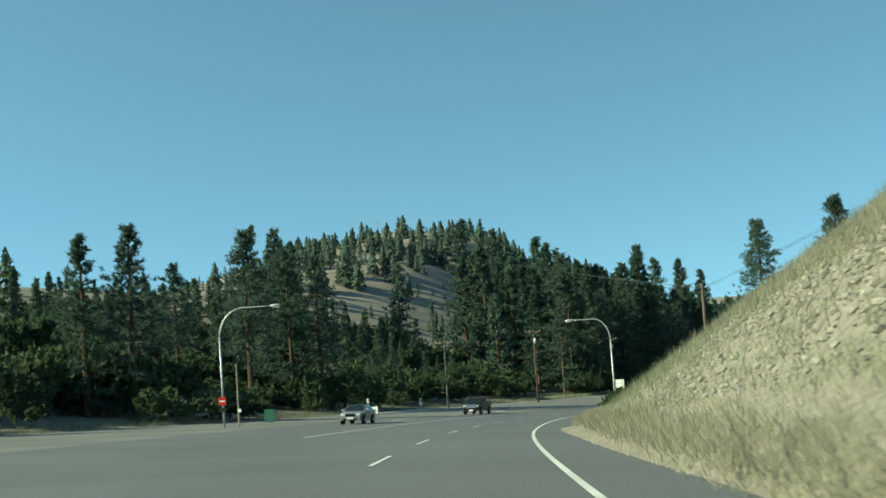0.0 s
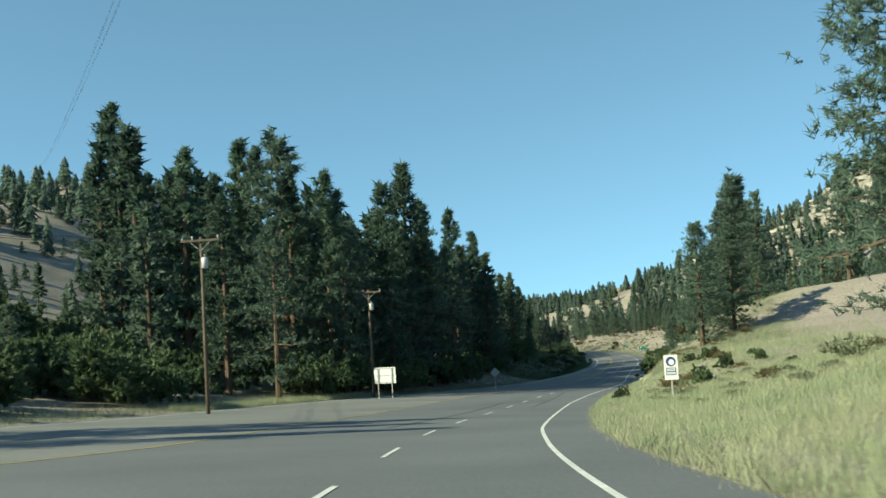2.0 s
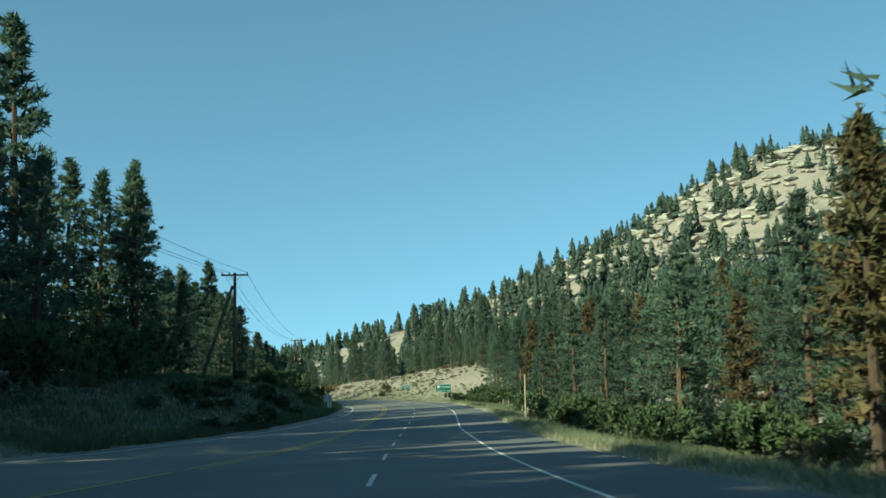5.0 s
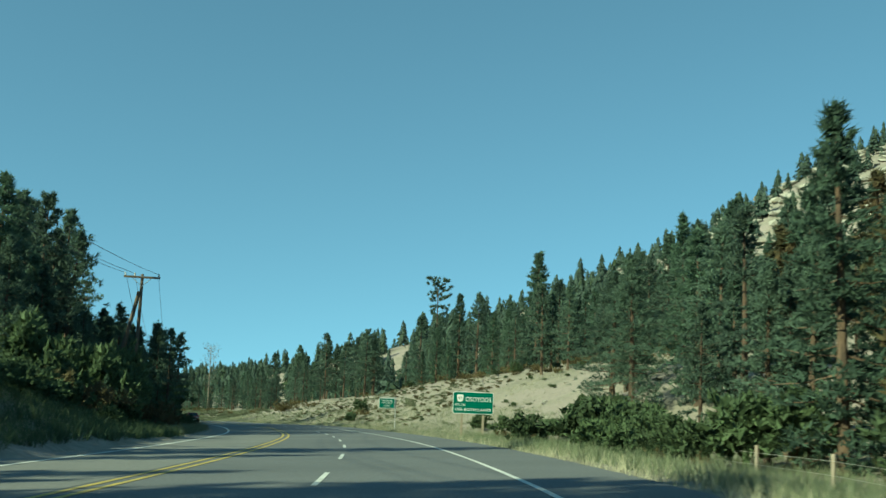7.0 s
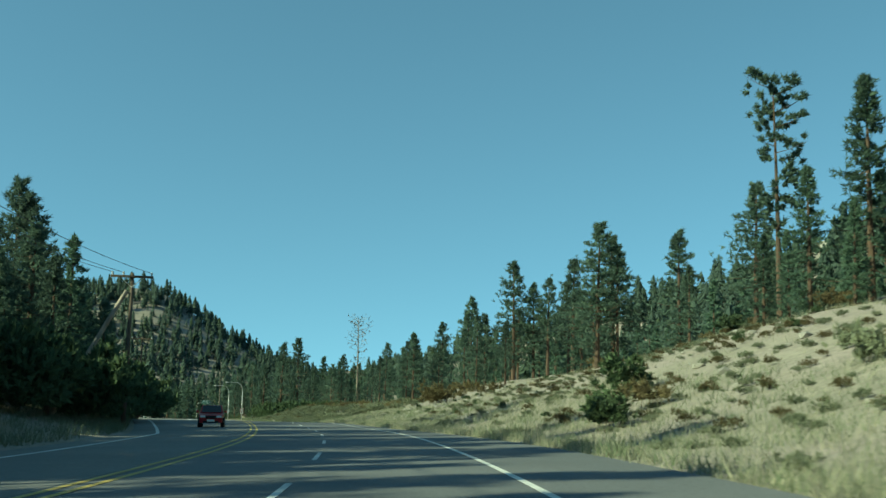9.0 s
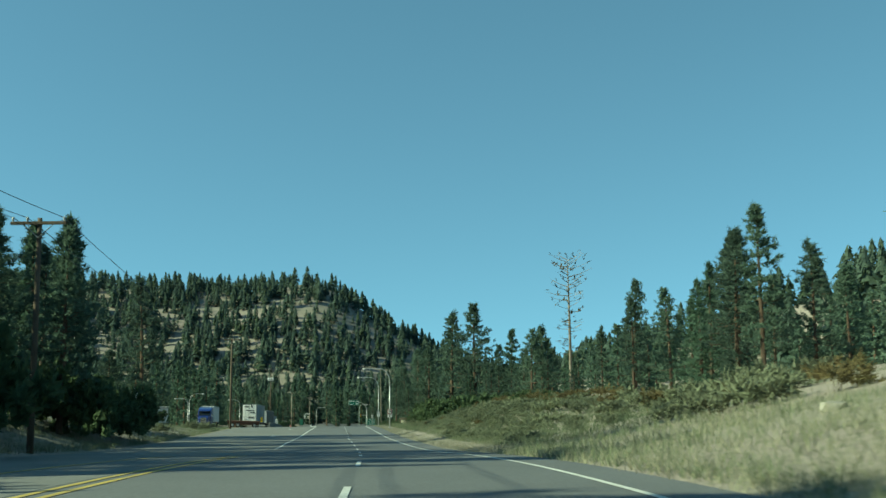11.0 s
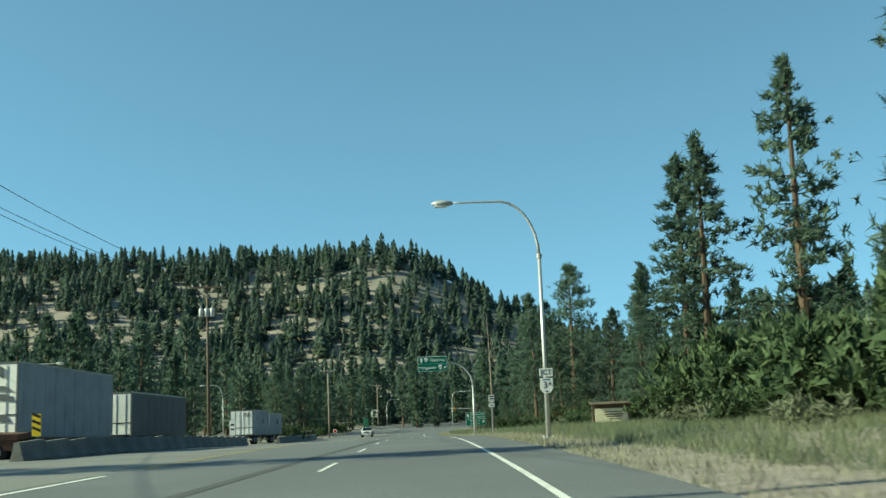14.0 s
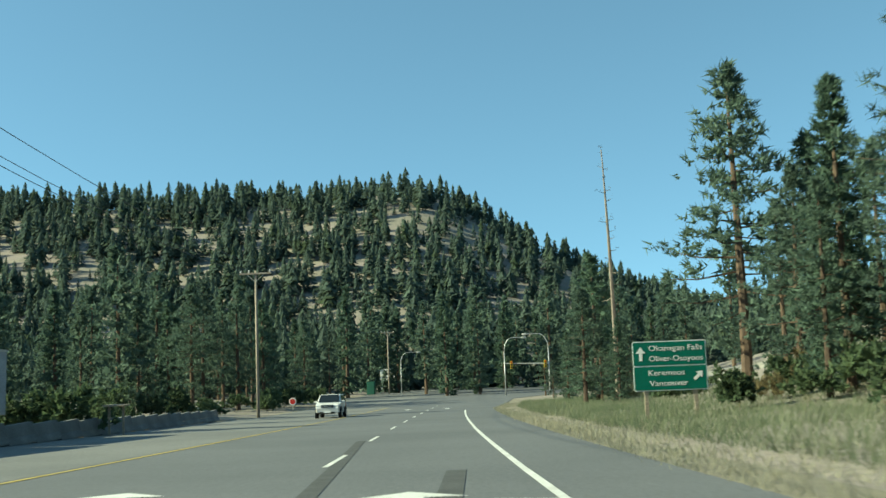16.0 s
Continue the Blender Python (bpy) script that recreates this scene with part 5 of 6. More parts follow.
def street_lamp(m, tall=6.0, reach=2.7, side=-1, label="galvanised street lamp with a long curved arm at the verge", head=True, knee=None, bend=0.45):
    """A davit lamp; its arm reaches to the side -1 (left) or 1."""
    ob = thing("street_lamp", m, label, "street lamp", "street lamps")
    knee = knee or tall * 0.76
    part("pole", rod([(0, 0, -0.3), (0, 0, knee)], [0.066, 0.046], 12), M["steel"], ob, smooth=True)
    part("collar", rod([(0, 0, knee - 0.05), (0, 0, knee + 0.06)], 0.072, 12), M["steel_matt"], ob)
    pts, rad = [], []
    for i in range(13):
        u = i / 12
        a = radians(90 * min(u / 0.62, 1))
        run = reach * bend * (1 - math.cos(a)) + max(0, u - 0.62) / 0.38 * reach * (1 - bend)
        pts.append((side * run, 0, knee + (tall - knee) * math.sin(a)))
        rad.append(0.044 - 0.02 * u)
    part("arm", rod(pts, rad, 10), M["steel"], ob, smooth=True)
    base = part("base_plate", box(0.25, 0.25, 0.05, 0, 0, 0.02, 0.012), M["concrete"], ob)
    for x in (-0.12, 0.12):
        for y in (-0.12, 0.12):
            part("bolt", rod([(x, y, 0.03), (x, y, 0.11)], 0.018, 6), M["steel_matt"], base)
    if head:
        bm = bmesh.new()
        bmesh.ops.create_uvsphere(bm, u_segments=12, v_segments=8, radius=1)
        for v in bm.verts:
            v.co = (side * (reach + 0.22) + v.co.x * 0.30, v.co.y * 0.13, tall + v.co.z * (0.10 if v.co.z < 0 else 0.085))
        lamp = part("lamp_head", bm, M["steel_matt"], ob, smooth=True)
        part("lens", box(0.34, 0.19, 0.05, side * (reach + 0.26), 0, tall - 0.085, 0.02), M["lamp_clear"], lamp)
    return ob


def plate(parent, name, w, h, cx, cz, mat, y=-0.1, r=0.03, border=None, thick=0.012):
    ob = part(name, slab([(x + cx, z) for x, z in rounded(w, h, r, cz)], thick), mat, parent)
    ob.location.y = y
    if border:
        e = 0.022
        rim = part("border", slab([(x + cx, z) for x, z in rounded(w + 2 * e, h + 2 * e, r + e, cz)], thick * 0.6), border, ob)
        rim.location.y = thick * 0.35
    return ob


def bars(parent, rows, mat, y):
    """Plain bars for writing too small to read."""
    for cx, cz, w, h in rows:
        part("text_bar", box(w, 0.004, h, cx, y, cz), mat, parent)


def shield(parent, cx, cz, size, text, y, mark="SOUTH", tall=None):
    pts = [(-0.5, 0.42), (-0.3, 0.5), (0.3, 0.5), (0.5, 0.42), (0.46, -0.05), (0.36, -0.36), (0, -0.52), (-0.36, -0.36), (-0.46, -0.05)]
    sh = part("route_shield", slab([(cx + x * size, cz + z * size * 1.1) for x, z in pts], 0.006), M["white_sign"], parent)
    sh.location.y = y
    letters(text, size * 0.58, M["black"], sh, (cx, -0.006, cz - 0.04 * size))
    return sh


def arrow_mark(parent, cx, cz, size, angle, mat, y):
    pts = [(-0.12, -0.5), (0.12, -0.5), (0.12, 0.05), (0.36, 0.05), (0, 0.5), (-0.36, 0.05), (-0.12, 0.05)]
    c, s = math.cos(radians(angle)), math.sin(radians(angle))
    ob = part("arrow", slab([(cx + (x * c + z * s) * size, cz + (-x * s + z * c) * size) for x, z in pts], 0.006), mat, parent)
    ob.location.y = y
    return ob


street_lamp(stand(67.5, 3.0), 6.0, 2.3)
lamp = street_lamp(stand(52, -16.3, 0, 0), 6.3, 2.9, 1, "galvanised street lamp with a red disc sign beside the junction")
lower = plate(lamp, "sign_plate", 0.42, 0.42, 0, 1.55, M["red_sign"], -0.12)
bars(lower, [(0, 1.55, 0.3, 0.07)], M["white_sign"], -0.012)
plate(lamp, "sign_plate", 0.42, 0.2, 0, 1.1, M["black"], -0.12)

wine = street_lamp(stand(501, 3.0), 6.15, 2.35, -1, "galvanised street lamp carrying a maroon wine route sign")
panel = plate(wine, "sign_plate", 0.46, 0.56, 0.0, 1.72, M["maroon_sign"], -0.13, border=M["white_sign"])
letters("WINE", 0.105, M["white_sign"], panel, (0, -0.008, 1.945))
letters("ROUTE", 0.095, M["white_sign"], panel, (0, -0.008, 1.49))
field = plate(panel, "picture_field", 0.30, 0.34, 0.0, 1.72, M["white_sign"], -0.008)
for row, many in enumerate((4, 4, 3, 2, 1)):
    for i in range(many):
        x, z = (i - (many - 1) / 2) * 0.055, 1.775 - row * 0.044
        part("grape", rod([(x, -0.014, z), (x, -0.004, z)], 0.024, 8), M["black"], field)
part("grape_leaf", box(0.07, 0.006, 0.07, 0, -0.010, 1.845), M["black"], field)
panel = plate(wine, "sign_plate", 0.46, 0.27, 0.0, 1.27, M["white_sign"], -0.13, border=M["black"])
arrow_mark(panel, -0.04, 1.28, 0.20, 0, M["black"], -0.010)
arrow_mark(panel, 0.09, 1.26, 0.15, 90, M["black"], -0.010)

jct = street_lamp(stand(533.3, 3.17), 6.45, 2.35, -1, "galvanised street lamp carrying white junction signs")
panel = plate(jct, "sign_plate", 0.36, 0.22, 0.0, 1.77, M["white_sign"], -0.13)
letters("JCT", 0.19, M["black"], panel, (0, -0.008, 1.77))
pts = [(-0.17, 0.2), (0.17, 0.2), (0.17, -0.08), (0.10, -0.18), (0, -0.21), (-0.10, -0.18), (-0.17, -0.08)]
panel = part("route_shield", slab([(x, 1.42 + z) for x, z in pts], 0.012), M["white_sign"], jct)
panel.location.y = -0.13
letters("3", 0.24, M["black"], panel, (-0.04, -0.008, 1.43))
letters("A", 0.13, M["black"], panel, (0.09, -0.008, 1.47))
bars(panel, [(0, 1.58, 0.2, 0.03), (0, 1.27, 0.08, 0.03)], M["blue_ink"], -0.008)

# overhead sign on a curved pole
over = street_lamp(stand(562.5, 2.95), 3.98, 1.4, -1, "curved steel pole holding a green overhead direction sign", head=False, knee=2.65, bend=0.95)
over.name = "overhead_sign"
tagged(over, category="road sign")
top = plate(over, "sign_panel", 1.56, 0.38, -2.16, 4.14, M["green_sign"], -0.1, border=M["white_sign"])
arrow_mark(top, -2.76, 4.14, 0.27, 0, M["white_sign"], -0.010)
shield(top, -2.5, 4.17, 0.20, "97", -0.010)
bars(top, [(-2.5, 3.65, 0.18, 0.03)], M["white_sign"], -0.010)
letters("Osoyoos", 0.22, M["white_sign"], top, (-1.88, -0.008, 4.15), wide=0.82)
low = plate(over, "sign_panel", 1.56, 0.38, -2.16, 3.745, M["green_sign"], -0.1, border=M["white_sign"])
letters("Vancouver", 0.22, M["white_sign"], low, (-2.42, -0.008, 3.745), wide=0.96)
shield(low, -1.74, 3.775, 0.20, "3A", -0.010)
bars(low, [(-1.74, 3.65, 0.16, 0.03)], M["white_sign"], -0.010)
arrow_mark(low, -1.49, 3.745, 0.2, 45, M["white_sign"], -0.010)


def signpost(m, name, label, category, posts, tall, mat="steel_matt", width=0.06):
    ob = thing(name, m, label, category)
    for x in posts:
        part("post", box(width, width * 0.7, tall + 0.4, x, 0, tall / 2 - 0.2), M[mat], ob)
    return ob


ob = signpost(stand(302, 4.62, -0.14), "direction_sign", "wide green highway sign on two posts before the dry bank", "road sign", (-0.45, 0.45), 1.9, "plank", 0.09)
panel = plate(ob, "sign_panel", 1.66, 0.86, 0, 1.62, M["green_sign"], -0.06, 0.07, M["white_sign"])
shield(panel, -0.55, 1.80, 0.28, "97", -0.010)
letters("OSOYOOS", 0.26, M["white_sign"], panel, (0.22, -0.008, 1.76), wide=1.08)
letters("SOUTH", 0.12, M["white_sign"], panel, (-0.55, -0.008, 1.53), wide=0.42)
letters("USE BOTH LANES", 0.16, M["white_sign"], panel, (0.0, -0.008, 1.34), wide=1.5)

ob = signpost(stand(324.3, 3.65, -0.22), "direction_sign", "green highway sign hung from a single tall steel post", "road sign", (0.5,), 2.35, width=0.07)
part("bracket", box(1.12, 0.04, 0.05, 0, 0.0, 2.33), M["steel_matt"], ob)
panel = plate(ob, "sign_panel", 0.94, 0.58, -0.06, 1.97, M["green_sign"], -0.06, 0.02, M["white_sign"])
letters("Vancouver", 0.16, M["white_sign"], panel, (-0.06, -0.008, 2.13), wide=0.76)
letters("TURN RIGHT", 0.12, M["white_sign"], panel, (-0.06, -0.008, 1.97), wide=0.68)
letters("600m", 0.12, M["white_sign"], panel, (-0.06, -0.008, 1.81), wide=0.36)

ob = signpost(stand(604.6, 5.8, -0.2), "direction_sign", "large green direction sign on two timber posts in the grass", "road sign", (-0.62, 0.62), 2.1, "plank", 0.09)
top = plate(ob, "sign_panel", 1.80, 0.58, 0, 1.80, M["green_sign"], -0.06, 0.03, M["white_sign"])
arrow_mark(top, -0.72, 1.80, 0.34, 0, M["white_sign"], -0.010)
letters("Okanagan Falls", 0.19, M["white_sign"], top, (0.16, -0.008, 1.93), wide=1.34)
letters("Oliver-Osoyoos", 0.19, M["white_sign"], top, (0.16, -0.008, 1.67), wide=1.34)
low = plate(ob, "sign_panel", 1.80, 0.58, 0, 1.19, M["green_sign"], -0.06, 0.03, M["white_sign"])
letters("Keremeos", 0.19, M["white_sign"], low, (-0.10, -0.008, 1.32), wide=0.9)
letters("Vancouver", 0.19, M["white_sign"], low, (-0.05, -0.008, 1.06), wide=0.96)
arrow_mark(low, 0.70, 1.24, 0.30, 45, M["white_sign"], -0.010)

ob = signpost(stand(560, 3.7), "route_sign", "two small white route plates on a thin post", "road sign", (0,), 2.0)
panel = plate(ob, "sign_plate", 0.30, 0.36, 0, 1.86, M["white_sign"], -0.04, 0.05)
bars(panel, [(0, 1.96, 0.24, 0.07), (0.02, 1.84, 0.22, 0.07), (0, 1.76, 0.2, 0.02)], M["black"], -0.008)
panel = plate(ob, "sign_plate", 0.30, 0.21, 0, 1.53, M["white_sign"], -0.04)
bars(panel, [(0, 1.50, 0.2, 0.035), (0, 1.58, 0.24, 0.02)], M["black"], -0.008)

ob = signpost(stand(108.5, 5.15, -0.27), "road_sign", "white sign with a blue emblem and framed text panel", "road sign", (0,), 1.9)
panel = plate(ob, "sign_panel", 0.47, 0.86, 0, 1.42, M["white_sign"], -0.04)
part("emblem", rod([(0, -0.012, 1.62), (0, -0.004, 1.62)], 0.17, 18), M["blue_ink"], panel)
part("emblem_field", rod([(0.02, -0.018, 1.60), (0.02, -0.010, 1.60)], 0.10, 14), M["white_sign"], panel)
part("text_frame", box(0.34, 0.004, 0.26, 0, -0.008, 1.28), M["blue_ink"], panel)
bars(panel, [(0, 1.34, 0.28, 0.08), (0, 1.22, 0.28, 0.08), (0, 1.05, 0.3, 0.04)], M["white_sign"], -0.011)
bars(panel, [(0, 1.34, 0.2, 0.02), (0, 1.22, 0.2, 0.02)], M["blue_ink"], -0.014)

ob = signpost(stand(141.5, -12.5, 0, 180), "sign_board", "white sign board on two posts, seen from its back", "road sign", (-0.48, 0.48), 2.2, "steel_matt", 0.05)
panel = plate(ob, "sign_panel", 1.5, 1.1, 0, 1.72, M["white_sign"], -0.05)
for z in (1.26, 1.72, 2.2):
    part("frame_rail", box(1.3, 0.02, 0.03, 0, 0.03, z), M["steel_matt"], panel)

ob = signpost(stand(173, -9.6, 0, 180), "warning_sign", "diamond warning sign seen from its bare metal back", "road sign", (0,), 1.9)
part("sign_plate", slab([(0, 2.3), (0.48, 1.82), (0, 1.34), (-0.48, 1.82)], 0.01), M["steel_matt"], ob).location.y = -0.04
ob = signpost(plan(82.7, 250.0, 0, heading(265) + 170), "road_sign", "white-backed road sign on two posts by the shaded bank", "road sign", (-0.22, 0.24), 1.2)
plate(ob, "sign_plate", 0.78, 0.5, 0, 0.95, M["white_sign"], -0.04)
plate(ob, "sign_plate", 0.42, 0.45, -0.16, 0.46, M["white_sign"], -0.04)
ob = signpost(stand(540, -12.7), "hazard_marker", "yellow and black striped hazard marker at the barrier's end", "road sign", (0,), 1.5)
panel = plate(ob, "sign_plate", 0.30, 0.72, 0, 1.22, M["yellow_sign"], -0.04)
for i in range(3):
    z = 1.0 + i * 0.22
    part("stripe", slab([(-0.14, z + 0.10), (0.14, z - 0.02), (0.14, z + 0.08), (-0.14, z + 0.20)], 0.004), M["black"], panel).location.y = -0.008
ob = signpost(stand(658.9, -12.5, -0.8), "stop_sign", "small stop sign on a grey post at the far junction", "road sign", (0,), 1.7)
part("sign_plate", slab([(0.3 * math.cos(radians(22.5 + 45 * i)), 1.55 + 0.3 * math.sin(radians(22.5 + 45 * i))) for i in range(8)], 0.01), M["white_sign"], ob).location.y = -0.04
part("sign_face", slab([(0.22 * math.cos(radians(22.5 + 45 * i)), 1.55 + 0.22 * math.sin(radians(22.5 + 45 * i))) for i in range(8)], 0.01), M["red_sign"], ob).location.y = -0.05
ob = signpost(plan(121.3, 712, 0), "notice_board", "white notice board on two legs beyond the junction", "road sign", (-0.9, 0.9), 3.6, "white_sign", 0.2)
panel = plate(ob, "sign_panel", 2.2, 1.7, 0, 2.7, M["white_sign"], -0.12)
bars(panel, [(0, 2.8, 1.2, 0.35), (0, 2.3, 1.5, 0.15)], M["black"], -0.01)

# roadside information kiosk
ob = thing("information_kiosk", stand(551.5, 8.25) @ Matrix.Scale(0.76, 4), "low timber kiosk with a cream notice panel under a roof", "kiosk")
for x in (-1.05, 1.05):
    part("post", box(0.13, 0.13, 1.6, x, 0.05, 0.6), M["pole_wood"], ob)
panel = part("notice_panel", box(1.9, 0.05, 0.78, 0.0, 0, 0.62, 0.01), M["cream_board"], ob)
bars(panel, [(0.1, 0.80, 1.0, 0.05), (0.15, 0.66, 1.1, 0.07), (0.15, 0.54, 0.9, 0.06), (0.2, 0.40, 0.7, 0.04)], M["pole_wood"], -0.03)
part("back_board", box(2.0, 0.04, 0.22, 0, 0.04, 1.13), M["pole_wood"], ob)
part("roof", box(2.5, 0.56, 0.07, 0, 0.0, 1.36, 0.02), M["pole_wood"], ob)
part("fascia", box(2.52, 0.05, 0.12, 0, -0.29, 1.33), M["plank"], ob)


def utility_pole(m, tall, label, arms=1, reach=0.95, brace=None, cans=0, wood="pole_wood", thick=0.12, low=0.0):
    """A timber pole with crossarms along its own x, insulators, and a raking brace if need be."""
    ob = thing("utility_pole", m, label, "utility pole", "utility poles")
    part("pole", rod([(0, 0, -0.5), (0, 0, tall * 0.5), (0, 0, tall)], [thick, thick * 0.85, thick * 0.65], 9), M[wood], ob, smooth=True)
    for a in range(arms):
        z = tall - 0.18 - 0.75 * a
        arm = part("crossarm", box(2 * reach, 0.09, 0.11, 0, -0.1, z, 0.012), M[wood], ob)
        for x in (-reach + 0.08, -reach * 0.4, reach - 0.08):
            part("insulator", rod([(x, -0.1, z + 0.05), (x, -0.1, z + 0.16), (x, -0.1, z + 0.22)], [0.03, 0.05, 0.025], 8), M["porcelain"], arm)
        for q in (-1, 1):
            part("stay", rod([(q * reach * 0.55, -0.1, z - 0.03), (0, -0.1, z - 0.5)], 0.016, 5), M["steel_matt"], arm)
    for c in range(cans):
        x = 0.24 if cans == 1 else (-0.34, 0.0, 0.34)[c % 3]
        can = part("transformer", rod([(x, -0.24, tall - 1.5 - low), (x, -0.24, tall - 1.48 - low), (x, -0.24, tall - 1.02 - low), (x, -0.24, tall - 0.98 - low)], [0.10, 0.145, 0.145, 0.10], 12), M["porcelain"], ob, "grey transformer can", smooth=True)
        part("bushing", rod([(x, -0.24, tall - 0.98 - low), (x, -0.24, tall - 0.84 - low)], 0.03, 6), M["porcelain"], can)
    if brace:
        part("brace", rod([(brace[0], brace[1], -0.6), (brace[0] * 0.06, brace[1] * 0.06, tall * 0.88)], [0.13, 0.10], 8), M[brace[2]], ob, "raking timber brace")
    return ob


POLES = {}


def pole_at(key, x, y, top, label, turn=0.0, **more):
    z = float(ground_z(np.array([x]), np.array([y]))[0])
    tall = max(top - z, 5.0)
    POLES[key] = utility_pole(plan(x, y, 0, turn), tall, label, **more), tall


pole_at("a", -0.5, 105.3, -2.4, "weathered timber utility pole with one crossarm at the wood's edge", wood="pole_grey", thick=0.09)
pole_at("b", 9.8, 120.8, -2.3, "slim timber utility pole with a crossarm and transformer", cans=1, wood="pole_wood", thick=0.10)
pole_at("c", 22.6, 146.5, -4.6, "utility pole with a transformer in the forest shade", cans=1)
pole_at("d", 74.6, 247.0, -7.9, "braced timber utility pole on the shaded bank", brace=(-2.6, 0.4, "pole_wood"), thick=0.15)
pole_at("e", 97.7, 297.5, -11.2, "braced timber utility pole beside the curve", brace=(-1.6, 0.2, "pole_wood"))
pole_at("f", 111.2, 353.3, -13.9, "timber utility pole held by a long pale raking brace", brace=(-3.6, -0.5, "pole_grey"))
pole_at("g", 112.6, 404.0, -14.9, "plain timber utility pole at the bend", turn=-6)
pole_at("h", 113.0, 487.6, -15.3, "tall reddish timber utility pole with one crossarm at the lot", thick=0.13)
pole_at("i", 115.3, 546.4, -17.9, "tall timber utility pole with three transformers by the barrier", cans=3, low=0.5, thick=0.105)
pole_at("j", 117.7, 616.8, -22.3, "pale timber utility pole with one crossarm", wood="pole_grey", thick=0.10)
pole_at("k", 122.0, 700.0, -24.5, "distant utility pole near the junction", wood="pole_grey")
pole_at("l", 127.5, 735.0, -27.0, "distant utility pole near the junction", wood="pole_grey")
pole_at("m", -19.0, 322.0, 16.5, "distant utility pole on the grassy bench", wood="pole_grey")
pole_at("n", 13.3, 54.8, 0.8, "plain timber utility pole on the grassy bank beside tall pines", arms=0, wood="pole_wood", thick=0.11)
pole_at("p", 27.0, 5.0, 6.5, "plain timber utility pole on top of the steep bank", arms=0, wood="pole_wood", thick=0.11)
pole_at("o", 106.1, 588.9, -23.7, "thin timber pole behind the trailers", arms=0, thick=0.07)


def wires(one, two, sag, offs=(-0.85, -0.38, 0.85), thin=0.012, drop=0.0):
    (a, ha), (b, hb) = POLES[one], POLES[two]
    for x in offs:
        p = a.matrix_basis @ Vector((x, -0.1, ha - drop))
        q = b.matrix_basis @ Vector((x, -0.1, hb - drop))
        pts = [p.lerp(q, i / 14) - Vector((0, 0, sag * 4 * (i / 14) * (1 - i / 14))) for i in range(15)]
        ob = part("power_line", rod(pts, thin, 4), M["cable"])
        tagged(ob, "thin dark power line sagging between poles", "cable", "power lines")


for one, two, sag in (("b", "c", 0.4), ("c", "d", 1.6), ("d", "e", 1.2), ("e", "f", 1.2), ("f", "g", 1.0), ("g", "h", 1.2), ("h", "i", 1.4), ("i", "j", 1.4), ("j", "k", 1.4), ("k", "l", 0.5)):
    wires(one, two, sag)
wires("a", "b", 0.5)
wires("m", "n", 2.6, (-0.1, 0.12), 0.010, 0.25)
wires("n", "p", 1.0, (-0.1, 0.12), 0.010, 0.25)
wires("a", "m", 5.0)
wires("h", "o", 1.4, (0,), 0.012, 3.2)
wires("o", "i", 0.7, (0,), 0.012, 3.2)

# lone posts by the road
for s, d, tall, r, what in ((238.5, 4.7, 2.35, 0.045, "bare weathered timber post standing in the verge"), (56, -17.2, 3.6, 0.06, "bare timber post with a small white plate by the junction")):
    ob = thing("timber_post", stand(s, d), what, "post")
    part("pole", rod([(0, 0, -0.3), (0.02, 0, tall)], [r, r * 0.8], 8), M["pole_grey"], ob)
    if d < 0:
        plate(ob, "sign_plate", 0.2, 0.2, 0.1, 1.0, M["white_sign"], -0.08)

# fence of round posts and wires
fence = thing("fence", Matrix(), "low wire fence on grey timber posts below the verge", "fence")
last = None
for i in range(20):
    g = ground_at(222 + i * 3.6, 6.9 + 0.6 * math.sin(i * 0.5))
    part("post", rod([(g.x, g.y, g.z - 0.3), (g.x + 0.02, g.y, g.z + 0.6 + 0.06 * math.sin(i * 1.7))], 0.042, 6), M["pole_grey"], fence)
    if last:
        for h in (0.26, 0.5):
            part("wire", rod([(last.x, last.y, last.z + h), (g.x, g.y, g.z + h)], 0.005, 3), M["steel_matt"], fence)
    last = g

# traffic signals at the far junction
for s, d, side, tall in ((693, 4.6, 1, 6.4), (680, 8.6, -1, 6.0)):
    ob = street_lamp(stand(s, d), tall, 2.0, side, "grey signal pole with a lamp arm at the far junction")
    ob.name = "traffic_signal"
    tagged(ob, category="traffic light")
    if side < 0:
        part("mast_arm", rod([(0, 0, 3.1), (-4.4, 0, 3.25)], [0.07, 0.045], 8), M["steel_matt"], ob)
        for x in (-0.35, -3.6):
            head = part("signal_head", box(0.24, 0.2, 0.72, x, -0.14, 3.1, 0.02), M["signal_yellow"], ob)
            for k in range(3):
                part("lens", rod([(x, -0.28, 3.33 - k * 0.23), (x, -0.24, 3.33 - k * 0.23)], 0.085, 10), M["lamp_red" if k == 0 else "black"], head)
for x, y, tall, side in ((124.0, 690.0, 5.6, 1), (106.7, 602.6, 6.5, -1), (99.0, 572.0, 6.0, -1), (101.0, 556.0, 6.0, 1)):
    street_lamp(plan(x, y), tall, 2.1, side, "distant grey street lamp beyond the truck lot")

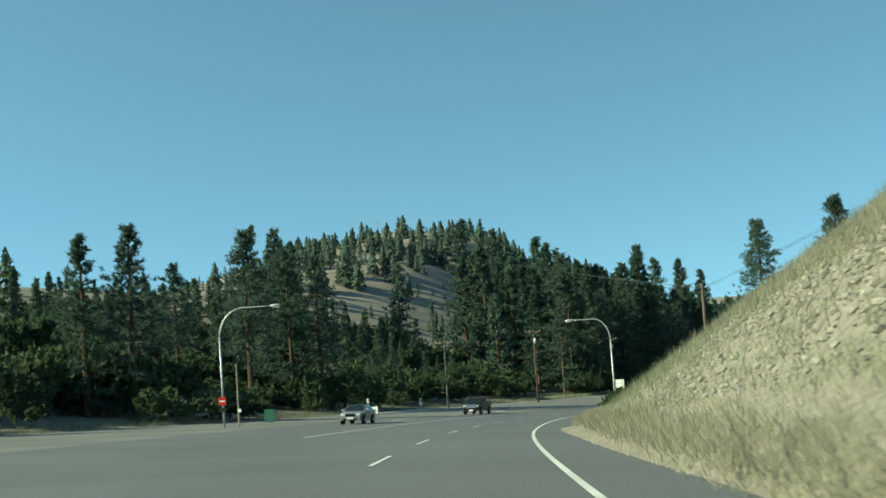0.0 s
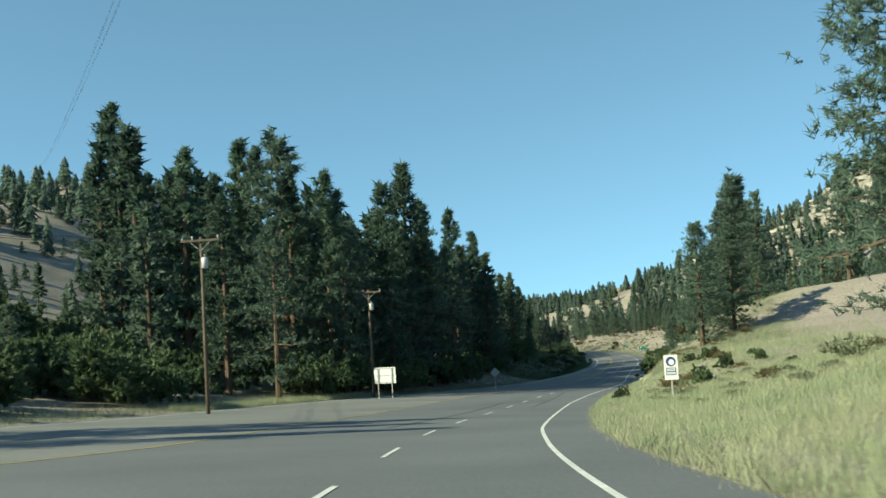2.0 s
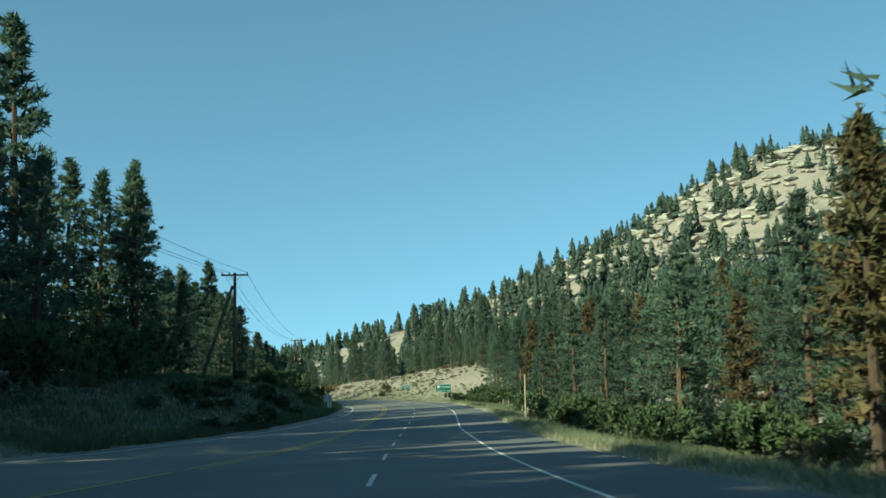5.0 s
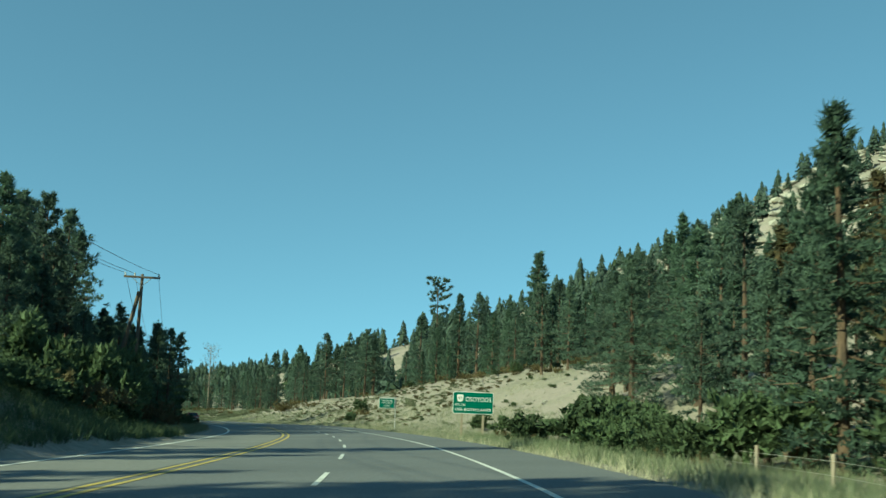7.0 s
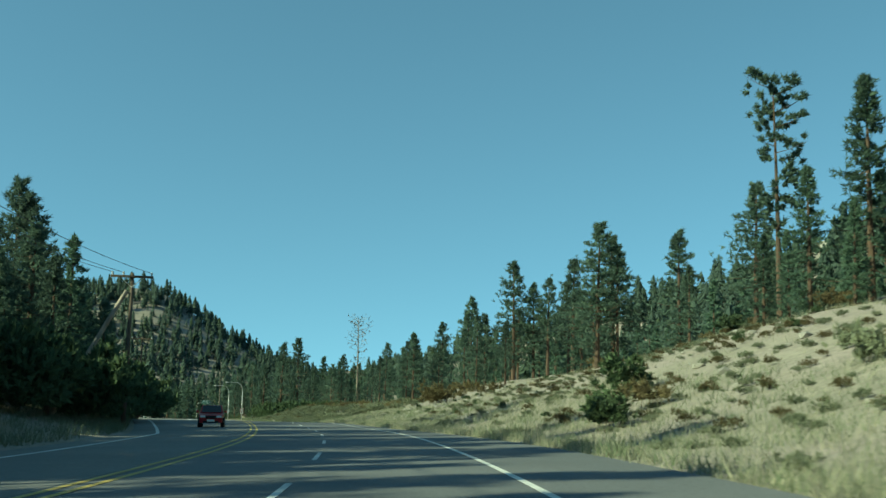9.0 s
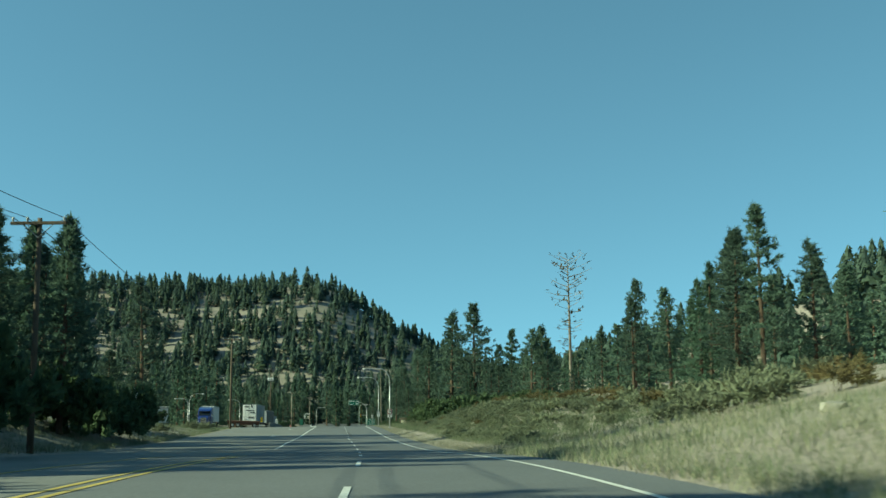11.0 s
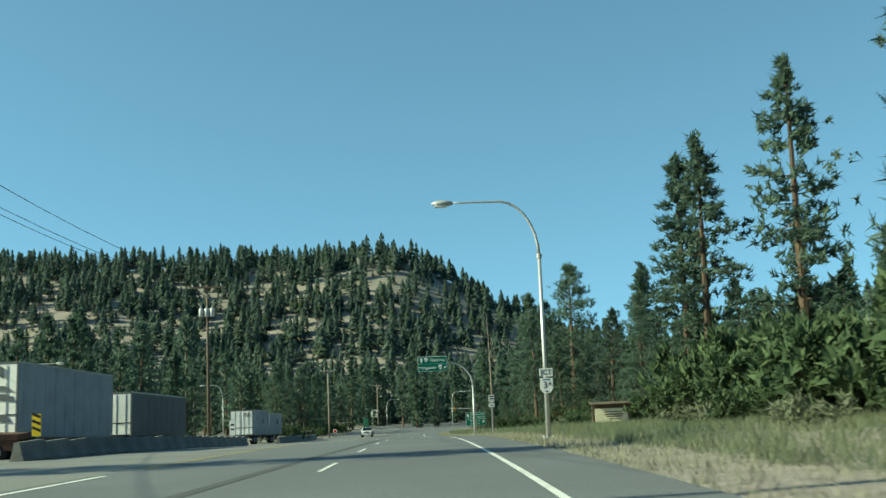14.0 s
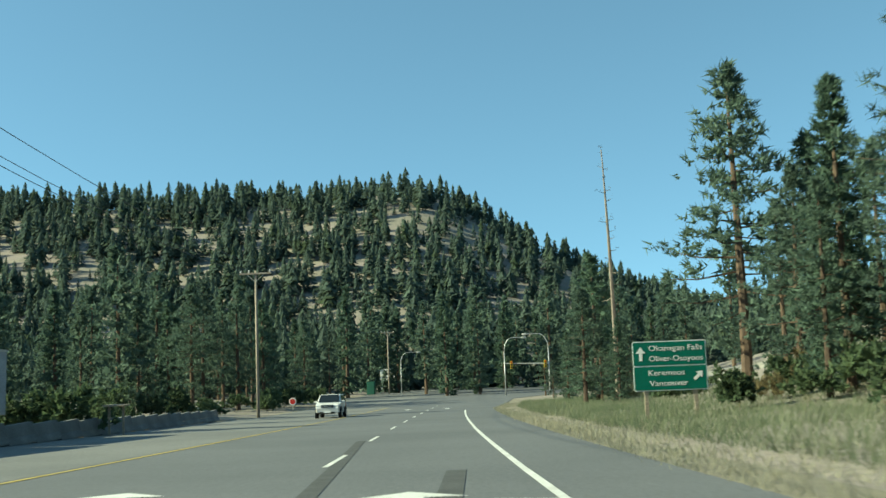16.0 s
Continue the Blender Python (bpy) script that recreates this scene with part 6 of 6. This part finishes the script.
# small signs at the left junction
ob = thing("sandwich_board", stand(84, -19.2), "white folding sandwich board on the traffic island", "sign")
for q in (-1, 1):
    leaf = part("leaf", box(0.62, 0.03, 0.85, 0, 0, 0.42, 0.008), M["white_sign"], ob)
    leaf.matrix_basis = pose(0, q * 0.16, 0, q * 12, 0, 0)
    bars(leaf, [(0, 0.6, 0.4, 0.07), (0, 0.42, 0.44, 0.09), (0, 0.26, 0.36, 0.06)], M["blue_ink"], -0.018 * q * -1 if q > 0 else -0.018)
for s, d, w, h, tall, mat, what in ((86, -20.6, 0.2, 0.34, 1.35, "white_sign", "small sign on a short post at the island"), (93, -18.6, 0.22, 0.62, 1.35, "white_sign", "narrow white sign on a short post at the kerb"),
                                    (95, -22.5, 0.5, 0.14, 2.0, "steel_matt", "street name blade on a grey post"), (58.5, -16.4, 0.62, 0.75, 1.0, "shed_green", "dark green notice board beside the street lamp"),
                                    (638.4, -32.7, 1.1, 1.1, 2.1, "white_sign", "white board on a post at the back of the truck lot"), (573.1, -11.75, 0.36, 0.95, 1.8, "white_sign", "narrow white framed sign behind the barrier"),
                                    (470, -16.8, 0.5, 1.0, 3.0, "white_sign", "white sign on a tall post above the grass bank")):
    ob = signpost(stand(s, d), "small_sign", what, "road sign", (0,), tall)
    panel = plate(ob, "sign_plate", w, h, 0, tall - h / 2, M[mat], -0.04)
    if mat == "white_sign":
        bars(panel, [(0, tall - h * 0.3, w * 0.6, h * 0.12), (0, tall - h * 0.6, w * 0.6, h * 0.1)], M["black"], -0.008)

island = ribbon("traffic_island", lambda s: -19.6 - 0.9 * np.sin((s - 78) / 20 * math.pi), lambda s: -18.4 + 0 * s, 0.09, M["concrete"], 78, 98, 1.0, 2, 0.12, label="low pale concrete traffic island with a kerb", category="kerb")


# ---- concrete barriers ----
bm = bmesh.new()
half = [(-0.21, 0), (-0.21, 0.05), (-0.14, 0.22), (-0.075, 0.56), (0.075, 0.56), (0.14, 0.22), (0.21, 0.05), (0.21, 0)]
L = 2.0
ends = [[bm.verts.new((x, q * (L / 2 - 0.015), z)) for x, z in half] for q in (-1, 1)]
for i in range(len(half) - 1):
    bm.faces.new((ends[0][i], ends[0][i + 1], ends[1][i + 1], ends[1][i]))
bm.faces.new(ends[0]), bm.faces.new(ends[1][::-1])
bmesh.ops.recalc_face_normals(bm, faces=bm.faces)
barrier = bpy.data.meshes.new("concrete_barrier")
bm.to_mesh(barrier)
bm.free()
barrier.materials.append(M["shade_concrete"])


def barrier_line(points):
    pts = [np.array(p, float) for p in points]
    for (s0, d0), (s1, d1) in zip(pts, pts[1:]):
        many = max(1, int(round(math.hypot(s1 - s0, d1 - d0) / L)))
        for i in range(many):
            u = (i + 0.5) / many
            s, d = s0 + (s1 - s0) * u, d0 + (d1 - d0) * u
            p = spot(s, d)
            z = float(max(p[2], ground_z(p[0:1], p[1:2])[0]))
            ob = new("concrete_barrier", barrier)
            ob.matrix_basis = pose(float(p[0]), float(p[1]), z, 0, 0, heading(s) - math.degrees(math.atan2(d1 - d0, s1 - s0)))
            tagged(ob, "grey precast concrete barrier block beside the truck lot", "barrier", "row of concrete barriers")


barrier_line([(534.8, -11.4), (573.0, -10.95)])
barrier_line([(589.7, -10.9), (634.0, -12.3)])

# ---- vehicles; each is drawn in true metres, front to +x, and set to the place's scale ----


def wheel(parent, x, y, r, w):
    side = 1 if y > 0 else -1
    ob = part("wheel", rod([(x, y - w / 2, r), (x, y - w * 0.42, r), (x, y + w * 0.42, r), (x, y + w / 2, r)], [r * 0.88, r, r, r * 0.88], 20), M["tyre"], parent, smooth=True)
    part("rim", rod([(x, y + side * w * 0.40, r), (x, y + side * w * 0.53, r)], [r * 0.62, r * 0.56], 14), M["rim"], ob)
    part("hub", rod([(x, y + side * w * 0.5, r), (x, y + side * w * 0.57, r)], r * 0.16, 8), M["steel_matt"], ob)


def panel4(name, pts, mat, parent):
    bm = bmesh.new()
    bm.faces.new([bm.verts.new(p) for p in pts])
    return part(name, bm, mat, parent)


def vehicle(name, label, m, paint, lower, cabin, long, wide, axle, r, lights=0.72, category="car", grille=None, roof_in=0.16, glass_z=None):
    """A car: a lower body and a cabin drawn as side outlines (x, z), narrowed towards the roof."""
    ob = thing(name, m @ Matrix.Scale(K, 4), label, category)
    bm = slab(lower, wide, 0.05)
    for v in bm.verts:
        if abs(v.co.x) > long / 2 - 0.5:
            v.co.y *= 1 - 0.14 * (abs(v.co.x) - long / 2 + 0.5) / 0.5
    body = part("body", bm, paint, ob, smooth=False)
    z0, z1 = min(p[1] for p in cabin), max(p[1] for p in cabin)

    def half_at(z, out=0.0):
        return wide / 2 - 0.05 - roof_in * (z - z0) / (z1 - z0) + out

    bm = slab(cabin, wide - 0.1)
    for v in bm.verts:
        v.co.y = math.copysign(half_at(v.co.z), v.co.y)
    bmesh.ops.bevel(bm, geom=list(bm.edges), offset=0.035, segments=2, affect="EDGES", profile=0.6)
    shell = part("cabin", bm, paint, ob)
    (xf0, zf0), (xf1, zf1), (xr1, zr1), (xr0, zr0) = cabin[0], cabin[1], cabin[2], cabin[3]

    def on(u, xa, za, xb, zb, q, inset, out):
        x, z = xa + (xb - xa) * u, za + (zb - za) * u
        return (x + out[0], q * (half_at(z) - inset), z + out[1])

    f = (0.035, 0.025)
    panel4("windscreen", [on(0.08, xf0, zf0, xf1, zf1, q, 0.10, f) for q in (-1, 1)] + [on(0.92, xf0, zf0, xf1, zf1, q, 0.08, f) for q in (1, -1)], M["glass"], shell)
    b = (-0.035, 0.025)
    panel4("rear_window", [on(0.2, xr0, zr0, xr1, zr1, q, 0.12, b) for q in (1, -1)] + [on(0.9, xr0, zr0, xr1, zr1, q, 0.1, b) for q in (-1, 1)], M["glass"], shell)
    za, zb = z0 + 0.1 * (z1 - z0), z0 + 0.86 * (z1 - z0)
    fx = lambda z: xf0 + (xf1 - xf0) * (z - zf0) / (zf1 - zf0)
    rx = lambda z: xr0 + (xr1 - xr0) * (z - zr0) / (zr1 - zr0)
    mid = (xf1 + xr1) / 2 - 0.05
    for q in (-1, 1):
        for xa, xb in (((lambda z: fx(z) - 0.14), (lambda z: mid + 0.05)), ((lambda z: mid - 0.05), (lambda z: rx(z) + 0.16))):
            panel4("side_window", [(xa(za), q * half_at(za, 0.012), za), (xb(za), q * half_at(za, 0.012), za), (xb(zb), q * half_at(zb, 0.012), zb), (xa(zb), q * half_at(zb, 0.012), zb)], M["glass"], shell)
        part("wing_mirror", box(0.16, 0.2, 0.14, xf0 - 0.35, q * (wide / 2 + 0.08), z0 + 0.12, 0.03), paint, ob)
        part("headlight", box(0.16, 0.38, 0.17, long / 2 - 0.09, q * (wide / 2 - 0.33), lights, 0.03), M["lamp_clear"], ob)
        part("tail_light", box(0.1, 0.22, 0.3, -long / 2 + 0.03, q * (wide / 2 - 0.2), lights + 0.12, 0.02), M["lamp_red"], ob)
        for x in axle:
            part("wheel_arch", rod([(x, q * (wide / 2 - 0.08), r * 1.02), (x, q * (wide / 2 + 0.012), r * 1.02)], r * 1.2, 18), M["black"], body)
            wheel(ob, x, q * (wide / 2 - 0.10), r, 0.24)
    g = grille or (wide * 0.42, 0.2, lights - 0.02, M["black"])
    front = part("grille", box(0.08, g[0], g[1], long / 2 - 0.02, 0, g[2], 0.02), g[3], ob)
    for i in range(3):
        part("grille_bar", box(0.03, g[0] * 0.94, 0.025, long / 2 + 0.03, 0, g[2] + (i - 1) * g[1] * 0.3), M["chrome"] if grille else M["black"], front)
    part("lower_intake", box(0.08, wide * 0.6, 0.14, long / 2 - 0.03, 0, 0.38, 0.02), M["black"], ob)
    part("number_plate", box(0.02, 0.5, 0.15, long / 2 + 0.03, 0, 0.47), M["white_sign"], ob)
    part("bumper", box(0.14, wide * 0.9, 0.16, -long / 2 + 0.02, 0, 0.5, 0.03), paint, ob)
    return ob


def on_road(s, d, oncoming=True):
    """A vehicle's place on the road, tilted with its slope and bank."""
    q = -1 if oncoming else 1
    p, a, b, c = (Vector([float(v) for v in spot(s + i, d + j)]) for i, j in ((0, 0), (-1.2, 0), (1.2, 0), (0, -0.6)))
    fore = ((b - a) * q).normalized()
    up = fore.cross((c - p) * q).normalized()
    if up.z < 0:
        up = -up
    m = Matrix((fore, up.cross(fore), up)).transposed().to_4x4()
    m.translation = p
    return m


vehicle("sedan", "silver four-door sedan on the oncoming lane", on_road(53.5, -9.6), M["silver_paint"],
        [(2.2, 0.3), (2.25, 0.62), (2.1, 0.82), (1.0, 0.98), (-1.55, 1.02), (-2.2, 0.98), (-2.25, 0.5), (-2.15, 0.28)],
        [(1.15, 0.95), (0.25, 1.45), (-0.95, 1.45), (-1.75, 1.0)], 4.5, 1.8, (1.35, -1.3), 0.32)
vehicle("pickup_truck", "dark charcoal crew cab pickup with chrome grille", on_road(80.5, -9.2), M["dark_paint"],
        [(2.75, 0.45), (2.85, 0.75), (2.75, 1.12), (1.2, 1.2), (-0.9, 1.2), (-0.95, 1.25), (-2.8, 1.25), (-2.85, 0.5), (-2.7, 0.42)],
        [(1.3, 1.15), (0.55, 1.85), (-0.75, 1.85), (-1.05, 1.2)], 5.7, 2.0, (1.85, -1.75), 0.40, 0.95, "truck", (1.25, 0.42, 0.92, M["chrome"]))
vehicle("suv", "white sport utility vehicle on the oncoming lane", on_road(632, -5.9), M["white_paint"],
        [(2.25, 0.4), (2.32, 0.75), (2.2, 1.0), (1.2, 1.12), (-2.2, 1.12), (-2.32, 0.9), (-2.3, 0.45), (-2.2, 0.38)],
        [(1.35, 1.08), (0.55, 1.72), (-1.75, 1.72), (-2.2, 1.12)], 4.6, 1.9, (1.42, -1.4), 0.37, 0.86, "car", (0.9, 0.22, 0.86, M["black"]))
vehicle("hatchback", "small red car on the shaded oncoming lane", on_road(377, -5.0), M["red_paint"],
        [(1.95, 0.32), (2.0, 0.65), (1.85, 0.85), (1.0, 0.98), (-1.75, 1.0), (-2.0, 0.85), (-2.0, 0.4), (-1.9, 0.3)],
        [(1.1, 0.95), (0.4, 1.5), (-1.4, 1.5), (-1.85, 1.0)], 4.0, 1.72, (1.25, -1.25), 0.31)


def trailer(m, label, mat, long=12.5, high=2.75, wide=2.5, rear="white_sign", name="semi_trailer", doors=True):
    """A box trailer, its back to -x."""
    ob = thing(name, m @ Matrix.Scale(K, 4), label, "trailer")
    z = 1.15
    body = part("box_body", box(long, wide, high, 0, 0, z + high / 2, 0.04), mat, ob)
    for i in range(int(long / 1.25)):
        x = -long / 2 + 0.6 + i * 1.25
        for q in (-1, 1):
            part("side_rib", box(0.05, 0.022, high - 0.2, x, q * (wide / 2 + 0.002), z + high / 2), mat, body)
    part("roof_rail", box(long, 0.08, 0.1, 0, wide / 2, z + high - 0.02), M["steel_matt"], body)
    part("roof_rail", box(long, 0.08, 0.1, 0, -wide / 2, z + high - 0.02), M["steel_matt"], body)
    part("chassis", box(long * 0.94, 1.0, 0.25, 0, 0, 1.0), M["black"], ob)
    if doors:
        for q in (-1, 1):
            door = part("rear_door", box(0.05, wide / 2 - 0.08, high - 0.2, -long / 2 - 0.03, q * (wide / 4), z + high / 2, 0.01), M[rear], ob)
            for y in (0.25, 0.85):
                part("lock_rod", rod([(-long / 2 - 0.08, q * y, z + 0.15), (-long / 2 - 0.08, q * y, z + high - 0.15)], 0.018, 6), M["steel_matt"], door)
            part("hinge_bar", box(0.04, wide / 2 - 0.1, 0.05, -long / 2 - 0.07, q * wide / 4, z + high * 0.3), M["black"], door)
            part("door_frame", box(0.09, 0.09, high, -long / 2 - 0.02, q * (wide / 2 - 0.03), z + high / 2), M["trailer_grey"], ob)
        part("header_rail", box(0.09, wide, 0.12, -long / 2 - 0.02, 0, z + high - 0.05), M["trailer_grey"], ob)
    part("underrun_bar", box(0.1, wide * 0.9, 0.12, -long / 2 + 0.05, 0, 0.6), M["steel_matt"], ob)
    for x in (-long / 2 + 1.0, -long / 2 + 2.3):
        for q in (-1, 1):
            wheel(ob, x, q * (wide / 2 - 0.25), 0.5, 0.5)
            part("mudflap", box(0.03, 0.5, 0.5, x - 0.62, q * (wide / 2 - 0.28), 0.6), M["black"], ob)
    for q in (-1, 1):
        part("landing_leg", box(0.12, 0.12, 1.0, long / 2 - 2.6, q * 0.7, 0.55), M["steel_matt"], ob)
    return ob


def tractor(m, label, paint):
    ob = thing("semi_tractor", m @ Matrix.Scale(K, 4), label, "truck")
    hood = slab([(3.3, 0.7), (3.35, 1.6), (3.1, 1.95), (1.6, 2.15), (1.6, 0.7)], 2.0, 0.08)
    for v in hood.verts:
        v.co.y *= 1 - 0.12 * max(0, v.co.x - 1.6) / 1.7
    part("hood", hood, paint, ob, "dark blue hood")
    cab = slab([(1.62, 0.7), (1.7, 2.1), (1.15, 3.05), (0.6, 3.35), (-1.6, 3.75), (-1.7, 0.7)], 2.4, 0.06)
    cab_ob = part("cab", cab, paint, ob)
    panel4("windscreen", [(1.72, -1.05, 2.2), (1.72, 1.05, 2.2), (1.24, 1.0, 2.98), (1.24, -1.0, 2.98)], M["glass"], cab_ob)
    for q in (-1, 1):
        panel4("side_window", [(1.45, q * 1.212, 2.15), (0.5, q * 1.212, 2.15), (0.5, q * 1.212, 2.85), (1.1, q * 1.212, 2.85)], M["glass"], cab_ob)
        part("exhaust_stack", rod([(-1.9, q * 0.95, 1.0), (-1.9, q * 0.95, 3.9)], 0.08, 10), M["chrome"], ob)
        part("wing_mirror", box(0.12, 0.1, 0.6, 1.75, q * 1.42, 2.2, 0.02), M["chrome"], ob)
        part("fuel_tank", rod([(1.2, q * 0.95, 0.75), (-0.6, q * 0.95, 0.75)], 0.32, 14), M["chrome"], ob)
        part("headlight", box(0.14, 0.3, 0.25, 3.22, q * 0.78, 1.15, 0.03), M["lamp_clear"], ob)
        part("fender", box(1.3, 0.4, 0.16, 2.5, q * 0.98, 1.12, 0.05), paint, ob)
        wheel(ob, 2.5, q * 0.98, 0.5, 0.32)
        for x in (-2.0, -3.3):
            wheel(ob, x, q * 0.95, 0.5, 0.55)
    grill = part("grille", box(0.08, 1.05, 0.95, 3.34, 0, 1.35, 0.02), M["chrome"], ob)
    for i in range(6):
        part("grille_bar", box(0.03, 0.98, 0.05, 3.40, 0, 1.0 + i * 0.14), M["black"], grill)
    part("bumper", box(0.25, 2.3, 0.35, 3.35, 0, 0.65, 0.05), M["chrome"], ob)
    part("sun_visor", box(0.4, 2.2, 0.06, 1.55, 0, 3.05), paint, cab_ob)
    part("frame", box(5.6, 0.9, 0.25, -1.2, 0, 0.85), M["rust"], ob)
    return ob


def lot(x, y, turn):
    """A vehicle's place in the lot, nose down with the slope of the ground."""
    a = radians(turn)
    fall = ground_z(np.array([x - 3 * math.cos(a), x + 3 * math.cos(a)]), np.array([y - 3 * math.sin(a), y + 3 * math.sin(a)]))
    return plan(x, y, 0.02, 0) @ pose(0, 0, 0, 0, 0, turn) @ pose(0, 0, 0, 0, math.degrees(math.atan2(float(fall[0] - fall[1]), 6.0)), 0)


# the lot: the tractor faces the way the camera comes from
tractor(lot(106.9, 522.9, -90) @ Matrix.Scale(1.13, 4), "dark blue long-nosed semi tractor with chrome grille", M["blue_paint"])
trailer(lot(107.1, 528.6, -90), "white box trailer coupled behind the blue tractor", M["trailer_white"], 12.5, 3.3, 2.65)
flat = trailer(lot(113.85, 521.1, 85.5), "white-backed trailer with a grey mural, parked in the lot", M["trailer_shade"], 12.6, 3.65, 2.85)
for y, z, w, h in ((0.5, 4.3, 1.1, 0.34), (-0.5, 4.35, 0.5, 0.7), (-0.2, 3.55, 1.9, 0.3), (-0.7, 3.1, 1.1, 0.4), (-0.5, 2.1, 1.2, 0.42), (0.7, 1.75, 0.7, 0.24)):
    part("mural_patch", slab([(y - w / 2, z - h / 2), (y + w / 2, z - h * 0.2), (y + w * 0.4, z + h / 2), (y - w * 0.3, z + h * 0.3)], 0.01), M["trailer_grey"], flat).matrix_basis = pose(-6.41, 0, 0, 0, 0, 90)
trailer(lot(115.0, 531.2, 84), "dark box trailer parked behind the barrier", M["trailer_grey"], 11.0, 2.75, rear="trailer_white")
deck = thing("flatbed_trailer", lot(112.7, 516.0, 6) @ Matrix.Scale(K, 4), "rust-red flatbed trailer deck on low wheels", "trailer")
part("deck", box(6.4, 2.4, 0.3, 0, 0, 1.15, 0.03), M["rust"], deck)
part("headboard", box(0.1, 2.4, 0.35, -3.2, 0, 1.35), M["rust"], deck)
part("side_beam", box(6.2, 0.14, 0.5, 0, -1.1, 0.78), M["rust"], deck)
part("side_beam", box(6.2, 0.14, 0.5, 0, 1.1, 0.78), M["rust"], deck)
for x in (-2.2, -1.1, 2.2):
    for q in (-1, 1):
        wheel(deck, x, q * 0.95, 0.45, 0.45)
# white trailers, drawn in the panel colour that already holds the side's shade
box_trailer = trailer(lot(113.6, 575.8, 86.5), "long white trailer with barred rear doors in the lot", M["trailer_shade"], 10.6, 3.1, 2.85, rear="trailer_white")
second = trailer(lot(114.05, 583.2, 88), "white box trailer parked ahead of another", M["trailer_shade"], 9.8, 2.85, 2.7, doors=False)
for tr in (box_trailer, second):
    part("side_emblem", rod([(1.0, -1.34, 2.9), (1.0, -1.445, 2.9)], 0.36, 14), M["trailer_grey"], tr)
    if tr is box_trailer:
        number = letters("205", 0.6, M["black"], tr, (-5.42, 0.0, 3.7), "fleet_number")
        number.matrix_basis = pose(-5.42, -0.62, 3.65, 0, 0, -90)
    else:
        part("number_bar", box(0.02, 0.8, 0.3, -4.92, -0.55, 3.5), M["trailer_grey"], tr)

# office cabin and cabinets
ob = thing("site_cabin", plan(105.0, 480.0, 0.0, 24) @ Matrix.Scale(K, 4), "pale site cabin behind the grass bank", "cabin")
part("wall", box(6.0, 2.4, 2.2, 0, 0, 1.7, 0.04), M["trailer_white"], ob)
part("roof", box(6.3, 2.7, 0.14, 0, 0, 2.9, 0.03), M["steel_matt"], ob)
for x in (-1.8, 0.2, 2.0):
    w = part("window", box(1.0, 0.06, 0.9, x, -1.2, 1.9), M["trailer_grey"], ob)
    part("pane", box(0.86, 0.02, 0.76, x, -1.245, 1.9), M["glass"], w)
for x in (-2.6, 2.6):
    part("footing", box(0.4, 2.0, 0.9, x, 0, 0.3), M["concrete"], ob)
ob = thing("bus_shelter", plan(117.4, 590, 0) @ Matrix.Scale(0.68, 4), "small timber-framed shelter beyond the barrier", "shelter")
for x in (-0.35, 0.35):
    part("post", box(0.1, 0.1, 1.7, x, 0, 0.8), M["plank"], ob)
part("roof", box(1.1, 0.8, 0.08, 0, 0, 1.68), M["plank"], ob)
ob = thing("metal_cabinet", plan(119.5, 700, 0), "green metal roadside cabinet near the junction", "cabinet")
part("body", box(1.1, 0.8, 1.9, 0, 0, 0.95, 0.03), M["shed_green"], ob)
part("door", box(0.9, 0.03, 1.6, 0, -0.42, 0.95, 0.01), M["shed_green"], ob)
